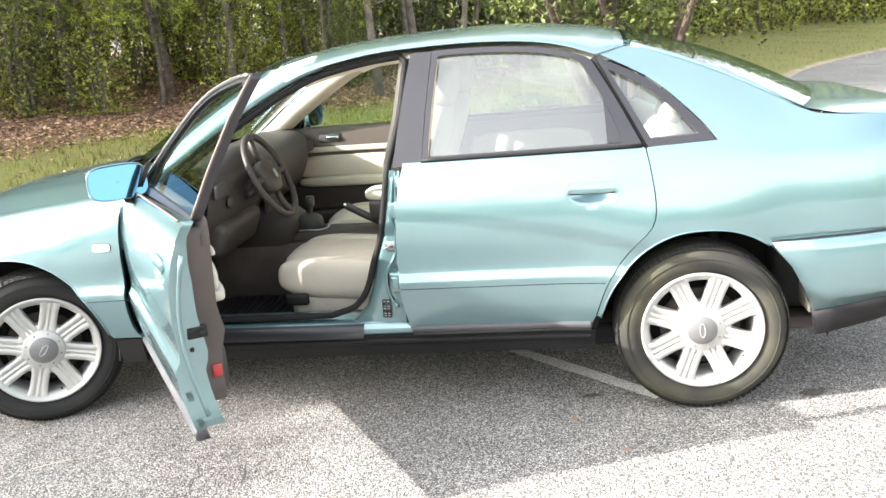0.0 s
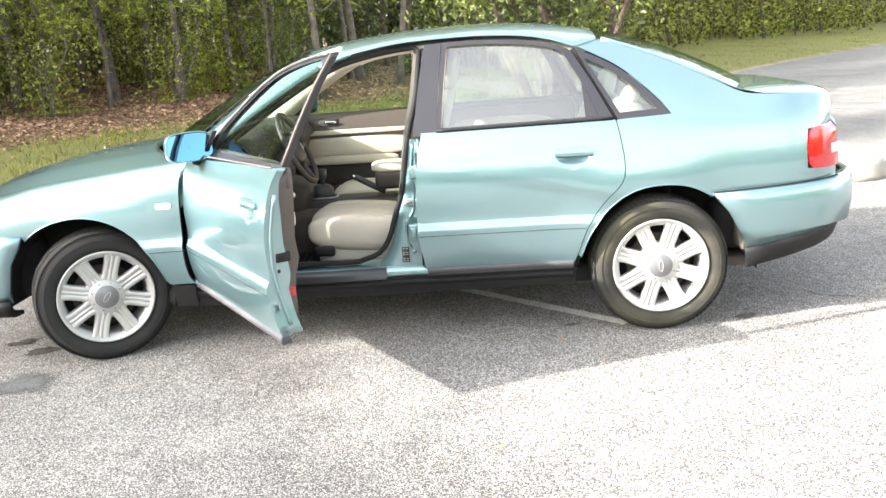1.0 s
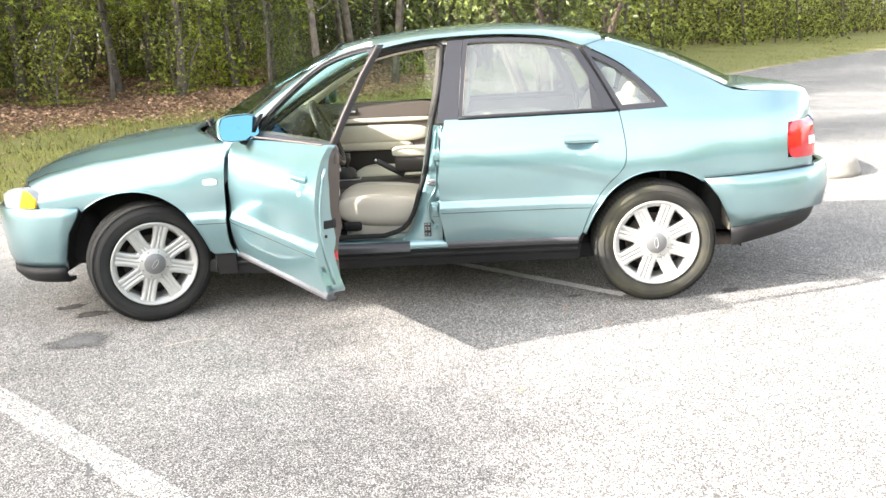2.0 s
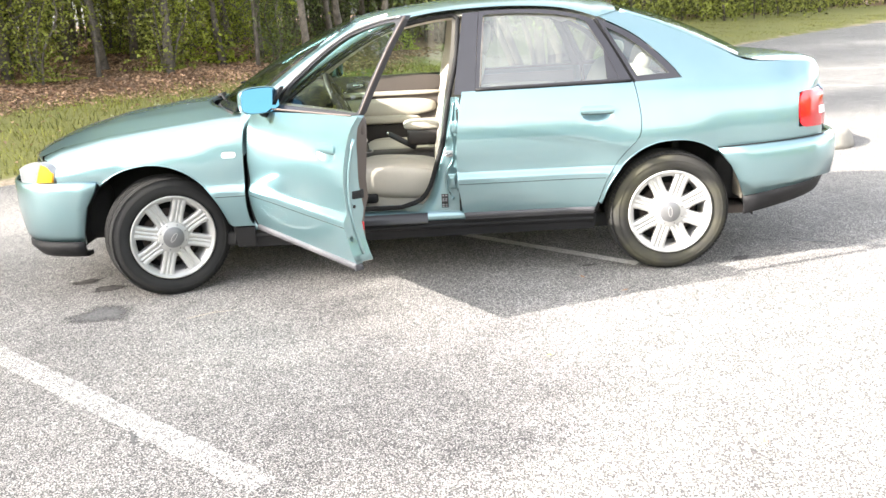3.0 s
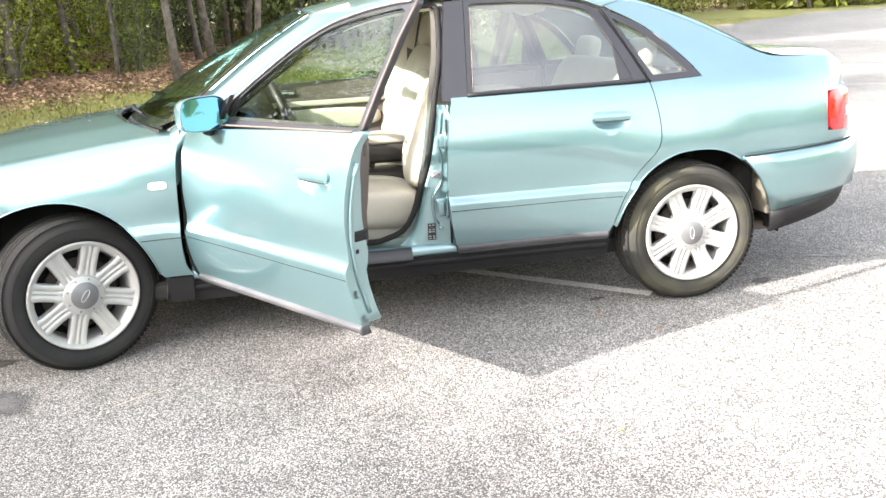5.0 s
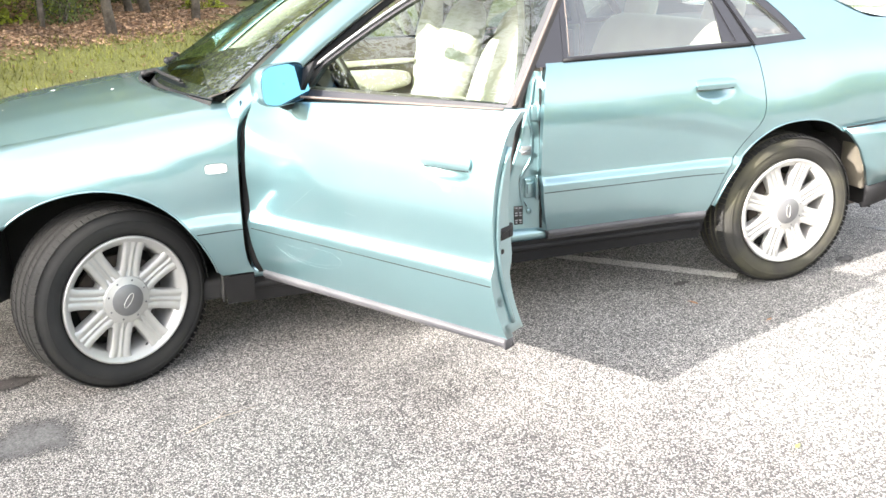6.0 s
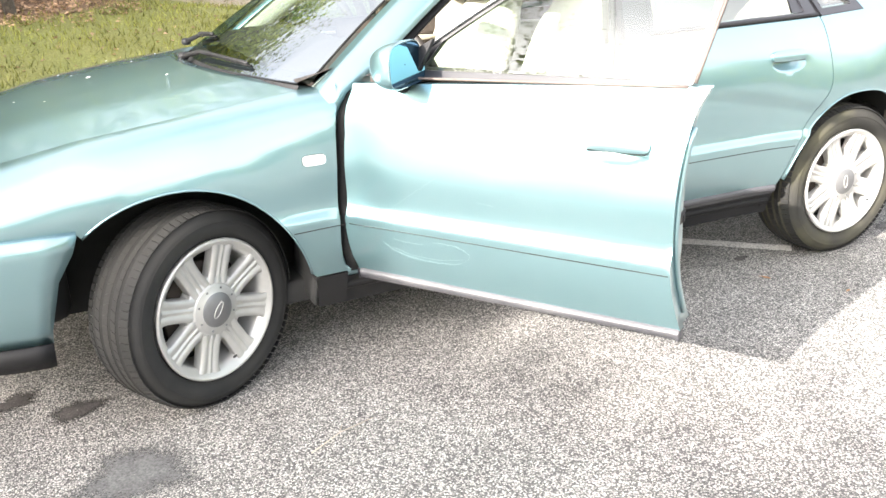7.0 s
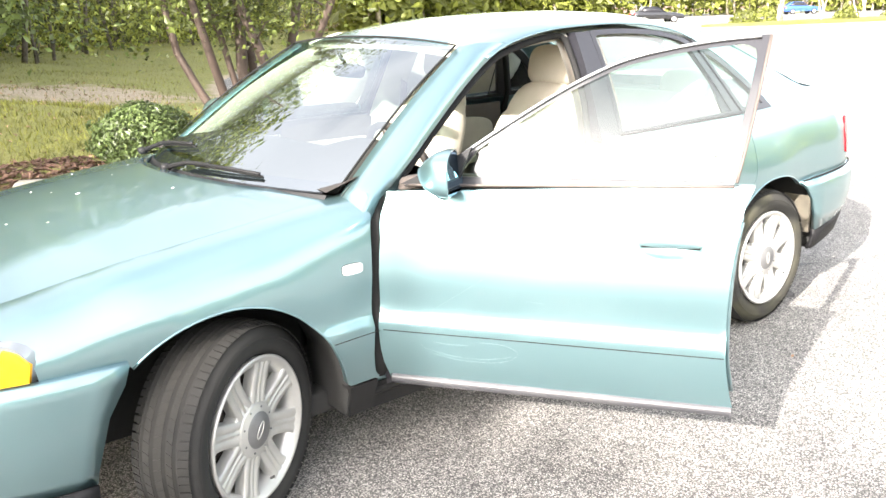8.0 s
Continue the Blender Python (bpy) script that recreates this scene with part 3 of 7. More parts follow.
def stain(x, y, rx, ry, mat, label, turn=0.0):
    """A stain on the asphalt with an uneven outline."""
    n = 26
    ph = [random.uniform(0, 6.28) for _ in range(4)]
    ring = []
    for k in range(n):
        a = 2 * math.pi * k / n
        r = 1 + 0.16 * math.sin(2 * a + ph[0]) + 0.12 * math.sin(3 * a + ph[1]) + 0.09 * math.sin(5 * a + ph[2]) + 0.06 * math.sin(9 * a + ph[3])
        u, v = rx * r * math.cos(a), ry * r * math.sin(a)
        ring.append((x + u * math.cos(turn) - v * math.sin(turn), y + u * math.sin(turn) + v * math.cos(turn), 0.004))
    rows = [[(x + (p[0] - x) * k, y + (p[1] - y) * k, 0.004 + 0.0008 * (1 - k)) for p in ring] for k in (1.25, 1.0, 0.7, 0.35, 0.02)]
    bm = loft(rows, closed=True)
    bm.normal_update()
    if sum(f.normal.z for f in bm.faces) < 0:
        bmesh.ops.reverse_faces(bm, faces=bm.faces[:])
    ob = part("stain", bm, mat, smooth=False)
    fade = ob.data.attributes.new("fade", "FLOAT", "POINT")
    fade.data.foreach_set("value", [v for v in (0.0, 0.35, 0.75, 1.0, 1.0) for _ in range(n)])
    tagged(ob, label, "stain", "stains on the asphalt", "structure")


stain(-0.32, -1.12, 0.18, 0.12, DAMP, "dark damp spot on the asphalt before the front wheel")
stain(-0.44, -0.67, 0.075, 0.062, OIL, "black oil drip on the asphalt by the front wheel", 0.5)
stain(-0.62, -0.52, 0.07, 0.05, OIL, "black oil drip on the asphalt by the front bumper", 0.2)
stain(2.20, -0.70, 0.035, 0.02, OIL, "small black tar spot on the asphalt")
stain(3.04, -0.71, 0.06, 0.025, OIL, "black tar spot beside the white line", 0.3)
stain(3.54, -0.44, 0.10, 0.035, DAMP, "dark worn patch on the asphalt", -0.6)


def crack(pts, w, label):
    """A thin dark crack in the asphalt."""
    rows = []
    for i, (x, y) in enumerate(cr(pts, 0.03)):
        k = w * random.uniform(0.5, 1.4)
        rows.append([(x - k + random.uniform(-w, w), y, 0.003), (x + k + random.uniform(-w, w), y + k, 0.003)])
    bm = loft(rows)
    bm.normal_update()
    if sum(f.normal.z for f in bm.faces) < 0:
        bmesh.ops.reverse_faces(bm, faces=bm.faces[:])
    tagged(part("crack", bm, TAR, smooth=False), label, "crack", "cracks in the asphalt", "structure")


crack([(0.965, -1.26), (0.985, -1.36), (0.97, -1.44), (0.99, -1.52)], 0.0022, "short dark crack in the asphalt")
crack([(0.82, -1.30), (0.80, -1.36), (0.83, -1.44), (0.80, -1.50)], 0.0022, "short dark crack in the asphalt")
crack([(0.20, -2.36), (0.26, -2.46), (0.30, -2.56)], 0.004, "short dark crack across the white line")


# ---- the car ----
# its front axle stands at x = 0, the rear axle at x = 2.617, the nose towards -x, the left side towards -y
car = tagged(new("car"), "teal metallic sedan parked on asphalt with its driver's door open", "car")

WZ = [0.10, 0.16, 0.25, 0.33, 0.36, 0.42, 0.48, 0.530, 0.549, 0.573, 0.60, 0.70, 0.78, 0.86, 0.92, 0.965, 0.985, 1.12, 1.26, 1.40]
WY = [0.765, 0.780, 0.800, 0.822, 0.830, 0.846, 0.856, 0.8615, 0.8625, 0.8445, 0.8445, 0.852, 0.848, 0.835, 0.818, 0.800, 0.788, 0.728, 0.655, 0.565]
_zt = np.arange(0.10, 1.46, 0.002)
_wt = np.convolve(np.pad(np.interp(_zt, WZ, WY), 3, mode="edge"), np.ones(7) / 7, "valid")


def taper(x):
    """How the body narrows in plan towards nose and tail."""
    if x < -0.35:
        return max(0.0, 1 - min(1, (-0.35 - x) / 0.60) ** 3.2) ** (1 / 3.2)
    if x > 2.3:
        k = 1 - 0.018 * min(1, (x - 2.3) / 0.7)
        return k * max(0.0, 1 - min(1, max(0, x - 2.95) / 0.595) ** 4.0) ** (1 / 4.0)
    return 1.0


def flare(x, z):
    """How far the panels swell out round the wheel arches."""
    if x > 1.5:
        k = min(1, max(0, (2.92 - x) / 0.25)) * min(1, max(0, (x - 2.05) / 0.2))
        r = math.hypot(x - 2.615, z - 0.31)
    else:
        k = min(1, max(0, (x + 0.44) / 0.2)) * min(1, max(0, (0.42 - x) / 0.2))
        r = math.hypot(x + 0.07, z - 0.31)
    return 0.016 * k * math.exp(-((r - 0.39) / 0.13) ** 2)


def width(x, z):
    """Half width of the body at x and height z."""
    w = float(np.interp(z, _zt, _wt))
    if z > 0.97 and x > 2.2:
        w -= (z - 0.97) * 0.30 * min(1, (x - 2.2) / 0.7)
    # the tail turns in sharply behind a slanting edge above the lamp
    if z > 0.90:
        w -= 0.9 * max(0.0, x - 3.352 - 0.75 * (z - 0.905))
    return w * taper(x) + flare(x, z)


def side(x, z):
    return (x, -width(x, z), z)


def proud(d):
    return lambda x, z: (x, -width(x, z) - d, z)


# seam between bonnet and wing: height and half width along x
SEAM_X = [-0.90, -0.75, -0.58, -0.31, 0.01, 0.21, 0.40, 0.46]
SEAM_Z = [0.655, 0.725, 0.785, 0.842, 0.882, 0.905, 0.925, 0.93]
SEAM_Y = [0.50, 0.585, 0.645, 0.690, 0.705, 0.705, 0.70, 0.70]
seam_z = lambda x: float(np.interp(x, SEAM_X, SEAM_Z))
seam_y = lambda x: float(np.interp(x, SEAM_X, SEAM_Y))
fold = lambda x: float(np.interp(x, [-0.9, -0.5, 0.1, 0.46], [0.09, 0.15, 0.19, 0.06]))


def wing(x, q):
    """The front wing: upright below, rolling over to the bonnet's seam on top."""
    h = fold(x)
    zb = seam_z(x) - h
    if q <= zb:
        return side(x, q)
    a = min(1.0, (q - zb) / (1.5 * h)) * math.pi / 2
    w0 = width(x, zb)
    return (x, -(w0 - (w0 - seam_y(x)) * (1 - math.cos(a))), zb + h * math.sin(a))


wing_top = lambda x: seam_z(x) + 0.5 * fold(x)

ARCH_F = [(-0.465, 0.22), (-0.45, 0.36), (-0.41, 0.50), (-0.335, 0.605), (-0.22, 0.675), (-0.08, 0.702), (0.04, 0.685), (0.145, 0.628), (0.235, 0.53), (0.295, 0.40), (0.318, 0.255)]
ARCH_R = [(2.228, 0.255), (2.243, 0.38), (2.295, 0.505), (2.39, 0.615), (2.50, 0.678), (2.62, 0.695), (2.735, 0.68), (2.84, 0.625), (2.93, 0.53), (2.985, 0.40), (3.005, 0.30)]
arch_f, arch_r = cr(ARCH_F, 0.03), cr(ARCH_R, 0.03)
# the line above the doors and side windows
RAIL = [(0.47, 0.915), (0.62, 1.005), (0.78, 1.115), (0.95, 1.222), (1.08, 1.292), (1.20, 1.338), (1.40, 1.376), (1.60, 1.390), (1.85, 1.392), (2.08, 1.372), (2.26, 1.318), (2.45, 1.215), (2.60, 1.085), (2.665, 1.008)]
rail = cr(RAIL, 0.03)
rail_x, rail_zs = [p[0] for p in rail], [p[1] for p in rail]
rail_z = lambda x: float(np.interp(x, rail_x, rail_zs))
CUT_B = [(1.575, 1.02), (1.532, 0.965), (1.508, 0.85), (1.495, 0.70), (1.495, 0.52), (1.512, 0.40), (1.525, 0.335)]       # between the doors
CUT_R = [(2.425, 0.985), (2.438, 0.91), (2.45, 0.80), (2.435, 0.715), (2.35, 0.625), (2.275, 0.52), (2.228, 0.39), (2.215, 0.335)]   # behind the rear door
CUT_F = [(0.475, 0.925), (0.445, 0.85), (0.432, 0.70), (0.425, 0.45), (0.445, 0.35)]  # before the front door
BELT = 0.968
CREASE = (0.50, 0.52, 0.535, 0.543, 0.550, 0.558, 0.566, 0.574, 0.583, 0.60, 0.62)


def upto(pts, x0=None, x1=None, z0=None, z1=None):
    return [p for p in pts if (x0 is None or p[0] >= x0) and (x1 is None or p[0] <= x1) and (z0 is None or p[1] >= z0) and (z1 is None or p[1] <= z1)]


def ring(outer, inner, f, depth, mirror=False, out=(0, -1, 0)):
    """A frame between two closed curves of equal count, laid on f, with depth."""
    s = -1 if mirror else 1
    P = lambda p, d: Vector((f(*p)[0], s * (f(*p)[1] + d), f(*p)[2]))
    rows = [[P(p, depth) for p in outer], [P(p, 0) for p in outer], [P(p, 0) for p in inner], [P(p, depth) for p in inner]]
    rows.append(rows[0])
    bm = bmesh.new()
    n = len(outer)
    for r0, r1 in zip(rows, rows[1:]):
        a, b = [bm.verts.new(p) for p in r0], [bm.verts.new(p) for p in r1]
        for i in range(n):
            j = (i + 1) % n
            bm.faces.new((a[i], a[j], b[j], b[i]))
    bmesh.ops.recalc_face_normals(bm, faces=bm.faces[:])
    return bm


def resample(pts, n, closed=True):
    p = np.array(pts + [pts[0]] if closed else pts, float)
    d = np.r_[0, np.cumsum(np.hypot(*np.diff(p, axis=0).T))]
    t = np.linspace(0, d[-1], n, endpoint=not closed)
    return list(zip(np.interp(t, d, p[:, 0]), np.interp(t, d, p[:, 1])))


def strip(path, f, w, d, mirror=False):
    """A raised moulding of width w along a path in (x, z), laid on f and standing d proud."""
    s = -1 if mirror else 1
    rows = []
    for x, z in path:
        row = []
        for a in np.linspace(-1, 1, 7):
            p = f(x, z + a * w / 2)
            row.append((p[0], s * (p[1] - d * (1 - abs(a) ** 3)), p[2]))
        rows.append(row)
    bm = loft(rows)
    bmesh.ops.recalc_face_normals(bm, faces=bm.faces[:])
    bm.normal_update()
    if sum(q.normal.y for q in bm.faces) * s > 0:
        bmesh.ops.reverse_faces(bm, faces=bm.faces[:])
    return bm


def build_wing(mirror):
    top = [(x, wing_top(x)) for x in np.arange(0.44, -0.66, -0.04)]
    out = chain(line((0.318, 0.355), (0.43, 0.352)), [(x - 0.024, z) for x, z in reversed(upto(cr(CUT_F, 0.03), z1=0.90, z0=0.36))], top,
                cr([(-0.665, 0.775), (-0.645, 0.752), (-0.597, 0.730), (-0.566, 0.684), (-0.555, 0.628)], 0.03), line((-0.555, 0.628), (-0.345, 0.618)), upto(arch_f, z0=0.36, x0=-0.335))
    w = part("front_wing", sheet_bm(out, wing, 0.04, (0, 0.02, 0), mirror=mirror, rows=CREASE), PAINT, car)
    s = -1 if mirror else 1
    # rolled lip of the wheel arch
    lip = [Vector((x, s * (wing(x, z)[1] - 0.001), z)) for x, z in upto(arch_f, z0=0.36, x0=-0.335)]
    part("arch_lip", tube(lip, 0.0035, 6), PAINT, w)
    # side repeater lamp and a crease running to the door
    rp = [(0.338 + 0.036 * math.copysign(abs(math.cos(a)) ** 0.5, math.cos(a)), 0.733 + 0.016 * math.copysign(abs(math.sin(a)) ** 0.5, math.sin(a))) for a in np.linspace(0, 2 * math.pi, 29)[:-1]]
    part("side_repeater", sheet_bm(rp, proud(0.005), 0.02, (0, 0.01, 0), mirror=mirror), REPEATER_LENS, w, "small clear side repeater lamp")
    part("repeater_gasket", tube([(x, s * (proud(0.001)(x, z)[1]), z) for x, z in rp], 0.0016, 5, True), RUBBER, w)
    part("groove", strip(line((0.25, 0.519), (0.42, 0.519), 0.03), side, 0.0032, 0.001, mirror), RUBBER, w)
    # black instead of the doors' grey: paints in the shade behind the wheel
    part("sill_trim", sheet_bm(chain(line((0.318, 0.345), (0.425, 0.345)), line((0.425, 0.345), (0.42, 0.24)), line((0.42, 0.24), (0.325, 0.235)), line((0.325, 0.235), (0.318, 0.345))), side, 0.04, (0, 0.05, 0), mirror=mirror), BLACK, w)
    # splash liner behind the wheel
    fl = loft([[(0.305 + 0.02 * math.sin(v * 3), s * y, 0.66 - 0.41 * v) if v > 0.5 else (0.315 - 0.10 * (0.5 - v) ** 1.2 * 2.6, s * y, 0.66 - 0.41 * v) for y in np.linspace(-0.815, -0.56, 6)] for v in np.linspace(0, 1, 12)])
    part("mud_flap", thicken(fl, 0.008), WELL, w)
    return w


def window_pane(outline, mirror, name, parent, mat=None, inset=0.012):
    f = lambda x, z: (x, -width(x, z) + inset, z)
    bm = sheet_bm(outline, f, 0.06, (0, 0.004, 0), mirror=mirror)
    ob = part(name, bm, mat or GLASS, parent)
    ob.visible_shadow = False
    return ob


def dish(f, hx, hz):
    """The surface f with a finger dish pressed into it under a door handle."""
    def g(x, z):
        p = f(x, z)
        e = ((x - hx - 0.086) / 0.082) ** 2 + ((z - hz + 0.014) / 0.033) ** 2
        return (p[0], p[1] + (0.020 * (1 - e) ** 0.7 if e < 1 else 0.0), p[2])
    return g


def dish_points(hx, hz):
    return [(x, z) for x in np.arange(hx - 0.004, hx + 0.178, 0.0075) for z in np.arange(hz - 0.052, hz + 0.042, 0.006)]


def door_handle(x, z, mirror, parent, f):
    """A body-coloured flap over the upper half of the dish; a dark tube along its lower edge paints the gap's shade."""
    flap = [(x + 0.086 + 0.086 * math.copysign(abs(math.cos(a)) ** 0.45, math.cos(a)), z + 0.011 + 0.020 * math.copysign(abs(math.sin(a)) ** 0.55, math.sin(a))) for a in np.linspace(0, 2 * math.pi, 45)[:-1]]
    bulge = lambda px, pz: (px, f(px, pz)[1] - 0.006 - 0.005 * max(0.0, 1 - ((pz - z - 0.011) / 0.020) ** 2), pz)
    h = part("handle", sheet_bm(flap, bulge, 0.012, (0, 0.016, 0), mirror=mirror), PAINT, parent, "teal pull handle")
    s = -1 if mirror else 1
    top = [Vector((px, s * (f(px, z - 0.009)[1] - 0.003), z - 0.0095)) for px in np.linspace(x + 0.008, x + 0.164, 9)]
    part("handle_gap", tube(top, 0.0018, 5), RUBBER, h)


def fd_outline(gap=0.0):
    return chain([(x + gap - 0.55 * gap * min(1, max(0, (z - 0.80) / 0.12)), z) for x, z in cr(CUT_F, 0.03)][::-1], line((0.475 + 0.45 * gap, 0.945), (1.540, BELT + 0.020), 0.04), [(1.534, 0.972)], upto([(x - 0.006, z) for x, z in cr(CUT_B, 0.03)], z1=0.955, z0=0.365), line((1.515, 0.362), (0.445 + gap, 0.362), 0.04))


def dented(x, z):
    """The driver's door's skin: a shallow pushed-in hollow with creases running up from it."""
    d = 0.0016 * math.exp(-((x - 0.82) / 0.20) ** 2 - ((z - 0.50) / 0.10) ** 2)
    c = (z - 0.57) - 0.55 * (x - 0.60)
    d += 0.0006 * math.exp(-(c / 0.035) ** 2) * math.exp(-((x - 0.82) / 0.20) ** 2)
    d -= 0.0004 * math.exp(-((c + 0.07) / 0.03) ** 2) * math.exp(-((x - 0.85) / 0.16) ** 2)
    p = side(x, z)
    return (x, p[1] + d, z)


def build_front_door(mirror):
    """The front door, shaped as when shut; its own frame, glass, mirror, trim and inner panel hang on it."""
    s = -1 if mirror else 1
    label = "" if mirror else "driver's door swung wide open"
    gap = 0.004 if mirror else 0.040
    hx, hz = 1.245, 0.833
    skin = side if mirror else dented
    d = part("front_door", sheet_bm(fd_outline(gap), dish(skin, hx, hz), 0.03, (0, 0.03, 0), mirror=mirror, rows=CREASE, extra=dish_points(hx, hz)), PAINT, car, label)
    # sill trim along the bottom edge
    tr = chain(line((0.448 + gap, 0.362), (1.514, 0.362), 0.04), line((1.514, 0.362), (1.514, 0.332)), line((1.514, 0.332), (0.455 + gap, 0.328), 0.04))
    bead = strip(line((0.452 + gap, 0.347), (1.512, 0.348), 0.04), side, 0.034, 0.014, mirror)
    cap = pillow((0.012, 0.034, 0.034), (1.510, s * (side(1.51, 0.347)[1] + 0.004), 0.347), e=0.6, n=8, m=14)
    part("sill_trim", join(sheet_bm(tr, proud(0.002), 0.03, (0, 0.03, 0), mirror=mirror), bead, cap), GREY_TRIM, d, "dull grey plastic strip along the door's foot")
    part("groove", strip(line((0.44 + gap, 0.519), (1.485, 0.519), 0.04), skin, 0.0032, 0.001, mirror), RUBBER, d)
    if not mirror:
        for run, label in (([(0.60, 0.480), (0.64, 0.452), (0.74, 0.436), (0.86, 0.444), (0.905, 0.478), (0.86, 0.500), (0.78, 0.503)], "pale curved scratch"),
                           ([(0.62, 0.468), (0.70, 0.449), (0.80, 0.447), (0.88, 0.462)], "pale curved scratch"), ([(0.63, 0.585), (0.70, 0.632), (0.80, 0.700)], "pale straight scratch"),
                           ([(0.64, 0.492), (0.70, 0.488), (0.75, 0.490)], "pale short scratch"), ([(0.93, 0.640), (0.98, 0.636)], "pale short scratch")):
            part("scratch", tube([Vector(dented(x, z)) + Vector((0, -0.0005, 0)) for x, z in cr(run, 0.02)], 0.00016, 5), SCRATCH, d, label)
    # window frame, set back behind the skin
    back_set = 0.004 if mirror else 0.036
    outer = chain(line((0.53, 0.955), (1.490, BELT + 0.014), 0.03), cr([(1.490, 0.982), (1.524, 1.15), (1.564, 1.374)], 0.03), [(x, z - 0.014) for x, z in reversed(upto(rail, x0=0.56, x1=1.545))], [(0.53, 0.955)])
    inner = chain(line((0.70, 0.985), (1.468, BELT + 0.022), 0.03), cr([(1.468, 0.99), (1.500, 1.15), (1.529, 1.310), (1.521, 1.340), (1.492, 1.350)], 0.02), [(x, z - 0.036) for x, z in reversed(upto(rail, x0=0.74, x1=1.475))], [(0.70, 0.985)])
    n = 110
    fo, fi = resample(outer, n), resample(inner, n)
    # start both rings at their front lower corners
    part("window_frame", ring(fo, fi, proud(-back_set), 0.03, mirror), GLOSS_BLACK, d, "dark window frame")
    edge = [Vector((p[0], s * (side(*p)[1] - 0.005 + back_set), p[1])) for p in upto([(x, z - 0.018) for x, z in rail], x0=0.58, x1=1.553)]
    part("weather_strip", tube(edge, 0.006, 6), STEEL, d)
    # taupe strip stands in for the light on the frame's rear edge
    back = [Vector((p[0], s * (side(*p)[1] - 0.002 + back_set), p[1])) for p in cr([(1.565, 1.372), (1.526, 1.15), (1.493, 0.99)], 0.04)]
    part("weather_strip", tube(back, 0.005, 6), TAUPE, d)
    seal = [Vector((p[0], s * (side(*p)[1] - 0.002), p[1])) for p in line((0.56, 0.966), (1.487, BELT + 0.018), 0.05)]
    part("belt_seal", tube(seal, 0.0045, 6), TAUPE, d, "dull taupe seal under the window")
    window_pane(chain(fi), mirror, "window_glass", d, CLEAR_GLASS, 0.008 + back_set)
    # mirror
    sail = [(0.535, 0.968), (0.715, 0.978), (0.745, 1.075), (0.70, 1.05)]
    part("mirror_base", sheet_bm(sail, proud(0.006), 0.03, (0, 0.02, 0), mirror=mirror), BLACK, d)
    mx, my, mz = (0.735, 0.905, 1.045) if mirror else (0.690, 0.860, 1.016)
    sp = lambda w, p: math.copysign(abs(w) ** p, w)
    rows = []
    for u in np.linspace(0, 1, 11):
        k = math.sqrt(max(0.0, 1 - (1 - u) ** 2.4)) if u < 1 else 1.0
        rows.append([(mx - 0.075 + 0.10 * u, s * -(my + 0.105 * (0.55 + 0.45 * k) * (k if u < 1 else 1) * sp(math.cos(a), 0.55)), mz + 0.064 * (0.35 + 0.65 * k) * (k if u < 1 else 1) * sp(math.sin(a), 0.55)) for a in np.linspace(0, 2 * math.pi, 33)[:-1]])
    sh = loft(rows, closed=True)
    bmesh.ops.recalc_face_normals(sh, faces=sh.faces[:])
    aim = Matrix.Translation((mx, s * -my, 0)) @ Matrix.Rotation(radians(-8 if mirror else 9), 4, "Z") @ Matrix.Translation((-mx, s * my, 0))
    sh.transform(aim)
    m = part("mirror_housing", sh, PAINT, d, "teal door mirror housing")
    rim_bm = tube([(mx + 0.026, s * -(my + 0.103 * sp(math.cos(a), 0.55)), mz + 0.062 * sp(math.sin(a), 0.55)) for a in np.linspace(0, 2 * math.pi, 41)[:-1]], 0.0030, 6, True)
    rim_bm.transform(aim)
    part("mirror_rim", rim_bm, PAINT, m)
    gl = loft([[(mx + 0.026 - 0.012 * k * sp(math.sin(a), 0.55) - 0.011 * k * sp(math.cos(a), 0.55), s * -(my + 0.100 * k * sp(math.cos(a), 0.55)), mz + 0.059 * k * sp(math.sin(a), 0.55)) for a in np.linspace(0, 2 * math.pi, 33)] for k in (0.02, 0.5, 1.0)])
    gl.normal_update()
    if sum(f.normal.x for f in gl.faces) < 0:
        bmesh.ops.reverse_faces(gl, faces=gl.faces[:])
    gl.transform(aim)
    part("mirror_glass", gl, MIRROR, m, "mirror glass tinted with the blue of the sky it reflects")
    part("mirror_arm", tube([(mx - 0.022, s * -0.79, 0.948), (mx - 0.017, s * -0.82, 0.956), (mx - 0.012, s * -0.835, 0.985)], [0.03, 0.028, 0.026], 10), BLACK, m)
    door_handle(hx, hz, mirror, d, skin)
    # inner shell: painted edge, then the brown and cream trim panel
    o = fd_outline(gap)
    shell_o = resample(o, 120)
    cx, cz = 0.98, 0.66
    shr = lambda k: [(cx + (x - cx) * k, cz + (z - cz) * k) for x, z in shell_o]
    # the shut face is deep at the latch and runs out towards the belt
    deep = lambda z: float(np.interp(z, [0.55, 0.80, 0.96], [0.086, 0.066, 0.026]))
    edge_bm = ring(shell_o, shr(0.955), lambda x, z: (x, -width(x, z) + 0.012, z), 0.090, mirror)
    for v in edge_bm.verts:
        if s * v.co.y + width(v.co.x, v.co.z) > 0.06:
            v.co.y = s * (-width(v.co.x, v.co.z) + deep(v.co.z))
    part("door_edge", edge_bm, PAINT, d)
    pan = sheet_bm(chain(shr(0.975)), lambda x, z: (x, -width(x, z) + deep(z) - 0.004, z), 0.06, (0, 0.004, 0), (0, 1, 0), mirror)
    part("inner_shell", pan, PAINT, d)
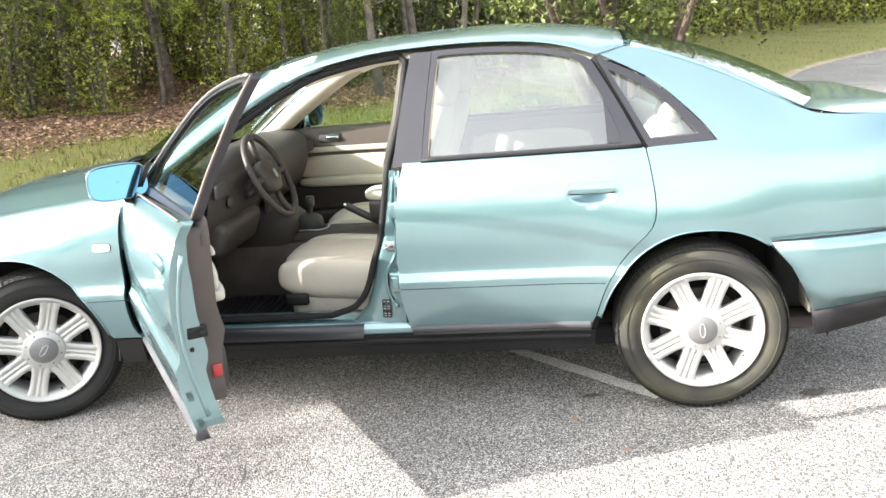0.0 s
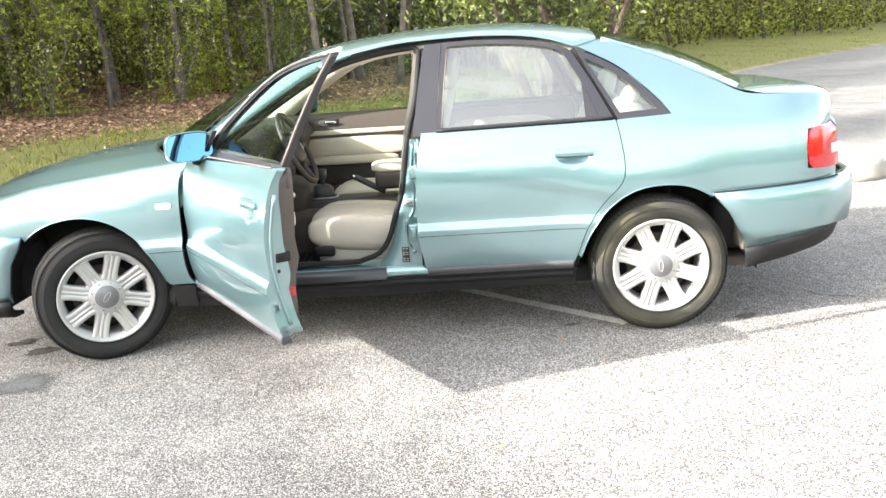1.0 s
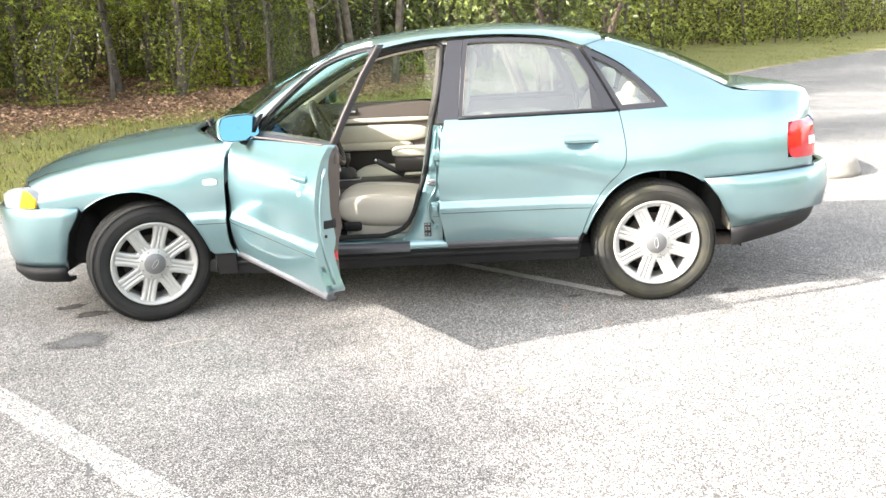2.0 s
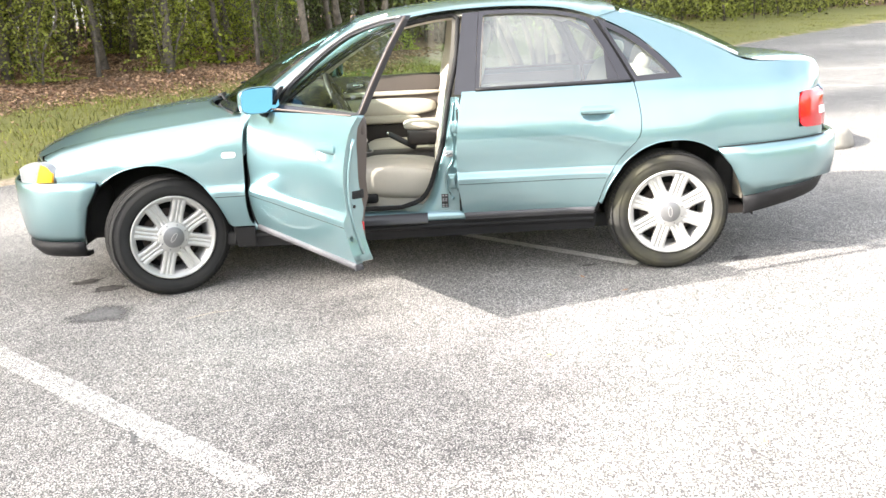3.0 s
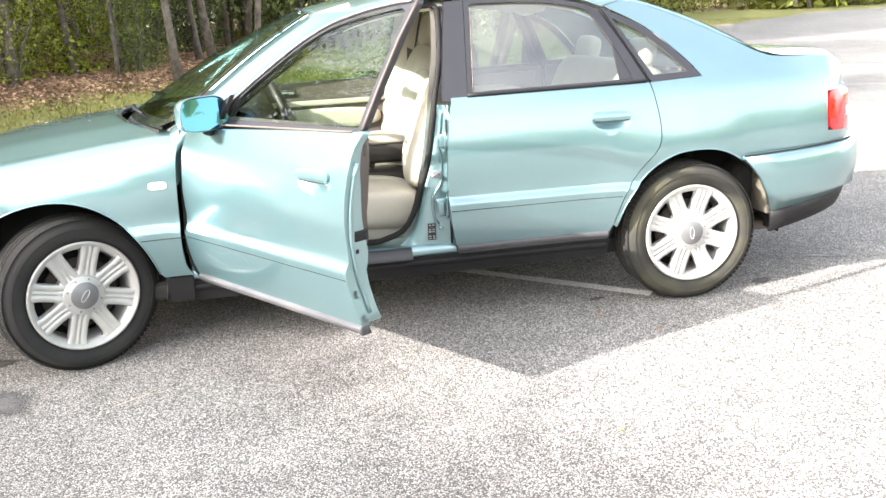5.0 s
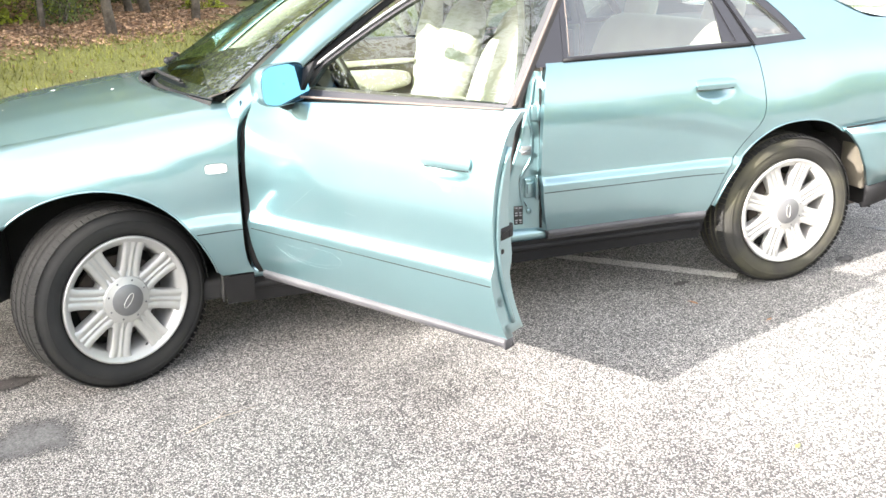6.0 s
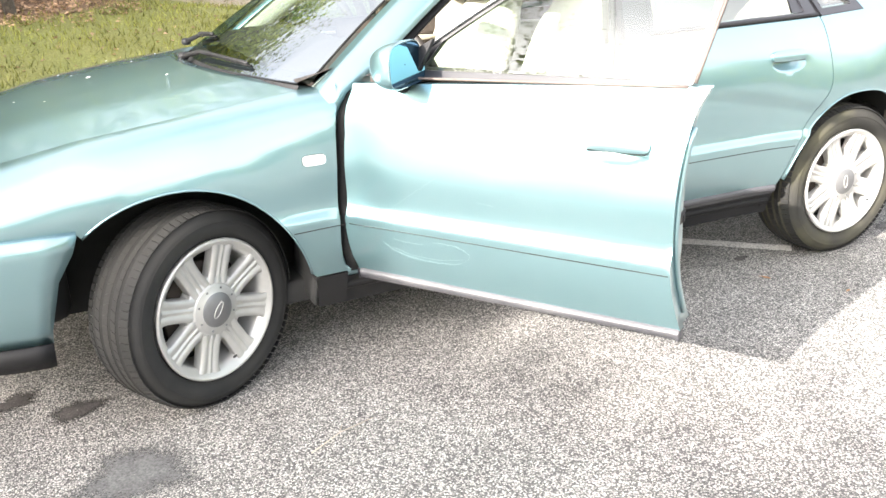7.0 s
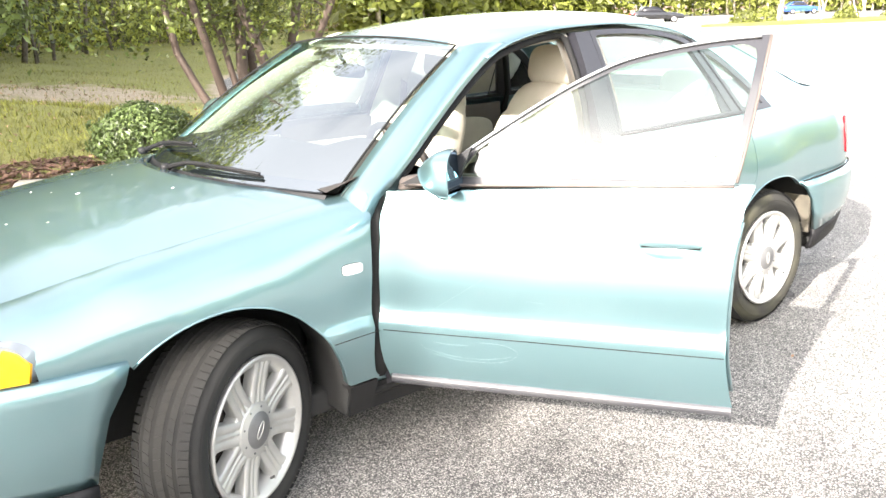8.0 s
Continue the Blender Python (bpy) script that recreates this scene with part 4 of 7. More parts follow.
    po = [(0.49 + gap, 0.40), (1.35, 0.378), (1.392, 0.40), (1.386, 0.50), (1.405, 0.62), (1.440, 0.75), (1.462, 0.88), (1.468, 0.955), (0.51 + gap, 0.945)]
    tp = part("door_panel", sheet_bm(chain(*[line(a, b, 0.05) for a, b in zip(po, po[1:] + po[:1])]), lambda x, z: (x, -0.708 + 0.02 * math.exp(-((z - 0.62) / 0.05) ** 2), z), 0.05, (0, -0.078, 0), (0, 1, 0), mirror), TAUPE, d, "dark brown door panel with a cream armrest")
    part("door_pad", pillow((0.84, 0.05, 0.12), (1.00, s * -0.700, 0.775), e=0.6), CREAM, tp, "cream padded insert")
    part("trim_rail", pillow((0.96, 0.03, 0.03), (0.97, s * -0.700, 0.868), e=0.5), CREAM, tp)
    part("armrest", pillow((0.62, 0.085, 0.055), (1.00, s * -0.680, 0.695), e=0.55), CREAM, tp)
    part("panel_top", pillow((0.97, 0.05, 0.115), (0.985, s * -0.722, 0.932), e=0.35), TAUPE, tp)
    part("lower_panel", pillow((0.80, 0.03, 0.13), (0.96, s * -0.704, 0.60), e=0.35), BROWN, tp)
    part("door_pocket", pillow((0.74, 0.07, 0.15), (0.94, s * -0.70, 0.46), e=0.4), BROWN, tp)
    ph = part("pull_cup", box((0.12, 0.012, 0.05), (0.885, s * -0.698, 0.93), 0.01), INK, tp)
    part("inner_handle", box((0.07, 0.014, 0.018), (0.90, s * -0.688, 0.932), 0.006), CHROME, tp, "chrome inner door handle")
    # latch, bolt and reflector on the shut face
    part("latch", join(box((0.012, 0.062, 0.040), (1.483, s * -0.785, 0.655), 0.006), box((0.022, 0.050, 0.012), (1.481, s * -0.785, 0.664), 0.005, (14, 0, 0)), box((0.016, 0.020, 0.022), (1.483, s * -0.768, 0.648), 0.004)), BLACK, d)
    part("bolt", pillow((0.014, 0.016, 0.016), (1.484, s * -0.806, 0.605), e=0.8, n=6, m=8), BLACK, d)
    shut = [(x - 0.003, z) for x, z in upto(cr(CUT_B, 0.04), z0=0.40, z1=0.93)]
    part("pressed_rib", tube([(x, s * -(0.800 - 0.03 * math.sin(7 * z)), z) for x, z in shut], 0.007, 7), PAINT, d)
    part("door_reflector", box((0.006, 0.030, 0.040), (1.391, s * -0.726, 0.49), 0.003), LENS_RED, d, "small red reflector on the door's shut face")
    return d


RD_TOP = 0.985


def build_rear_door(mirror):
    s = -1 if mirror else 1
    out = chain([(x + 0.006, z) for x, z in upto(cr(CUT_B, 0.03), z1=RD_TOP - 0.02, z0=0.365)][::-1], line((1.54, RD_TOP), (2.418, RD_TOP + 0.008), 0.04),
                [(x - 0.003, z) for x, z in upto(cr(CUT_R, 0.03), z1=RD_TOP, z0=0.365)], line((2.212, 0.362), (1.526, 0.362), 0.04))
    d = part("rear_door", sheet_bm(out, dish(side, 2.14, 0.855), 0.04, (0, 0.03, 0), mirror=mirror, rows=CREASE, extra=dish_points(2.14, 0.855)), PAINT, car)
    tr = chain(line((1.526, 0.362), (2.214, 0.362), 0.04), line((2.214, 0.362), (2.206, 0.326)), line((2.206, 0.326), (1.535, 0.325), 0.04))
    part("sill_trim", join(sheet_bm(tr, proud(0.002), 0.03, (0, 0.03, 0), mirror=mirror), strip(line((1.532, 0.347), (2.205, 0.347), 0.05), side, 0.034, 0.012, mirror)), GREY_TRIM, d, "dull grey plastic strip along the door's foot")
    part("groove", strip(line((1.505, 0.519), (2.262, 0.519), 0.04), side, 0.0032, 0.001, mirror), RUBBER, d)
    outer = chain(line((1.612, RD_TOP + 0.002), (2.415, RD_TOP + 0.010), 0.03), cr([(2.415, 0.995), (2.33, 1.16), (2.246, 1.306)], 0.03), [(x, z - 0.014) for x, z in reversed(upto(rail, x0=1.66, x1=2.235))], cr([(1.654, 1.377), (1.63, 1.17), (1.612, 0.987)], 0.03))
    inner = chain(line((1.632, RD_TOP + 0.016), (2.352, RD_TOP + 0.026), 0.03), cr([(2.352, 1.011), (2.285, 1.16), (2.208, 1.298)], 0.03), [(x, z - 0.034) for x, z in reversed(upto(rail, x0=1.685, x1=2.185))], cr([(1.674, 1.356), (1.65, 1.17), (1.632, 1.001)], 0.03))
    n = 110
    fo, fi = resample(outer, n), resample(inner, n)
    part("window_frame", ring(fo, fi, proud(0.0), 0.03, mirror), GLOSS_BLACK, d, "dark window frame")
    bright = [Vector((p[0], s * (side(*p)[1] - 0.002), p[1])) for p in cr([(1.638, 1.005), (1.655, 1.17), (1.678, 1.345)], 0.03)]
    part("weather_strip", tube(bright, 0.0025, 6), TAUPE, d)
    part("belt_seal", tube([Vector((p[0], s * (side(*p)[1] - 0.003), p[1])) for p in line((1.61, RD_TOP + 0.006), (2.41, RD_TOP + 0.014), 0.05)], 0.008, 6), BLACK, d)
    window_pane(chain(fi), mirror, "window_glass", d)
    # small black triangle in the pane's rear lower corner
    part("window_divider", sheet_bm([(2.29, 1.012), (2.352, 1.012), (2.283, 1.165)], proud(-0.006), 0.03, (0, 0.01, 0), mirror=mirror), GLOSS_BLACK, d)
    door_handle(2.14, 0.855, mirror, d, side)
    pan = [(1.56, 0.42), (2.17, 0.42), (2.30, 0.62), (2.38, 0.75), (2.37, 0.965), (1.58, 0.955)]
    tp = part("door_panel", sheet_bm(chain(*[line(a, b, 0.05) for a, b in zip(pan, pan[1:] + pan[:1])]), lambda x, z: (x, -0.755, z), 0.06, (0, -0.02, 0), (0, 1, 0), mirror), TAUPE, d)
    part("door_pad", pillow((0.66, 0.05, 0.20), (1.97, s * -0.745, 0.80), e=0.5), CREAM, tp)
    part("armrest", pillow((0.5, 0.08, 0.05), (1.92, s * -0.725, 0.67), e=0.55), CREAM, tp)
    return d


def build_quarter(mirror):
    s = -1 if mirror else 1
    cut = [(x + 0.001, z) for x, z in cr(CUT_R, 0.03)]
    pil = [(2.675, 1.002), (2.61, 1.085), (2.46, 1.222), (2.27, 1.326)]
    back = [(2.30, 1.352), (2.42, 1.335), (2.55, 1.288), (2.77, 1.195), (2.98, 1.085), (3.08, 1.062), (3.25, 1.054), (3.37, 1.040), (3.425, 1.000), (3.438, 0.917)]
    out = chain(line((2.43, 0.992), (2.675, 1.002), 0.04), cr(pil, 0.03), cr(back, 0.03), line((3.438, 0.917), (3.275, 0.899), 0.03), cr([(3.275, 0.899), (3.268, 0.812), (3.272, 0.724)], 0.03), line((3.272, 0.724), (3.432, 0.717), 0.03), line((3.432, 0.717), (3.432, 0.662), 0.03),
                cr([(3.432, 0.662), (3.31, 0.652), (3.10, 0.638), (2.84, 0.626)], 0.03), [p for p in reversed(upto(arch_r, x1=2.83, z0=0.36))], [p for p in reversed(upto(cut, z0=0.37))])
    q = part("quarter_panel", sheet_bm(out, side, 0.04, (0, 0.02, 0), mirror=mirror, rows=CREASE, extra=line((3.355, 0.915), (3.41, 0.99), 0.012)), PAINT, car)
    lip = [Vector((x, s * (side(x, z)[1] - 0.001), z)) for x, z in upto(arch_r, x1=2.84, z0=0.36)]
    part("arch_lip", tube(lip, 0.0035, 6), PAINT, q)
    # dark tube added behind the gap to stop light and stand for its shade
    part("shut_line_seal", tube([(x, s * (-width(x, z) + 0.026), z) for x, z in cr([(2.255, 1.305), (2.335, 1.165), (2.42, 1.0)], 0.04)[:-1] + upto(cr(CUT_R, 0.04), z1=0.985)], 0.016, 6), RUBBER, q)
    # fixed quarter light in a black surround
    outer = chain(line((2.432, 0.994), (2.668, 1.004), 0.03), cr([(2.668, 1.004), (2.605, 1.083), (2.455, 1.217), (2.262, 1.318)], 0.03), cr([(2.262, 1.318), (2.34, 1.17), (2.432, 0.994)], 0.03))
    inner = chain(line((2.444, 1.020), (2.612, 1.026), 0.03), cr([(2.612, 1.026), (2.552, 1.094), (2.43, 1.199), (2.305, 1.268)], 0.03), cr([(2.305, 1.268), (2.372, 1.150), (2.444, 1.020)], 0.03))
    fo, fi = resample(outer, 80), resample(inner, 80)
    part("quarter_light_frame", ring(fo, fi, proud(0.003), 0.03, mirror), GLOSS_BLACK, q, "dark surround of the fixed quarter window")
    window_pane(chain(fi), mirror, "quarter_light", q)
    # tail lamp wrapped round the corner
    lamp = chain(cr([(3.310, 0.721), (3.282, 0.738), (3.272, 0.81), (3.278, 0.87), (3.300, 0.902), (3.36, 0.908), (3.425, 0.912)], 0.015), line((3.425, 0.912), (3.456, 0.719), 0.02), line((3.456, 0.719), (3.310, 0.721), 0.02))
    t = part("tail_lamp", sheet_bm(lamp, proud(0.006), 0.02, (0, 0.02, 0), mirror=mirror), LENS_RED, q, "red tail lamp")
    rev = chain(line((3.395, 0.782), (3.395, 0.822), 0.02), line((3.395, 0.822), (3.440, 0.822), 0.02), line((3.440, 0.822), (3.447, 0.782), 0.02), line((3.447, 0.782), (3.395, 0.782), 0.02))
    part("reversing_lamp", sheet_bm(rev, proud(0.008), 0.02, (0, 0.01, 0), mirror=mirror), WHITE_LENS, t)
    return q


def build_pillars(mirror):
    """Sill, windscreen pillar and the dark post between the doors."""
    s = -1 if mirror else 1
    sill = chain(line((0.33, 0.322), (2.225, 0.322), 0.05), line((2.225, 0.322), (2.215, 0.235), 0.04), line((2.215, 0.235), (0.36, 0.225), 0.05))
    part("sill", sheet_bm(sill, lambda x, z: (x, -width(x, z) + 0.018, z), 0.05, (0, 0.08, 0), mirror=mirror), BLACK, car, "black plastic sill below the doors")
    part("sill_ridge", strip(line((0.40, 0.288), (2.205, 0.290), 0.06), lambda x, z: (x, -width(x, z) + 0.018, z), 0.030, 0.010, mirror), BLACK, car)
    # painted door step inside the open door
    step = loft([[(x, s * -y, z) for y, z in ((0.796, 0.322), (0.811, 0.350), (0.788, 0.366), (0.76, 0.376), (0.73, 0.39), (0.70, 0.395), (0.68, 0.33))] for x in np.linspace(0.42, 2.2, 24)])
    bmesh.ops.recalc_face_normals(step, faces=step.faces[:])
    part("door_step", step, PAINT, car)
    plate = loft([[(x, s * -y, z + 0.005) for y, z in ((0.824, 0.312), (0.821, 0.330), (0.813, 0.346), (0.800, 0.355), (0.785, 0.362))] for x in np.linspace(0.46, 1.335, 12)])
    bmesh.ops.recalc_face_normals(plate, faces=plate.faces[:])
    part("step_plate", plate, GLOSS_BLACK, car, "dark scuffed plate on the door step")
    # windscreen pillar
    lo = [(x, z + 0.004) for x, z in upto(rail, x0=0.47, x1=1.24)]
    rows = []
    for x in (0.36, 0.40):
        q = np.linspace(seam_z(x) - fold(x) - 0.01, wing_top(x) - 0.001, 4)
        w = [Vector(wing(x, float(v))) + Vector((0, 0.003, -0.003)) for v in q]
        rows.append([Vector((p.x, s * p.y, p.z)) for p in (w[0] + Vector((0, 0.03, -0.12)), w[0] + Vector((0, 0.012, -0.012)), *w, w[-1] + Vector((0.012, 0.012, -0.012)))])
    for x, z in lo:
        a = Vector((x, -width(x, z), z))
        t = min(1, max(0, (x - 0.47) / 0.62))
        k = max(0.0, 0.47 - x)
        b = Vector((0.40 - 0.6 * k + 0.60 * t, -(0.715 + 0.35 * k - 0.145 * t), 0.935 - 0.25 * k + 0.415 * t + 0.02 * math.sin(math.pi * t)))
        rows.append([Vector((p.x, s * p.y, p.z)) for p in (a + Vector((0, 0.03, -0.014 - 0.11 * max(0, min(1, (0.62 - x) / 0.1)))), a + Vector((0, 0.014, -0.010)), a, a.lerp(b, 0.33) + Vector((-0.004, -0.008, 0.006)), a.lerp(b, 0.66) + Vector((-0.004, -0.007, 0.006)), b, b + Vector((0.012, 0.012, -0.012)))])
    bm = loft(rows)
    bmesh.ops.recalc_face_normals(bm, faces=bm.faces[:])
    part("windscreen_pillar", bm, PAINT, car)
    # inner pillar trim
    rows = []
    for x, z in lo:
        rows.append([(x + 0.035, s * -(width(x, z) - 0.045), z - 0.03), (x + 0.01, s * -(width(x, z) - 0.12), z - 0.028), (x - 0.04, s * -(width(x, z) - 0.135), z - 0.006), (x - 0.085, s * -(width(x, z) - 0.085), z + 0.012)])
    part("pillar_trim", loft(rows), CREAM, car)
    # cloth-covered edge of the roof above the door opening
    over = [(x, z) for x, z in upto(rail, x0=1.12, x1=2.2)]
    part("roof_rail_trim", loft([[(x, s * -(width(x, z) - 0.058), z - 0.030), (x, s * -(width(x, z) - 0.075), z - 0.048), (x, s * -(width(x, z) - 0.13), z - 0.034), (x, s * -(width(x, z) - 0.19), z - 0.006)] for x, z in over]), HEADLINER, car)
    # dark post between the doors and its painted foot
    post = chain(cr([(1.502, 0.972), (1.533, 1.17), (1.570, 1.372)], 0.03), line((1.570, 1.372), (1.652, 1.376), 0.03), cr([(1.652, 1.376), (1.628, 1.17), (1.610, 0.975)], 0.03), line((1.610, 0.975), (1.502, 0.972), 0.03))
    part("centre_post", sheet_bm(post, proud(-0.001), 0.03, (0, 0.05, 0), mirror=mirror), GLOSS_BLACK, car, "satin black post between the doors")
    foot = []
    edge_x = lambda z: float(np.interp(z, [0.36, 0.39, 0.43, 0.50, 0.615, 0.72, 0.96], [1.27, 1.31, 1.345, 1.372, 1.405, 1.440, 1.482]))
    for z in np.linspace(0.96, 0.362, 26):
        e = edge_x(z)
        foot.append([(1.524, s * (-0.822 + 0.03 * (z > 0.93)), z), (1.512, s * -0.806, z), (1.506, s * -0.788, z), (0.5 * (e + 1.49), s * -0.780, z), (e + 0.014, s * -0.776, z), (e + 0.002, s * -0.768, z), (e, s * -0.70, z)])
    foot = loft(foot)
    bmesh.ops.recalc_face_normals(foot, faces=foot.faces[:])
    ft = part("post_foot", foot, PAINT, car)
    rib = [(1.497, 0.935), (1.486, 0.86), (1.474, 0.80), (1.486, 0.74), (1.484, 0.67), (1.478, 0.63), (1.450, 0.585), (1.440, 0.56), (1.441, 0.50), (1.452, 0.46), (1.468, 0.437)]
    part("pressed_rib", tube([(x, s * -0.783, z) for x, z in cr(rib, 0.015)], 0.0065, 7), PAINT, ft)
    # dark tube paints the shade between post and rear door
    part("shut_gap", tube([(1.512, s * -0.805, z) for z in np.linspace(0.90, 0.37, 12)], 0.006, 6), RUBBER, ft)
    trim = []
    for v in np.linspace(0, 1, 18):
        z = 0.42 + 0.95 * v
        w = width(1.55, z)
        e = float(np.interp(z, [0.42, 0.61, 0.72, 0.96, 1.15, 1.345], [1.40, 1.385, 1.415, 1.450, 1.492, 1.518]))
        trim.append([(e, s * -min(0.715, w - 0.068), z), (e + 0.05, s * -min(0.665, w - 0.10), z), (e + 0.13, s * -min(0.645, w - 0.115), z)])
    part("post_trim", loft(trim), CREAM, car, "cream inner trim of the door post")
    part("striker", join(tube([(1.478, s * -0.782, 0.671), (1.455, s * -0.806, 0.671), (1.440, s * -0.806, 0.671), (1.440, s * -0.780, 0.671)], 0.0045, 6), box((0.045, 0.008, 0.034), (1.466, s * -0.784, 0.671), 0.003)), STEEL, ft)
    part("hinge", join(box((0.034, 0.022, 0.060), (1.494, s * -0.795, 0.812), 0.006), pillow((0.016, 0.024, 0.07), (1.505, s * -0.80, 0.812), e=0.7, n=8, m=12)), PAINT, ft)
    part("hinge", join(box((0.046, 0.020, 0.078), (1.474, s * -0.788, 0.528), 0.007), box((0.030, 0.010, 0.046), (1.474, s * -0.798, 0.528), 0.005), pillow((0.016, 0.024, 0.10), (1.500, s * -0.80, 0.528), e=0.7, n=8, m=12)), PAINT, ft)
    part("bolt", pillow((0.020, 0.016, 0.020), (1.470, s * -0.787, 0.436), e=0.8, n=8, m=12), PAINT, ft)
    # dark tube draws the shadow round the lower hinge
    part("hinge_shadow_gap", tube([(1.445, s * -0.784, 0.575), (1.443, s * -0.784, 0.485), (1.462, s * -0.784, 0.455)], 0.003, 5), RUBBER, ft)
    face = pose(1.429, s * -0.785, 0.423, 0, 0, 84 * s)
    st_bm = box((0.002, 0.034, 0.072), (0, 0, 0), 0)
    st_bm.transform(face)
    st = part("tyre_pressure_sticker", st_bm, INK, ft, "dark sticker with illegible pale print")
    for k in (0, 1, 3, 4, 6):
        for yy, w in ((-0.008, 0.011), (0.008, 0.012 if k % 2 else 0.009)):
            bar = box((0.001, w, 0.0052), (-0.0016, yy, -0.029 + 0.0096 * k), 0)
            bar.transform(face)
            part("print_bar", bar, STEEL, st)
    # rubber seal round the front door opening
    loop = [(x + 0.012, z - 0.022) for x, z in upto(rail, x0=0.52, x1=1.52)] + cr([(1.545, 1.345), (1.522, 1.15), (1.474, 0.96), (1.430, 0.72), (1.392, 0.61), (1.355, 0.50), (1.30, 0.43), (1.20, 0.395)], 0.04) + line((1.17, 0.394), (0.6, 0.39), 0.05) + cr([(0.56, 0.395), (0.50, 0.45), (0.47, 0.60), (0.47, 0.80), (0.51, 0.92)], 0.05)
    part("door_seal", tube([(x, s * -(width(x, z) - 0.045 if z > 0.97 else min(0.762, width(x, z) - 0.05)), z) for x, z in loop], 0.013, 7, True), RUBBER, car, "black rubber seal round the door opening")
    # hinge post at the front of the opening
    fp = loft([[(0.44, s * -0.80, z), (0.455, s * -0.765, z), (0.50, s * -0.70, z), (0.46, s * -0.64, z)] for z in np.linspace(0.34, 0.94, 8)])
    bmesh.ops.recalc_face_normals(fp, faces=fp.faces[:])
    part("hinge_post", fp, PAINT, car)
    # dark tube added in the door's front gap, standing for the recess's shade
    part("gap_seal", tube([(x + 0.012, s * -(width(x, z) - 0.036), z) for x, z in cr(CUT_F, 0.03)], 0.024, 8), WELL, car)
    for z in (0.50, 0.80):
        part("hinge", box((0.06, 0.035, 0.05), (0.455, s * -0.785, z), 0.008), PAINT, car)


def build_shell():
    """Roof, bonnet, boot lid, bumpers, windscreen and rear window, floor and wheel wells."""
    # roof
    RX = [1.00, 1.10, 1.25, 1.45, 1.65, 1.85, 2.05, 2.22, 2.36]
    RC = [1.382, 1.402, 1.424, 1.443, 1.452, 1.455, 1.447, 1.428, 1.403]     # middle height
    rows = []
    for x in np.linspace(0.97, 2.37, 40):
        zc = float(np.interp(x, RX, RC)) - (0.010 if x < 0.99 else 0)
        xe = x + 0.11 * max(0, (1.3 - x) / 0.33)
        zf = rail_z(xe) + 0.003 if xe < 2.27 else 1.320 + (xe - 2.27) * 0.25
        if xe < 1.09:
            zf = max(zf, 1.30)
        ye = width(xe, min(zf, 1.40))
        row = []
        for v in np.linspace(-1, 1, 41):
            a = math.sin(v * math.pi / 2)
            w = abs(a)
            row.append((x + (xe - x) * w ** 3, ye * a, zf + (zc - zf) * max(0, 1 - w ** 2.3) ** 0.62))
        rows.append(row)
    bm = loft(rows)
    bmesh.ops.recalc_face_normals(bm, faces=bm.faces[:])
    roof = part("roof", thicken(bm, -0.004), PAINT, car)
    hl = loft([[(p[0], p[1] * 0.96, p[2] - 0.035) for p in r] for r in rows], flip=True)
    part("headliner", hl, HEADLINER, car, "pale cloth headliner")
    # windscreen
    def screen(u, v):
        w = abs(u)
        xe, ye, ze = 0.385 + 0.60 * v, 0.715 - 0.14 * v, 0.935 + 0.415 * v + 0.022 * math.sin(math.pi * v)
        xc, zc = 0.165 + 0.80 * v, 0.955 + 0.425 * v + 0.03 * math.sin(math.pi * v)
        k = w ** 2.2
        return (xc + (xe - xc) * k, ye * u, zc + (ze - zc) * k)
    bm = loft([[screen(u, v) for u in np.linspace(-1, 1, 33)] for v in np.linspace(0, 1, 15)])
    ws = part("windscreen", bm, SCREEN, car, "clear raked windscreen")
    ws.visible_shadow = False
    band = loft([[Vector(screen(u, v)) + Vector((0.006, 0, -0.006)) for u in np.linspace(-0.93, 0.93, 33)] for v in (0.0, 0.03, 0.06)])
    part("screen_border", band, GLOSS_BLACK, ws)
    for u0 in (-1, 1):
        part("screen_seal", tube([Vector(screen(u0 * 0.994, v)) + Vector((-0.001, 0, 0.001)) for v in np.linspace(0.03, 1, 18)], 0.0035, 6), RUBBER, ws)
    part("screen_seal", tube([Vector(screen(u, 1.0)) + Vector((0.0, 0, 0.002)) for u in np.linspace(-1, 1, 30)], 0.0035, 6), RUBBER, ws)
    part("mirror_stem", tube([Vector(screen(0.0, 0.86)) + Vector((0.004, 0, -0.01)), Vector(screen(0.0, 0.84)) + Vector((0.05, 0, -0.05))], 0.008, 8), BLACK, car)
    part("rear_view_mirror", pillow((0.03, 0.21, 0.055), Vector(screen(0.0, 0.84)) + Vector((0.065, 0, -0.075)), (0, 20, 0), 0.5), BLACK, car, "black rear-view mirror under the roof")
    # scuttle and wipers
    cow = loft([[(0.14 + 0.20 * abs(u) ** 2.2 - 0.10 * (1 - 0.5 * abs(u) ** 3) * k, 0.70 * u, 0.928 - 0.02 * abs(u) ** 2 - 0.035 * math.sin(math.pi * k) - 0.004) for u in np.linspace(-1, 1, 31)] for k in np.linspace(-0.3, 1, 8)])
    bmesh.ops.recalc_face_normals(cow, faces=cow.faces[:])
    part("scuttle", cow, BLACK, car, "black scuttle panel below the windscreen")
    for y0, y1, v1 in ((0.50, 0.06, 0.10), (0.02, -0.44, 0.02)):
        a = Vector((0.13 + 0.20 * abs(y0 / 0.72) ** 2.2, y0, 0.965))
        pts = []
        for t in np.linspace(0, 1, 12):
            y = y0 + (y1 - y0) * t
            q = Vector(screen(y / 0.70, 0.02 + v1 * (0.3 + t) * 0.8))
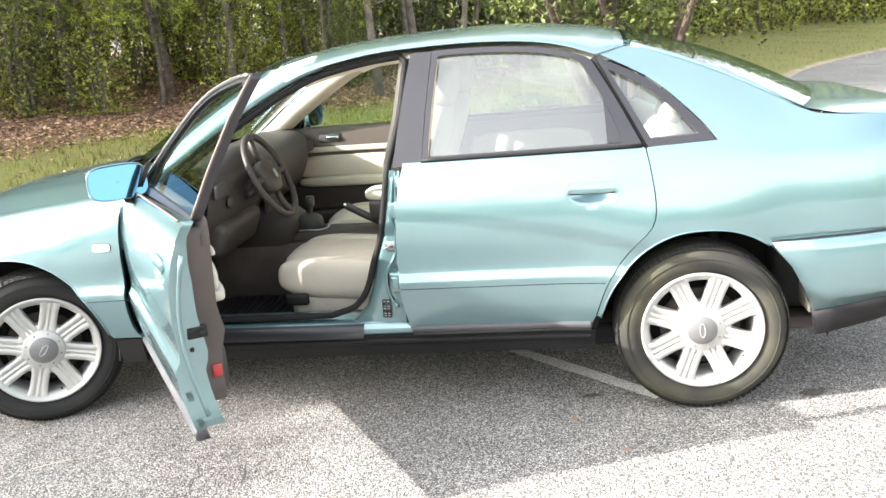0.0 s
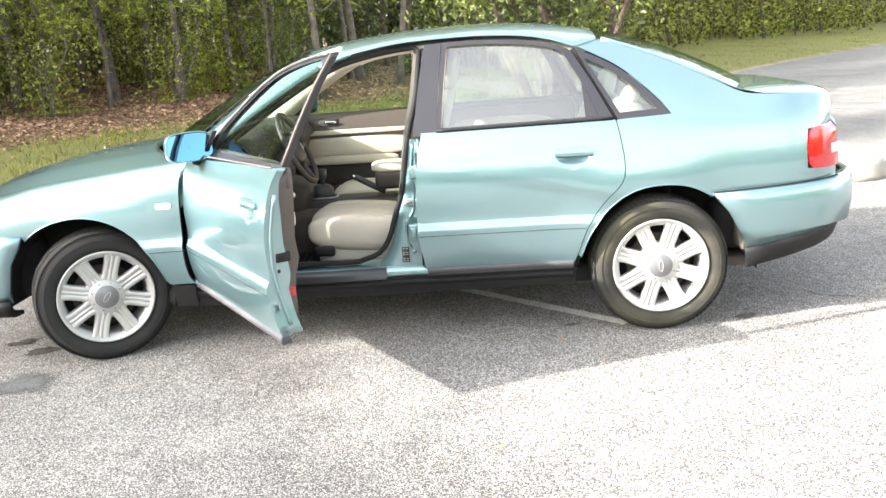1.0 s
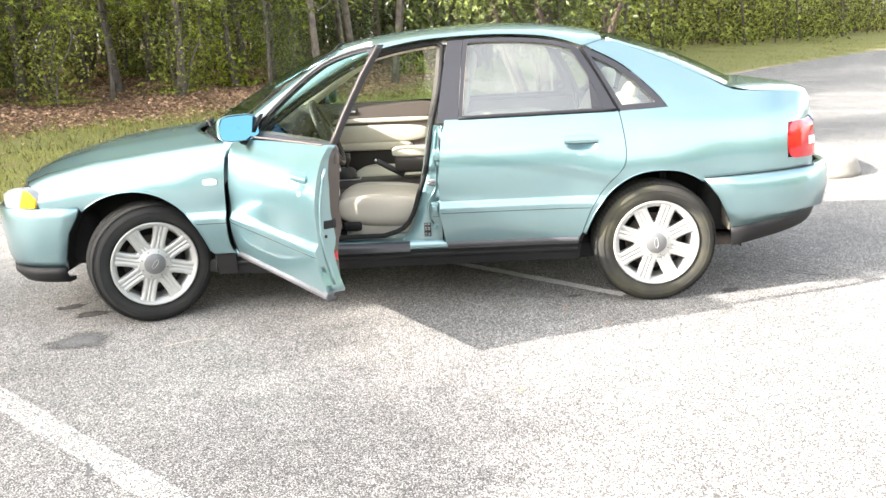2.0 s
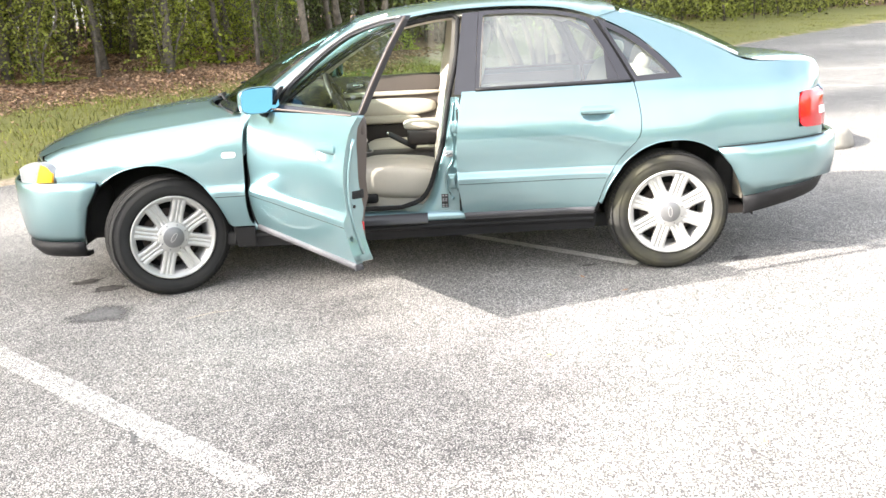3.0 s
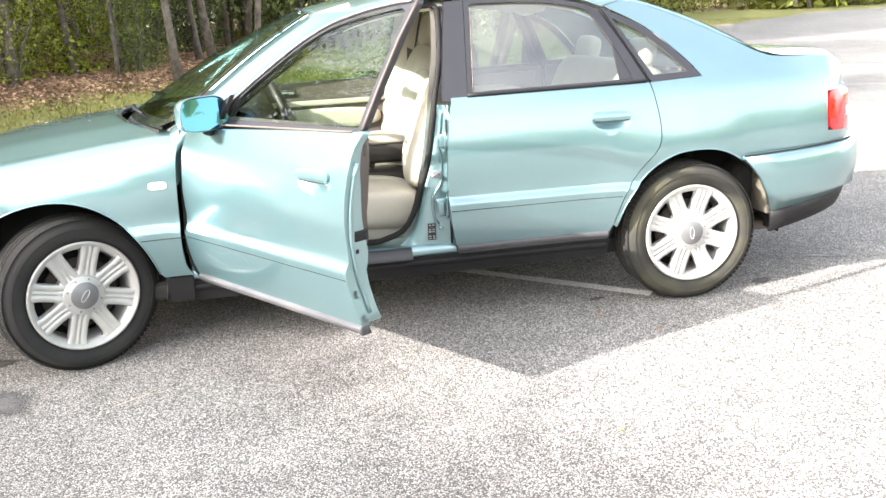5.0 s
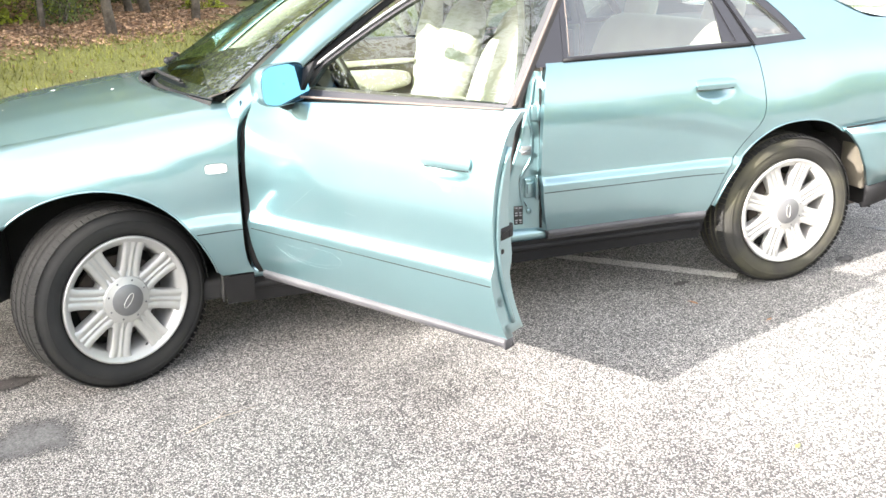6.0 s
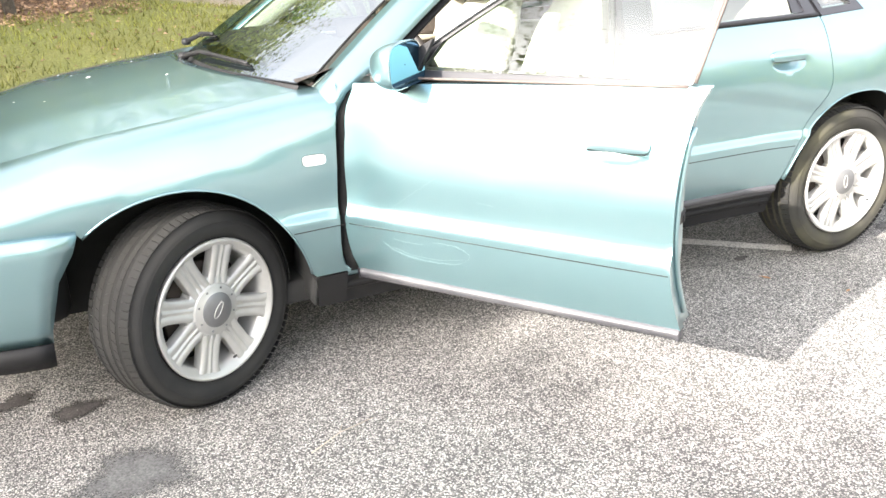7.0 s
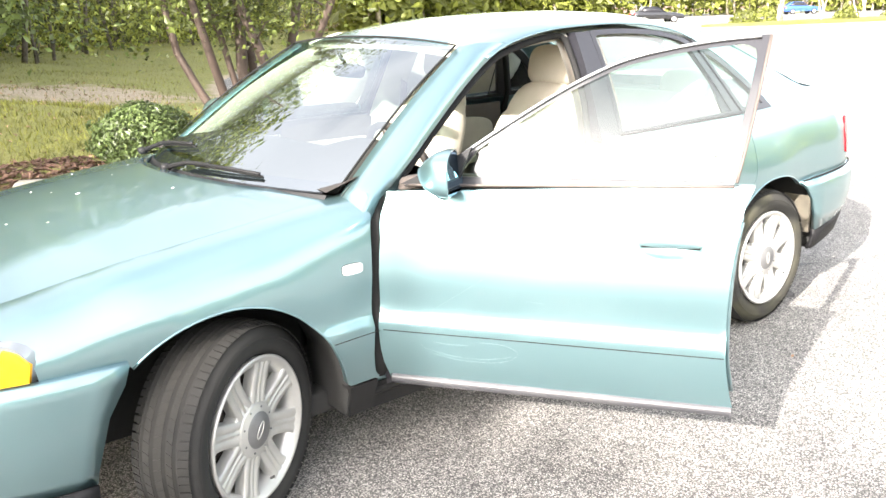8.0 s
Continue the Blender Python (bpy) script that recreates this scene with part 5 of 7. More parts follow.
            pts.append(q + Vector((-0.012, 0, 0.012 + 0.008 * math.sin(math.pi * t))))
        w = part("wiper", tube([a] + pts[2:], [0.010] + [0.008] * 3 + [0.006] * 7, 7), BLACK, car, "black wiper arm on the windscreen")
        part("blade", tube([p + Vector((0.010, 0.0, -0.010)) for p in pts[3:]], 0.004, 6), RUBBER, w)
        part("pivot", pillow((0.04, 0.04, 0.03), a, e=0.8, n=8, m=12), BLACK, w)
    # bonnet
    HX = [-0.95, -0.90, -0.82, -0.65, -0.40, -0.10, 0.15, 0.30]
    HZ = [0.67, 0.72, 0.775, 0.842, 0.902, 0.944, 0.966, 0.968]
    rows = []
    for t in np.linspace(0, 1, 34):
        row = []
        for u in np.linspace(-1, 1, 37):
            w = abs(u)
            x0, x1 = -0.915 + 0.20 * w ** 2.6, 0.115 + 0.285 * w ** 2.2
            x = x0 + (x1 - x0) * t
            xs = min(0.46, x)
            zc, ze, ye = float(np.interp(x, HX, HZ)), seam_z(xs), seam_y(xs) - 0.003
            ridge = 0.012 * math.exp(-((w - 0.72) / 0.10) ** 2) * min(1, t * 2 + 0.2)
            row.append((x, ye * u, ze + (zc - ze) * (1 - w ** 2.2) + ridge * (1 - w)))
        rows.append(row)
    rows = [[(p[0], p[1], p[2] - 0.03) for p in rows[0]]] + rows + [[(p[0], p[1], p[2] - 0.02) for p in rows[-1]]]
    bm = loft(rows)
    bmesh.ops.recalc_face_normals(bm, faces=bm.faces[:])
    bm.normal_update()
    if sum(f.normal.z for f in bm.faces) < 0:
        bmesh.ops.reverse_faces(bm, faces=bm.faces[:])
    part("bonnet", bm, PAINT, car, "teal bonnet with dried spots of bird dirt")
    for x, y, r in ((-0.21, -0.10, 0.011), (-0.30, 0.12, 0.006), (0.02, -0.32, 0.007), (-0.12, 0.28, 0.006), (-0.45, -0.2, 0.005), (-0.05, 0.05, 0.004), (-0.26, 0.02, 0.004), (-0.36, -0.31, 0.005), (0.05, 0.18, 0.005), (-0.55, 0.05, 0.004)):
        z = float(np.interp(x, HX, HZ)) - (float(np.interp(x, HX, HZ)) - seam_z(x)) * (abs(y) / seam_y(x)) ** 2.2
        part("dried_spot", pillow((1.6 * r, r, 0.0012), (x, y, z + 0.011), (0, -6, 30 + 90 * y), 0.9, 6, 12), PAPER, car, "dried white spot on the bonnet")
    # rear window
    def rear(u, v):
        w = abs(u)
        k = w ** 2.4
        xc, zc = 2.38 + 0.76 * v, 1.402 - 0.285 * v + 0.035 * math.sin(math.pi * v)
        xe, ye, ze = 2.40 + 0.58 * v, 0.535 + 0.125 * v, 1.345 - 0.262 * v + 0.022 * math.sin(math.pi * v)
        return (xc + (xe - xc) * k, ye * u, zc + (ze - zc) * k)
    rw = part("rear_window", loft([[rear(u, v) for u in np.linspace(-1, 1, 31)] for v in np.linspace(0, 1, 13)]), SCREEN, car, "raked rear window")
    rw.visible_shadow = False
    for u0 in (-1, 1):
        part("screen_seal", tube([Vector(rear(u0, v)) + Vector((0, 0, 0.003)) for v in np.linspace(0, 1, 16)], 0.010, 6), PAINT, rw)
        gp = loft([[Vector(rear(u0, v)) + Vector((0, 0, 0.001)), Vector((p2 := 2.36 + 0.64 * v, u0 * width(p2, 1.352 - 0.267 * v + 0.016 * math.sin(math.pi * v)), 1.352 - 0.267 * v + 0.016 * math.sin(math.pi * v)))] for v in np.linspace(0, 1, 16)])
        bmesh.ops.recalc_face_normals(gp, faces=gp.faces[:])
        part("rear_pillar_edge", gp, PAINT, car)
    part("parcel_shelf", box((0.42, 1.2, 0.02), (2.86, 0, 1.02), 0.006), TAUPE, car, "parcel shelf under the rear window")
    # boot lid: top and rolled rear face
    DX = [3.02, 3.13, 3.28, 3.40, 3.475, 3.510, 3.530, 3.535]
    DZ = [1.088, 1.088, 1.086, 1.078, 1.058, 0.985, 0.85, 0.70]
    EX = [3.0, 3.10, 3.25, 3.37, 3.425, 3.436, 3.440, 3.442]
    EZ = [1.085, 1.064, 1.054, 1.040, 1.000, 0.935, 0.84, 0.70]
    rows = []
    for i in np.linspace(0, 7, 36):
        xc, zc, xe, ze = (float(np.interp(i, range(8), A)) for A in (DX, DZ, EX, EZ))
        ye = width(min(xe, 3.438), max(ze, 0.7)) - 0.002
        rows.append([(xc + (xe - xc) * abs(u) ** 2.6, ye * u, zc + (ze - zc) * abs(u) ** 9) for u in np.linspace(-1, 1, 61)])
    bm = loft(rows)
    bmesh.ops.recalc_face_normals(bm, faces=bm.faces[:])
    bm.normal_update()
    if sum(f.normal.z for f in bm.faces) < 0:
        bmesh.ops.reverse_faces(bm, faces=bm.faces[:])
    part("boot_lid", bm, PAINT, car)
    # bumpers, wrapped round the corners
    def plan(a, x0, ax, b, n):
        c, q = math.cos(a), math.sin(a)
        return x0 + ax * abs(c) ** (2 / n), b * math.copysign(abs(q) ** (2 / n), q)
    def bumper(name, x0, ax, n, prof, mat, label="", parent=None, y_end=0.858, start=None):
        rows = []
        for d, z in prof:
            row = []
            k = ax * (1 + d / 0.6)
            zs = z(x0) if callable(z) else z
            xs = float(np.interp(zs, *start)) if start else x0
            a0 = math.acos(min(1, max(0, (xs - x0) / k)) ** (n / 2))
            for a in np.linspace(-a0, a0, 61):
                x, y = plan(a, x0, k, y_end + d, n)
                zz = z(x) if callable(z) else z
                row.append((x, y + math.copysign(0.9 * flare(x, zz), y), zz))
            rows.append(row)
        bm = loft(rows)
        bmesh.ops.recalc_face_normals(bm, faces=bm.faces[:])
        return part(name, thicken(bm, -0.02), mat, parent or car, label)
    ft = lambda x: 0.616 + 0.0 * x
    f = bumper("front_bumper", -0.345, -0.585, 3.2, [(-0.006, 0.617), (-0.001, 0.613), (0.0, 0.575), (0.002, 0.50), (-0.004, 0.43), (-0.012, 0.36), (-0.03, 0.305)], PAINT, "teal front bumper with a black lip", y_end=0.848, start=([0.22, 0.36, 0.50, 0.60], [-0.465, -0.452, -0.412, -0.347]))
    bumper("lip", -0.40, -0.505, 3.2, [(-0.024, 0.315), (-0.022, 0.285), (-0.05, 0.250), (-0.12, 0.245)], BLACK, "black plastic lip", f, start=([0.2, 0.34], [-0.466, -0.455]))
    part("bumper_seam", tube([Vector((x, -s * (width(x, 0.621) + 0.001), 0.621 - 0.012 * ((x + 0.345) / 0.2) ** 2 * 0.2)) for x in np.linspace(-0.35, -0.56, 8) for s in (1,)], 0.004, 5), RUBBER, f)
    # front end between the headlamps
    rows = []
    for u in np.linspace(-1, 1, 25):
        xx = -0.90 + 0.19 * abs(u) ** 2.6
        rows.append([(xx - 0.004, 0.56 * u, seam_z(-0.82) - 0.03 + 0.06 * (1 - u * u)), (xx - 0.012, 0.57 * u, 0.68), (xx - 0.006, 0.58 * u, 0.60)])
    bm = loft(rows)
    bmesh.ops.recalc_face_normals(bm, faces=bm.faces[:])
    part("grille", bm, BLACK, car, "black radiator grille")
    for s in (-1, 1):
        lampo = chain(line((-0.575, 0.632), (-0.568, 0.68), 0.02), cr([(-0.568, 0.68), (-0.595, 0.722), (-0.645, 0.742), (-0.71, 0.730), (-0.775, 0.700)], 0.02), line((-0.775, 0.700), (-0.775, 0.63), 0.02), line((-0.775, 0.63), (-0.575, 0.632), 0.02))
        hlm = part("headlamp", sheet_bm(lampo, proud(0.004), 0.02, (0.03, 0.02, 0), mirror=s > 0), LENS_CLEAR, car, "clear ribbed headlamp with an amber corner")
        am = chain(line((-0.578, 0.634), (-0.571, 0.68), 0.02), cr([(-0.571, 0.68), (-0.595, 0.712), (-0.625, 0.728)], 0.02), cr([(-0.625, 0.728), (-0.645, 0.69), (-0.668, 0.634)], 0.02), line((-0.668, 0.634), (-0.578, 0.634), 0.02))
        part("indicator", sheet_bm(am, proud(0.009), 0.02, (0.01, 0.01, 0), mirror=s > 0), LENS_AMBER, hlm, "amber indicator lens")
    r = bumper("rear_bumper", 2.84, 0.752, 3.8, [(-0.02, lambda x: 0.624 + 0.034 * min(1, max(0, (x - 2.84) / 0.62))), (0.002, lambda x: 0.619 + 0.034 * min(1, max(0, (x - 2.84) / 0.62))), (0.011, lambda x: 0.598 + 0.031 * min(1, max(0, (x - 2.84) / 0.62))), (0.012, 0.55), (0.004, 0.47), (-0.012, lambda x: 0.385 + 0.08 * min(1, max(0, (x - 3.0) / 0.45)))], PAINT, "teal rear bumper with a black apron", y_end=0.842, start=([0.30, 0.40, 0.53, 0.625], [3.005, 2.985, 2.93, 2.845]))
    bumper("apron", 2.90, 0.665, 3.8, [(-0.016, lambda x: 0.385 + 0.08 * min(1, max(0, (x - 3.0) / 0.45))), (-0.018, lambda x: 0.35 + 0.085 * min(1, max(0, (x - 3.0) / 0.45))), (-0.03, lambda x: 0.295 + 0.10 * min(1, max(0, (x - 3.0) / 0.45))), (-0.05, lambda x: 0.288 + 0.10 * min(1, max(0, (x - 3.0) / 0.45)))], BLACK, "black plastic apron", r, y_end=0.842, start=([0.28, 0.40], [3.006, 2.985]))
    rise = lambda x: 0.034 * min(1, max(0, (x - 2.84) / 0.62))
    for sd in (-1, 1):
        brim = lambda x: 0.003 + max(-side(x, 0.643 + rise(x))[1], 0.85 * (1 - ((x - 2.84) / 0.762) ** 3.8) ** (1 / 3.8))
        part("bumper_seam", tube([Vector((x, sd * brim(x), 0.6435 + rise(x))) for x in np.linspace(2.845, 3.43, 20)], 0.004, 6), RUBBER, r)
        part("rear_liner", box((0.02, 0.14, 0.20), (2.995, sd * 0.745, 0.46), 0.006), DUSTY_LINER, car, "dusty brown wheel-arch liner")
    # floor, tunnel, wells
    part("floor_pan", box((2.7, 1.34, 0.05), (1.75, 0, 0.27), 0.01), CARPET, car, "dark carpeted floor")
    part("underbody", box((2.2, 1.40, 0.08), (1.30, 0, 0.255), 0.02), WELL, car)
    part("rear_underbody", box((0.55, 1.30, 0.25), (3.18, 0, 0.44), 0.05), WELL, car)
    part("front_underbody", box((0.45, 1.25, 0.30), (-0.62, 0, 0.42), 0.05), WELL, car)
    part("engine_bay", box((1.0, 0.9, 0.42), (0.0, 0, 0.55), 0.05), WELL, car)
    part("bulkhead", box((0.04, 1.36, 0.55), (0.42, 0, 0.58), 0.01), BROWN, car)
    part("boot_wall", box((0.04, 1.30, 0.62), (2.68, 0, 0.70), 0.01), WELL, car)
    for ax in (0.0, 2.617):
        for s in (-1, 1):
            c = -0.07 if ax == 0 else 2.62
            arc = [(c + 0.44 * math.cos(a), 0.30 + 0.44 * math.sin(a)) for a in np.linspace(-0.08, math.pi + 0.08, 26)]
            wl = loft([[(x, s * y, z) for y in (0.80, 0.66, 0.52, 0.50)] for x, z in arc])
            part("wheel_well", join(wl, box((0.80, 0.02, 0.48), (c, s * 0.50, 0.50), 0)), WELL, car)
    part("exhaust", tube([(2.9, 0.35, 0.30), (3.3, 0.42, 0.30), (3.60, 0.42, 0.31)], 0.028, 10), STEEL, car)
    part("rear_axle_beam", tube([(2.60, -0.62, 0.30), (2.60, 0.62, 0.30)], 0.045, 10), RUST, car)


build_shell()
for right in (False, True):
    build_wing(right)
    build_rear_door(right)
    build_quarter(right)
    build_pillars(right)
    door = build_front_door(right)
    if not right:
        hinge = Matrix.Translation((0.435, -0.80, 0))
        door.matrix_basis = Matrix.Translation((0.018, 0.004, 0.002)) @ hinge @ Matrix.Rotation(radians(-56.2), 4, "Z") @ hinge.inverted()


def build_wheel(x, y, z, steer, turn, mirror, rubber=TYRE):
    """A wheel: grooved tyre, eight-spoke alloy rim with a hub cap, brake disc."""
    R, T = 0.316, 0.202
    w = new("wheel")
    w.parent = car
    w.matrix_basis = pose(x, y, z, 0, 0, steer) @ pose(0, 0, 0, 0, turn, 180 if mirror else 0)
    tagged(w, "silver eight-spoke alloy wheel with a worn black tyre")
    h = T / 2
    prof = [(0.213, -h + 0.030), (0.222, -h + 0.010), (0.240, -h - 0.002), (0.262, -h - 0.006), (0.282, -h - 0.002), (0.298, -h + 0.010), (0.308, -h + 0.024)]
    tread = []
    for g in (-0.055, -0.020, 0.020, 0.055):
        tread += [(R - 0.0005 * (abs(g) > 0.03), g - 0.006), (R - 0.008, g - 0.004), (R - 0.008, g + 0.004), (R - 0.0005 * (abs(g) > 0.03), g + 0.006)]
    full = prof + [(R - 0.004, -h + 0.034)] + tread + [(R - 0.004, h - 0.034)] + [(r, -yy) for r, yy in reversed(prof)]
    # the hub face is at local y = 0, the tyre's outer wall just outside it
    off = h - 0.006
    ty = part("tyre", lathe([(r, yy + off) for r, yy in full], 96), rubber, w, "worn black tyre with a grooved tread" if rubber == TYRE else "black tyre with an olive-brown dusty sidewall")
    # shoulder blocks
    bl = bmesh.new()
    for k in range(84):
        a = 2 * math.pi * k / 84
        for sy in (-1, 1):
            b = box((0.0185, 0.032, 0.003), (0, 0, 0), 0)
            b.transform(Matrix.Translation((0, off, 0)) @ Matrix.Rotation(a, 4, "Y") @ Matrix.Translation((0, sy * 0.0785, R - 0.0052)) @ Matrix.Rotation(sy * -0.28, 4, "X"))
            me = bpy.data.meshes.new("tmp")
            b.to_mesh(me)
            b.free()
            bl.from_mesh(me)
            bpy.data.meshes.remove(me)
    # ribs cut across by slanting sipes
    for rib, wide, slant in ((-0.0375, 0.021, 0.5), (0.0, 0.026, -0.35), (0.0375, 0.021, 0.5)):
        for k in range(66):
            b = box((0.0272, wide, 0.003), (0, 0, 0), 0)
            for v in b.verts:
                v.co.x += slant * v.co.y
            b.transform(Matrix.Translation((0, off, 0)) @ Matrix.Rotation(2 * math.pi * (k + rib * 9) / 66, 4, "Y") @ Matrix.Translation((0, rib, R - 0.0002)))
            me = bpy.data.meshes.new("tmp")
            b.to_mesh(me)
            b.free()
            bl.from_mesh(me)
            bpy.data.meshes.remove(me)
    tagged(part("tread", bl, TYRE, ty, smooth=False), kind="stuff")
    part("sidewall_ring", lathe([(0.270, -0.0125), (0.273, -0.0145), (0.276, -0.0125)], 80), rubber, ty)
    # rim: outer lip, barrel
    rim = part("rim", lathe([(0.182, 0.12), (0.186, 0.03), (0.190, 0.010), (0.200, 0.002), (0.212, -0.010), (0.218, -0.012), (0.222, -0.006), (0.216, 0.004), (0.214, 0.03), (0.205, 0.14)], 80), ALLOY, w, "silver alloy rim")
    # spokes: broad, with two ridges, flaring to the lip
    for k in range(8):
        a = 2 * math.pi * (k + 0.5) / 8
        rows = []
        for t in np.linspace(0, 1, 9):
            r = 0.072 + 0.128 * t
            half = 0.0335 + 0.002 * t + 0.010 * max(0, t - 0.85) / 0.15 + 0.006 * max(0, 0.3 - t) / 0.3
            yy = 0.0065 - 0.0065 * t + 0.003 * math.sin(math.pi * t)
            row = []
            for u, dy in ((-1.0, 0.035), (-1.0, 0.005), (-0.93, 0.0), (-0.40, 0.0), (-0.34, 0.0022), (-0.16, 0.0026), (-0.10, -0.0006), (0.10, -0.0006), (0.16, 0.0026), (0.34, 0.0022), (0.40, 0.0), (0.93, 0.0), (1.0, 0.005), (1.0, 0.035)):
                row.append((u * half, yy + dy, r))
            rows.append(row)
        sp = loft(rows)
        bmesh.ops.recalc_face_normals(sp, faces=sp.faces[:])
        sp.normal_update()
        if sum(q.normal.y for q in sp.faces) > 0:
            bmesh.ops.reverse_faces(sp, faces=sp.faces[:])
        sp.transform(Matrix.Rotation(a, 4, "Y"))
        part("spoke", sp, ALLOY, rim)
    hub = part("hub_cap", lathe([(0.0, -0.004), (0.056, -0.003), (0.060, 0.001), (0.076, 0.001), (0.080, 0.0035), (0.083, 0.0085), (0.104, 0.0095), (0.106, 0.013), (0.107, 0.05)], 56), ALLOY, rim)
    part("cap_badge", lathe([(0.0, -0.009), (0.050, -0.007), (0.056, -0.002)], 40), CAP, rim, "grey round hub cap")
    for k in range(8):
        a = 2 * math.pi * k / 8 + 0.3
        part("stud", pillow((0.007, 0.005, 0.007), (0.068 * math.cos(a), 0.0, 0.068 * math.sin(a)), e=0.9, n=6, m=10), CAP, rim)
    part("badge_bar", tube([(0.027 * math.cos(b), -0.0095, 0.0095 * math.sin(b)) for b in np.linspace(0, 2 * math.pi, 25)[:-1]], 0.0016, 5, True), ALLOY, rim)
    part("valve", tube([(0.182 * math.cos(0.9), 0.0, 0.182 * math.sin(0.9)), (0.172 * math.cos(0.9), -0.014, 0.172 * math.sin(0.9))], 0.004, 6), INK, rim)
    part("brake_disc", lathe([(0.05, 0.055), (0.145, 0.055), (0.146, 0.075), (0.05, 0.075)], 40), RUST, w)
    part("wheel_back", lathe([(0.0, 0.13), (0.20, 0.13)], 40), WELL, w)


build_wheel(0.0, -0.832, 0.312, 29, 129, False)
build_wheel(2.609, -0.830, 0.312, 0, 86.5, False, DUSTY_TYRE)
build_wheel(0.0, 0.832, 0.312, 29, 0, True)
build_wheel(2.617, 0.830, 0.312, 0, 20, True, DUSTY_TYRE)


# ---- inside the car ----
def build_seat(y):
    """A front seat in cream cloth with side bolsters, backrest and head restraint."""
    seat = part("seat", pillow((0.52, 0.40, 0.17), (1.19, y, 0.497), (0, 4, 0), 0.55), CREAM, car, "cream cloth front seat")
    for s in (-1, 1):
        part("bolster", pillow((0.52, 0.10, 0.175), (1.195, y + s * 0.20, 0.495), (0, 4, 0), 0.7), CREAM, seat)
        part("back_bolster", pillow((0.14, 0.10, 0.50), (1.520, y + s * 0.185, 0.82), (0, 21, 0), 0.85), CREAM, seat)
    part("backrest", pillow((0.14, 0.42, 0.66), (1.540, y, 0.86), (0, 21, 0), 0.6), CREAM, seat)
    part("seat_base", box((0.44, 0.45, 0.15), (1.20, y, 0.39), 0.04), CREAM, seat, "cream skirt of the seat")
    part("head_restraint", pillow((0.095, 0.27, 0.17), (1.675, y, 1.235), (0, 12, 0), 0.6), CREAM, seat)
    for s in (-1, 1):
        part("restraint_post", tube([(1.645, y + s * 0.07, 1.12), (1.665, y + s * 0.07, 1.18)], 0.006, 6), CHROME, seat)
    part("seat_rail", box((0.50, 0.04, 0.03), (1.16, y - 0.20, 0.315), 0.006), BLACK, seat)
    part("seat_lever", box((0.10, 0.03, 0.05), (1.02, y - 0.245 * (1 if y < 0 else -1), 0.42), 0.012), BLACK, seat)


build_seat(-0.37)
build_seat(0.37)
bench = part("rear_seat", pillow((0.52, 1.26, 0.20), (2.17, 0, 0.53), (0, -4, 0), 0.35), CREAM, car, "cream cloth rear bench")
part("backrest", pillow((0.16, 1.28, 0.56), (2.45, 0, 0.79), (0, 22, 0), 0.35), CREAM, bench)
for y in (-0.36, 0.36):
    part("head_restraint", pillow((0.09, 0.25, 0.15), (2.56, y, 1.09), (0, 14, 0), 0.6), CREAM, bench)

# dashboard: one moulding across the car, with a hood over the dials
DASH = [(0.36, 0.945), (0.52, 0.985), (0.66, 0.992), (0.745, 0.975), (0.785, 0.925), (0.775, 0.84), (0.745, 0.76), (0.69, 0.69), (0.56, 0.62), (0.44, 0.58)]
rows = []
for y in np.linspace(-0.72, 0.72, 37):
    hood = math.exp(-((y + 0.37) / 0.17) ** 4)
    end = 1 - 0.05 * max(0, (abs(y) - 0.6) / 0.12)
    rows.append([(x * end + 0.035 * hood * (z > 0.9) * (x > 0.6), y, z + 0.05 * hood * max(0, 1 - abs(x - 0.70) / 0.14) * (z > 0.9)) for x, z in cr(DASH, 0.04)])
bm = loft(rows)
bmesh.ops.recalc_face_normals(bm, faces=bm.faces[:])
dash = part("dashboard", bm, BROWN, car, "dark brown dashboard")
for y in (-0.66, -0.13, 0.05, 0.64):
    part("air_vent", box((0.02, 0.12, 0.06), (0.778, y, 0.90), 0.008), INK, dash)
part("instrument_panel", box((0.02, 0.30, 0.10), (0.77, -0.37, 0.95), 0.01, (0, -20, 0)), INK, dash)
part("radio", box((0.03, 0.19, 0.22), (0.77, -0.03, 0.78), 0.01, (0, 8, 0)), INK, dash)
part("knee_panel", box((0.16, 0.46, 0.16), (0.68, -0.42, 0.70), 0.04, (0, 20, 0)), BROWN, dash)
part("light_switch", pillow((0.02, 0.045, 0.045), (0.782, -0.60, 0.84), e=0.7, n=8, m=14), INK, dash)
# console with gear lever and handbrake
con = part("centre_console", box((0.86, 0.21, 0.26), (1.02, -0.01, 0.455), 0.035), BROWN, car, "dark brown console between the seats")
part("console_front", box((0.30, 0.25, 0.30), (0.72, -0.01, 0.57), 0.05, (0, 18, 0)), BROWN, con)
part("gear_gaiter", pillow((0.13, 0.11, 0.10), (0.93, -0.01, 0.61), e=0.8, n=10, m=16), INK, con)
part("gaiter_ring", tube([(0.93 + 0.085 * math.copysign(abs(math.cos(a)) ** 0.6, math.cos(a)), -0.01 + 0.06 * math.copysign(abs(math.sin(a)) ** 0.6, math.sin(a)), 0.588) for a in np.linspace(0, 2 * math.pi, 33)[:-1]], 0.005, 6, True), STEEL, con)
part("gear_lever", tube([(0.93, -0.01, 0.60), (0.938, -0.01, 0.68), (0.94, -0.01, 0.70), (0.942, -0.01, 0.74)], [0.012, 0.011, 0.021, 0.020], 10), INK, con, "black gear lever")
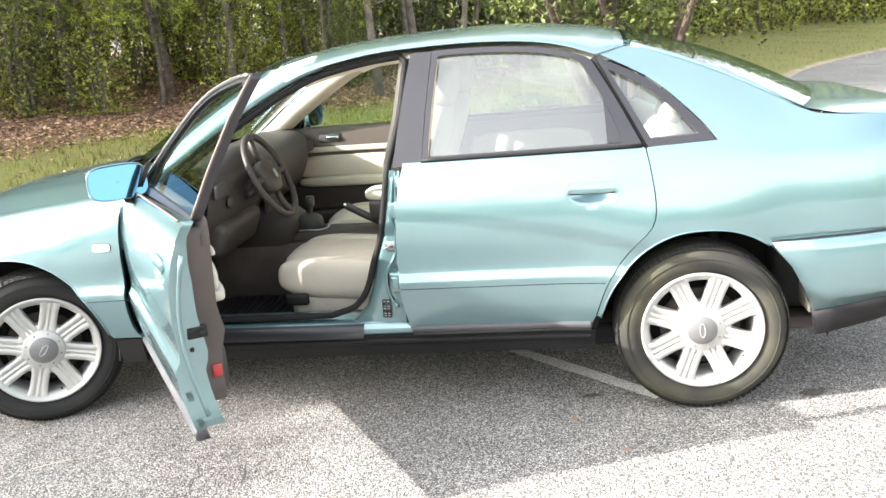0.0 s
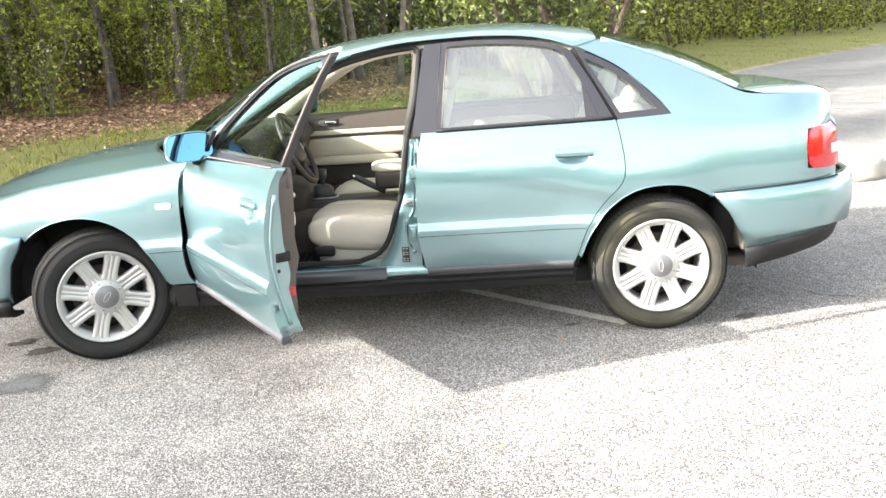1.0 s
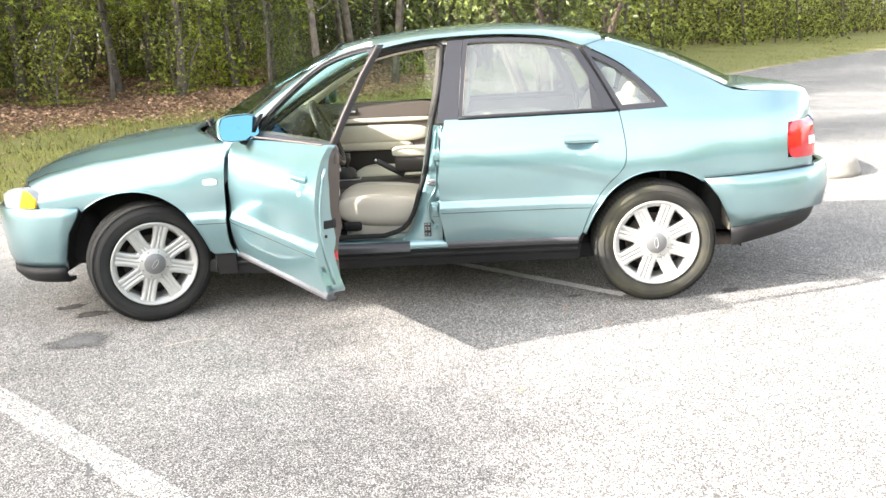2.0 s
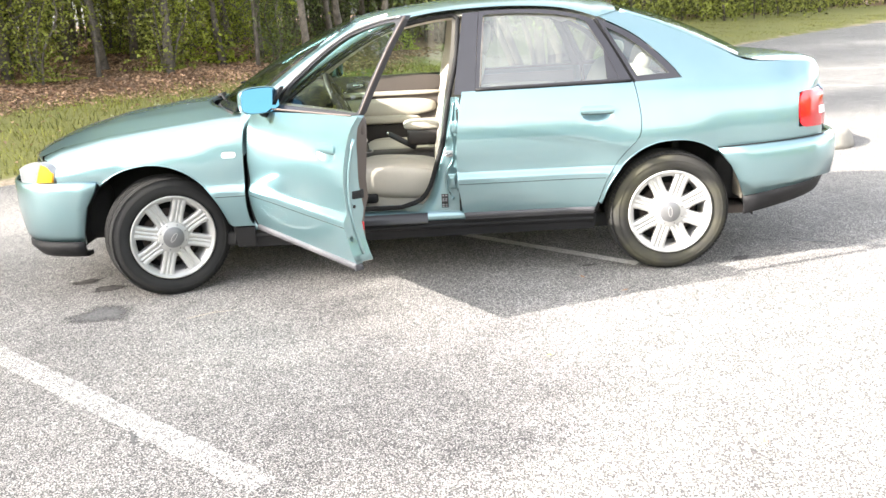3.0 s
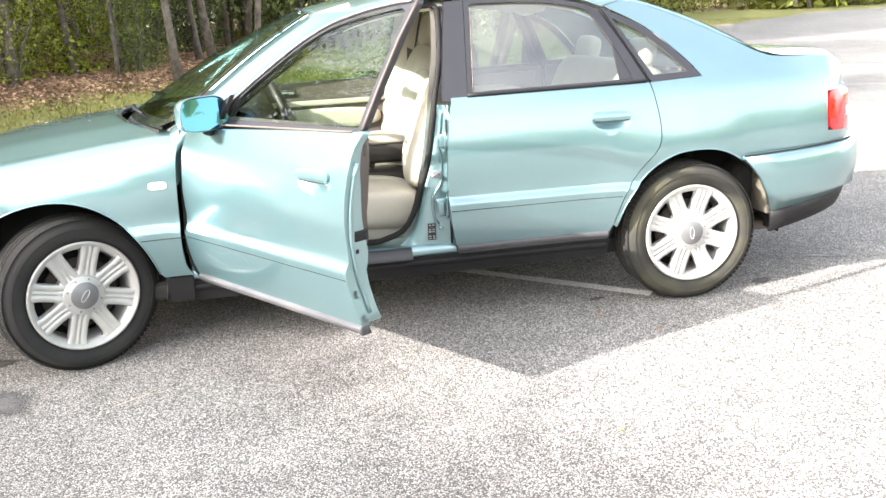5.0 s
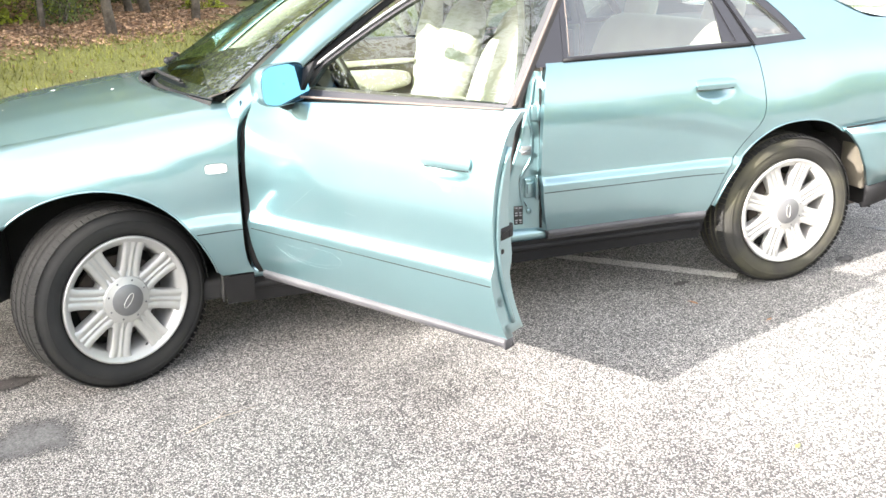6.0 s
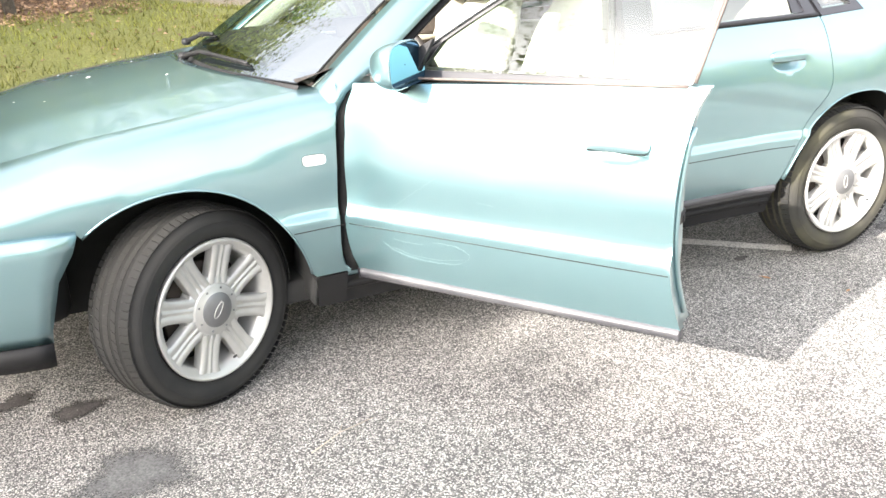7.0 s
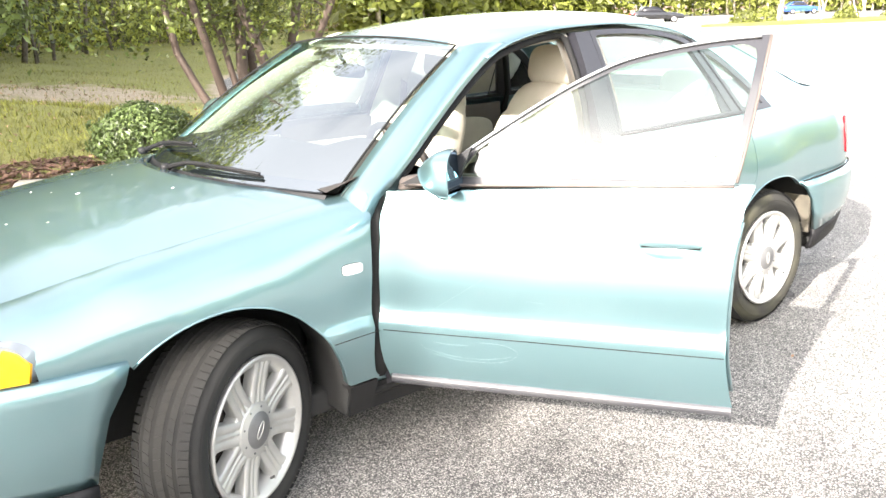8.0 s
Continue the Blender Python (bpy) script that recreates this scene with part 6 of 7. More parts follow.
part("handbrake", tube([(1.28, -0.03, 0.60), (1.20, -0.03, 0.645), (1.12, -0.03, 0.69)], [0.016, 0.018, 0.017], 10), INK, con, "black handbrake lever")
part("handbrake_button", tube([(1.125, -0.03, 0.688), (1.108, -0.03, 0.697)], 0.009, 8), CHROME, con)
part("armrest", pillow((0.30, 0.17, 0.06), (1.36, 0.02, 0.735), e=0.5), CREAM, con, "cream lid of the centre armrest")
part("armrest_box", box((0.28, 0.16, 0.10), (1.37, 0.02, 0.665), 0.02), BROWN, con)
# steering wheel
SW = pose(0.885, -0.365, 0.905, 0, 66, 0)
sw = part("steering_wheel", tube([SW @ Vector((0.185 * math.cos(a), 0.185 * math.sin(a), 0)) for a in np.linspace(0, 2 * math.pi, 49)[:-1]], 0.0145, 10, True), BROWN, car, "dark brown steering wheel")
bm = pillow((0.15, 0.17, 0.06), (0, 0, -0.012), e=0.6, n=12, m=24)
bm.transform(SW)
part("wheel_hub", bm, BROWN, sw)
for a in (-25, 65, 155, 245):
    part("wheel_spoke", tube([SW @ Vector((r * math.cos(radians(a + 25)), r * math.sin(radians(a + 25)), -0.01 + 0.01 * (r > 0.15))) for r in (0.06, 0.12, 0.18)], 0.014, 8), BROWN, sw)
bm = pillow((0.045, 0.030, 0.006), (0, 0, 0.027), e=0.9, n=6, m=16)
bm.transform(SW)
part("wheel_badge", bm, STEEL, sw)
part("steering_column", tube([SW @ Vector((0, 0, -0.03)), SW @ Vector((0, 0, -0.20))], 0.045, 12), BROWN, sw)
for y, a in ((-0.50, -1), (-0.23, 1)):
    part("stalk", tube([SW @ Vector((0, 0.03 * a, -0.07)), SW @ Vector((0.03, 0.16 * a, -0.06))], 0.008, 8), INK, sw)
# floor mat, belts, cloth behind the front seats
mat = part("floor_mat", box((0.60, 0.46, 0.02), (0.87, -0.42, 0.308), 0.006), BLACK, car, "black ribbed rubber mat in the footwell")
for k in range(15):
    part("rib", box((0.016, 0.40, 0.012), (0.62 + 0.036 * k, -0.43, 0.321), 0.004, seg=1), RUBBER, mat)
part("tunnel_carpet", box((0.90, 0.30, 0.30), (0.86, -0.01, 0.40), 0.06), CARPET, car)
for s in (-1, 1):
    part("seat_belt", thicken(loft([[(1.585 - 0.03 * v, s * (0.60 + 0.07 * v), 1.24 - 0.80 * v), (1.625 - 0.03 * v, s * (0.60 + 0.07 * v), 1.24 - 0.80 * v)] for v in np.linspace(0, 1, 8)]), 0.003), TAUPE, car, "dark seat belt on the door post")
    part("belt_anchor", box((0.05, 0.02, 0.07), (1.60, s * 0.60, 1.25), 0.01), BLACK, car)
    part("footwell_side", box((0.10, 0.02, 0.45), (0.46, s * 0.69, 0.55), 0.004), BROWN, car)
    part("sun_visor", box((0.16, 0.36, 0.02), (1.10, s * 0.34, 1.362), 0.008, (0, -14, 0)), HEADLINER, car, "pale folded sun visor")


# ---- planting ----
rng = np.random.default_rng(7)


def kerb(pts, label):
    """A concrete kerb of stones laid along the asphalt's edge, with joints."""
    P = np.array(cr(pts, 0.05))
    d = np.r_[0, np.cumsum(np.hypot(*np.diff(P, axis=0).T))]
    k = tagged(new("kerb"), label, "kerb", kind="structure")
    n = max(1, int(d[-1] / 0.9))
    for i in range(n):
        t = np.linspace(d[-1] * i / n + 0.006, d[-1] * (i + 1) / n - 0.006, 9)
        xy = np.stack([np.interp(t, d, P[:, 0]), np.interp(t, d, P[:, 1])], 1)
        tang = np.gradient(xy, axis=0)
        tang /= np.linalg.norm(tang, axis=1, keepdims=True)
        nrm = np.stack([-tang[:, 1], tang[:, 0]], 1)
        rows = []
        for p, q in zip(xy, nrm):
            rows.append([(p[0] + q[0] * a, p[1] + q[1] * a, z) for a, z in ((-0.01, 0.0), (0.0, 0.04), (0.03, 0.12), (0.055, 0.148), (0.09, 0.158), (0.27, 0.158), (0.29, 0.14), (0.29, 0.0))])
        part("kerb_stone", loft(rows, closed=True, caps=True), CONCRETE, k)


kerb([(0.6, 5.0), (2.6, 4.0), (4.3, 3.0), (4.75, 2.64), (5.02, 2.53), (5.26, 2.66), (5.40, 3.05), (5.38, 4.0), (4.98, 5.8), (4.9, 7.6)], "pale concrete kerb round the end of the planting bed")


def limb(a, b, r0, r1, bends=3, wob=0.12):
    a, b = np.array(a, float), np.array(b, float)
    n = bends + 2
    L = np.linalg.norm(b - a)
    pts = [a + (b - a) * t + (rng.normal(size=3) * wob * L * math.sin(math.pi * t) * 0.5 if 0 < t < 1 else 0) for t in np.linspace(0, 1, n)]
    pts = cr(pts, L / 10)
    return pts, [r0 + (r1 - r0) * i / (len(pts) - 1) for i in range(len(pts))]


def leaf_cloud(tips, count, spread, size):
    """Leaves gathered in clumps round the ends of twigs."""
    tips = np.array(tips)
    pick = rng.integers(0, len(tips), count)
    c = tips[pick] + rng.normal(size=(count, 3)) * spread * np.array([1, 1, 0.7])
    n = rng.normal(size=(count, 3)) + np.array([0, 0, 0.6])
    return c, n, rng.uniform(size[0], size[1], count)


def make_tree(height, crown0, radius, trunk_r, leaves, size, bark, leaf, label, lean=0.05, tips_n=40, spread=0.35, forks=0):
    """A tree: tapered trunk, limbs with twigs, and a crown of leaf clumps with gaps."""
    t = tagged(new("tree"), label, "tree", "trees of the wood")
    top = np.array([rng.normal() * lean * height, rng.normal() * lean * height, height])
    pts, rs = limb((0, 0, -0.15), top, trunk_r, trunk_r * 0.22, 4, 0.06)
    bms = [tube(pts, [r * (1 + 0.5 * math.exp(-i * 0.9)) for i, r in enumerate(rs)], 9)]
    P = np.array(pts)
    tips = []
    for k in range(tips_n):
        z = rng.uniform(crown0, height * 0.97)
        base = np.array([np.interp(z, P[:, 2], P[:, i]) for i in range(3)])
        f = (z - crown0) / max(height - crown0, 0.1)
        reach = radius * (0.45 + 0.75 * math.sin(math.pi * min(1, 0.15 + 0.8 * f))) * rng.uniform(0.55, 1.1)
        a = rng.uniform(0, 2 * math.pi)
        end = base + np.array([math.cos(a) * reach, math.sin(a) * reach, rng.uniform(-0.05, 0.5) * reach])
        lp, lr = limb(base, end, trunk_r * (0.34 - 0.18 * f), 0.006, 2, 0.18)
        bms.append(tube(lp, lr, 5))
        q = np.array(lp)
        for m in (0.45, 0.7, 0.85, 1.0):
            tips.append(q[int(m * (len(q) - 1))])
            if m > 0.5:
                tips.append(q[int(m * (len(q) - 1))] + rng.normal(size=3) * reach * 0.2)
    part("trunk", join(*bms), bark, t)
    c, n, s = leaf_cloud(tips, leaves, spread, size)
    c[:, 2] = np.maximum(c[:, 2], 0.15)
    quads("crown", c, n, s, leaf, t)
    return t


def make_sapling(height, leaves, leaf, label, stems=3, spread=0.22, size=(0.022, 0.05), bark=None, wide=0.5):
    t = tagged(new("sapling"), label, "sapling", "undergrowth at the wood's edge")
    bms, tips = [], []
    for k in range(stems):
        a = rng.uniform(0, 2 * math.pi)
        top = np.array([math.cos(a) * wide * rng.uniform(0.2, 1), math.sin(a) * wide * rng.uniform(0.2, 1), height * rng.uniform(0.7, 1)])
        lp, lr = limb((rng.normal() * 0.06, rng.normal() * 0.06, -0.1), top, 0.022, 0.006, 3, 0.12)
        bms.append(tube(lp, lr, 6))
        q = np.array(lp)
        for m in np.linspace(0.15, 1, 9):
            b = q[int(m * (len(q) - 1))]
            e = b + rng.normal(size=3) * np.array([0.35, 0.35, 0.18]) * wide
            bms.append(tube([b, (b + e) / 2 + np.array([0, 0, 0.03]), e], [0.008, 0.006, 0.003], 4))
            tips += [b, e, (b + e) / 2]
    part("stem", join(*bms), bark or BARK, t)
    c, n, s = leaf_cloud(tips, leaves, spread, size)
    c[:, 2] = np.maximum(c[:, 2], 0.05)
    quads("foliage", c, n, s, leaf, t)
    return t


def make_pine(height, crown0, radius, needle, label, boughs=46):
    """A young pine: thin trunk, drooping boughs and tufts of long needles."""
    t = tagged(new("young_pine"), label, "pine", "young pines at the wood's edge")
    pts, rs = limb((0, 0, -0.15), (rng.normal() * 0.15, rng.normal() * 0.15, height), 0.045, 0.012, 4, 0.05)
    bms, P, tufts = [tube(pts, rs, 8)], np.array(pts), []
    for k in range(boughs):
        z = rng.uniform(crown0, height * 0.98)
        base = np.array([np.interp(z, P[:, 2], P[:, i]) for i in range(3)])
        reach = radius * (1.15 - 0.8 * (z - crown0) / (height - crown0)) * rng.uniform(0.5, 1.05)
        a = rng.uniform(0, 2 * math.pi)
        lp, lr = limb(base, base + np.array([math.cos(a), math.sin(a), rng.uniform(-0.25, 0.25)]) * reach, 0.013, 0.004, 2, 0.15)
        bms.append(tube(lp, lr, 4))
        q, out = np.array(lp), np.array([math.cos(a), math.sin(a), 0.25])
        for m in (0.35, 0.5, 0.65, 0.8, 0.9, 1.0):
            b = q[int(m * (len(q) - 1))]
            tufts.append((b, out))
            if m > 0.4:
                e = b + (rng.normal(size=3) * 0.22 + out * 0.12) * min(1, reach)
                bms.append(tube([b, e], [0.004, 0.002], 3))
                tufts.append((e, out))
    part("trunk", join(*bms), BARK, t)
    V = []
    for b, out in tufts:
        d = rng.normal(size=(22, 3)) * 0.75 + out
        d /= np.linalg.norm(d, axis=1, keepdims=True)
        across = np.cross(d, rng.normal(size=(22, 3)))
        across *= 0.0055 / (np.linalg.norm(across, axis=1, keepdims=True) + 1e-9)
        tip = b + d * rng.uniform(0.09, 0.17, (22, 1)) - np.array([0, 0, 0.02])
        V.append(np.stack([b - across, b + across, tip], 1).reshape(-1, 3))
    V = np.concatenate(V)
    me = bpy.data.meshes.new("needles")
    me.from_pydata(V.tolist(), [], np.arange(len(V)).reshape(-1, 3).tolist())
    me.materials.append(needle)
    new("needles", me).parent = t
    return t


height_at = lambda x, y: float(bank(np.array([x]), np.array([y]))[0])
SUNW = np.array([math.cos(SUN_AZ), math.sin(SUN_AZ)])


def shades_car(x, y):
    """Whether something tall at (x, y) would stand between the sun and the car."""
    along, across = x * SUNW[0] + y * SUNW[1], -x * SUNW[1] + y * SUNW[0]
    return (along > 2.0 and -1.6 < across < 4.6) or (along > 9.0 and -1.6 < across < 10.5)


def plant(proto, x, y, turn, scale, sink=0.0):
    return copy_thing(proto, pose(x, y, height_at(x, y) - sink, rng.normal() * 2, rng.normal() * 2, turn) @ Matrix.Scale(scale, 4))


def hide_proto(ob):
    for o in [*ob.children_recursive, ob]:
        bpy.data.objects.remove(o)


OAKS = [make_tree(9.5, 1.8, 2.0, 0.062, 3000, (0.05, 0.10), BARK, LEAF, "slender grey-barked tree with olive-green leaves at the wood's edge", tips_n=34),
        make_tree(11, 2.6, 2.2, 0.075, 3000, (0.05, 0.10), BARK, LEAF_DARK, "tall rough-barked pine with dark foliage in the wood", tips_n=36),
        make_tree(8.0, 1.2, 1.8, 0.05, 3000, (0.045, 0.09), BARK, LEAF_LIGHT, "thin tree with fresh green leaves in the wood", tips_n=34, lean=0.10),
        make_tree(7.0, 3.0, 1.4, 0.04, 900, (0.05, 0.09), PALE_BARK, LEAF, "thin pale trunk leaning among the trees", tips_n=18, lean=0.14)]
SAPS = [make_sapling(2.0, 2600, LEAF, "bushy olive-green sapling on the leaf litter", 4),
        make_sapling(1.6, 2400, LEAF_LIGHT, "bright green sapling on the leaf litter", 4, wide=0.6),
        make_sapling(2.6, 3000, LEAF_DARK, "dark evergreen sapling at the wood's edge", 4, wide=0.7),
        make_sapling(0.7, 450, LEAF_LIGHT, "low green seedling on the leaf litter", 5, 0.12, (0.04, 0.07), wide=0.35)]


def wood_front(x):
    """How far behind the asphalt's edge the wood begins."""
    return float(np.interp(x, [-40, -8, -2, 1.5, 4, 8, 14, 30, 60], [4.5, 4.5, 4.6, 5.0, 8.5, 10.5, 11.0, 11.0, 14]))


placed = []


def scatter(protos, weights, count, x0, x1, depth0, depth1, gap, s0, s1):
    """Plant copies beyond the wood's edge, keeping a gap between them and the sun's path to the car free."""
    made, tries = 0, 0
    while made < count and tries < count * 40:
        tries += 1
        x = rng.uniform(x0, x1)
        w = wood_front(x) + rng.uniform(depth0, depth1)
        # walk out from the edge along y until that far from it
        ys = np.linspace(-60, 90, 300)
        d = edge_dist(np.full(300, x), ys)
        ok = np.where(d > w)[0]
        if not len(ok):
            continue
        y = ys[ok[0]] + rng.uniform(-0.2, 0.2)
        if shades_car(x, y) or any((x - a) ** 2 + (y - b) ** 2 < gap * gap for a, b in placed):
            continue
        placed.append((x, y))
        plant(protos[rng.choice(len(protos), p=weights)], x, y, rng.uniform(0, 360), rng.uniform(s0, s1))
        made += 1


# the trees that stand out by the bank
for x, y, k, sc in ((-2.75, 9.0, 1, 0.8), (-4.0, 9.6, 1, 0.9), (-0.55, 9.4, 0, 0.9), (-6.0, 9.0, 0, 1.0), (-8.2, 8.6, 1, 0.9), (0.6, 10.4, 2, 1.0), (-1.6, 10.8, 2, 0.9), (-3.3, 11.4, 0, 0.9), (-4.9, 10.4, 0, 0.9), (-2.1, 10.0, 0, 0.8), (-6.9, 10.2, 1, 0.9), (-0.1, 10.9, 1, 0.8)):
    plant(OAKS[k], x, y, rng.uniform(0, 360), sc)
    placed.append((x, y))
scatter(OAKS, [0.3, 0.2, 0.27, 0.23], 90, -16, 12, 0.3, 10, 0.7, 0.7, 1.1)
scatter(OAKS, [0.35, 0.25, 0.3, 0.1], 44, 8, 60, 0.3, 8, 1.5, 1.1, 1.6)
scatter(OAKS, [0.35, 0.25, 0.3, 0.1], 16, -50, -16, 0.3, 8, 1.6, 0.8, 1.2)
scatter(OAKS, [0.35, 0.3, 0.35, 0.0], 14, -26, -12, 0.0, 9, 0.9, 1.1, 1.5)
placed.clear()
scatter(SAPS, [0.26, 0.30, 0.18, 0.26], 74, -13, 4, 0.0, 5.0, 0.4, 0.6, 1.1)
scatter(SAPS, [0.34, 0.24, 0.34, 0.08], 60, 4, 24, -0.8, 3.0, 0.6, 0.8, 1.5)
PINES = [make_pine(4.6, 1.25, 1.15, NEEDLES, "young pine with sunlit yellow-green needles at the wood's edge"),
         make_pine(3.6, 0.7, 1.0, LEAF_DARK, "young pine with dark green needles at the wood's edge")]
for x, y, k, sc in ((-5.7, 8.3, 1, 1.1), (-6.6, 8.0, 1, 1.0), (-4.7, 8.5, 0, 1.0), (-3.85, 8.9, 0, 0.95), (-2.9, 9.5, 0, 1.0), (-1.5, 9.9, 0, 0.9), (-5.2, 9.4, 0, 1.1), (-7.8, 8.6, 0, 1.1)):
    plant(PINES[k], x, y, rng.uniform(0, 360), sc)
for p in OAKS + SAPS + PINES:
    hide_proto(p)


def far_woods():
    """The wood's depth behind the first trees: stems and leaves past counting."""
    xs, c, n, s, right = [], [], [], [], []
    for k in range(1000):
        x = rng.uniform(-30, 34) if k < 820 else rng.uniform(30, 62)
        y = float(np.interp(x, [-30, -12, 2, 8, 20, 34, 62], [6, 14, 15.5, 27, 42, 60, 80])) + rng.uniform(0, 9 if k % 3 else 16)
        if shades_car(x, y):
            continue
        z = height_at(x, y)
        r = rng.uniform(0.025, 0.085)
        h = rng.uniform(4, 9.5)
        if x < 5 or k % 4 == 0:
            xs.append(tube([(x, y, z - 0.2), (x + rng.normal() * 0.2, y + rng.normal() * 0.2, z + h / 2), (x + rng.normal() * 0.5, y + rng.normal() * 0.4, z + h)], [r, r * 0.8, r * 0.5], 5))
        m = 210
        low = 0.2 if x > 4 else 0.75
        q = rng.uniform(0, 1, 8) ** 1.3 * (h - low - 0.2) + low
        heart = np.stack([x + rng.normal(size=8) * 0.8, y + rng.normal(size=8) * 0.8, z + q], 1)[rng.integers(0, 8, m)]
        c.append(heart + rng.normal(size=(m, 3)) * np.array([0.34, 0.34, 0.24]))
        n.append(rng.normal(size=(m, 3)) + np.array([0, -0.5, 0.4]))
        s.append(rng.uniform(0.06, 0.15, m))
        right.append(np.full(m, x > 5))
    tagged(part("far_stems", join(*xs), BARK), "crowded thin stems deep in the wood", "wood", kind="stuff")
    C, A, S, R = np.concatenate(c), np.concatenate(n), np.concatenate(s), np.concatenate(right)
    tagged(quads("far_leaves", C[~R], A[~R], S[~R], LEAF_DARK), "dense dark foliage deep in the wood", "foliage", kind="stuff")
    tagged(quads("far_hedge_leaves", C[R], A[R], S[R], LEAF), "dense olive foliage of the wood beyond the grass strip", "foliage", kind="stuff")


far_woods()


def unseen_canopy():
    """Leaves added out of view high over the wood, to darken what the bonnet mirrors."""
    m = 15000
    x = rng.uniform(-26, 30, m)
    y = np.interp(x, [-26, -12, 2, 8, 20, 30], [8, 14, 15, 24, 36, 48]) + rng.uniform(0, 8, m)
    keep = ~np.array([shades_car(a, b) for a, b in zip(x, y)])
    x, y = x[keep], y[keep]
    z = 4.5 + 9.5 * rng.uniform(0, 1, len(x)) + 0.8 * np.sin(x * 0.9) * np.cos(y * 0.7)
    tagged(quads("canopy", np.stack([x, y, z], 1), rng.normal(size=(len(x), 3)), rng.uniform(0.25, 0.5, len(x)), LEAF_DARK), "dark leaves added out of view high over the wood", "foliage", kind="stuff")


unseen_canopy()


def tree_line():
    """Yellow-green woods across the far side of the car park."""
    c, n, s, st = [], [], [], []
    for k in range(230):
        t = rng.uniform(0, 1)
        x, y = 75 + 75 * t + rng.normal() * 3, 92 - 62 * t + rng.normal() * 3
        if k % 3 == 0:
            x, y = 40 + 40 * t + rng.normal() * 2, 58 + 34 * t + rng.normal() * 2
        h = rng.uniform(5, 10)
        st.append(tube([(x, y, 0), (x + rng.normal() * 0.4, y, h * 0.5), (x + rng.normal() * 0.8, y, h)], [0.18, 0.13, 0.06], 5))
        m = 190
        a = rng.normal(size=(m, 3)) * np.array([1.5, 1.5, 0.28 * h])
        c.append(np.array([x, y, h * 0.55]) + a)
        n.append(rng.normal(size=(m, 3)))
        s.append(rng.uniform(0.4, 0.9, m))
    C = np.concatenate(c)
    C[:, 2] = np.maximum(C[:, 2], 0.4)
    tagged(part("tree_line_stems", join(*st), PALE_BARK), "pale trunks of the far tree line", "wood", kind="stuff")
    tagged(quads("tree_line_leaves", C, np.concatenate(n), np.concatenate(s), FAR_LEAF), "sunlit yellow-green foliage across the car park", "foliage", kind="stuff")


tree_line()


def far_side():
    """Trees round the open side of the car park."""
    c, n, s, st = [], [], [], []
    for k in range(210):
        a = radians(rng.uniform(150, 345))
        r = 46 + rng.normal() * 3
        x, y = math.cos(a) * r, math.sin(a) * r - 4
        h = rng.uniform(6, 10)
        st.append(tube([(x, y, 0), (x + rng.normal() * 0.4, y, h * 0.5), (x + rng.normal() * 0.8, y, h)], [0.18, 0.13, 0.06], 5))
        m = 150
        c.append(np.array([x, y, h * 0.5]) + rng.normal(size=(m, 3)) * np.array([1.6, 1.6, 0.26 * h]))
        n.append(rng.normal(size=(m, 3)))
        s.append(rng.uniform(0.45, 1.0, m))
    C = np.concatenate(c)
    C[:, 2] = np.maximum(C[:, 2], 0.4)
    tagged(part("far_side_stems", join(*st), BARK), "grey trunks across the open side of the car park", "wood", kind="stuff")
    tagged(quads("far_side_leaves", C, np.concatenate(n), np.concatenate(s), LEAF), "green foliage across the open side of the car park", "foliage", kind="stuff")


far_side()


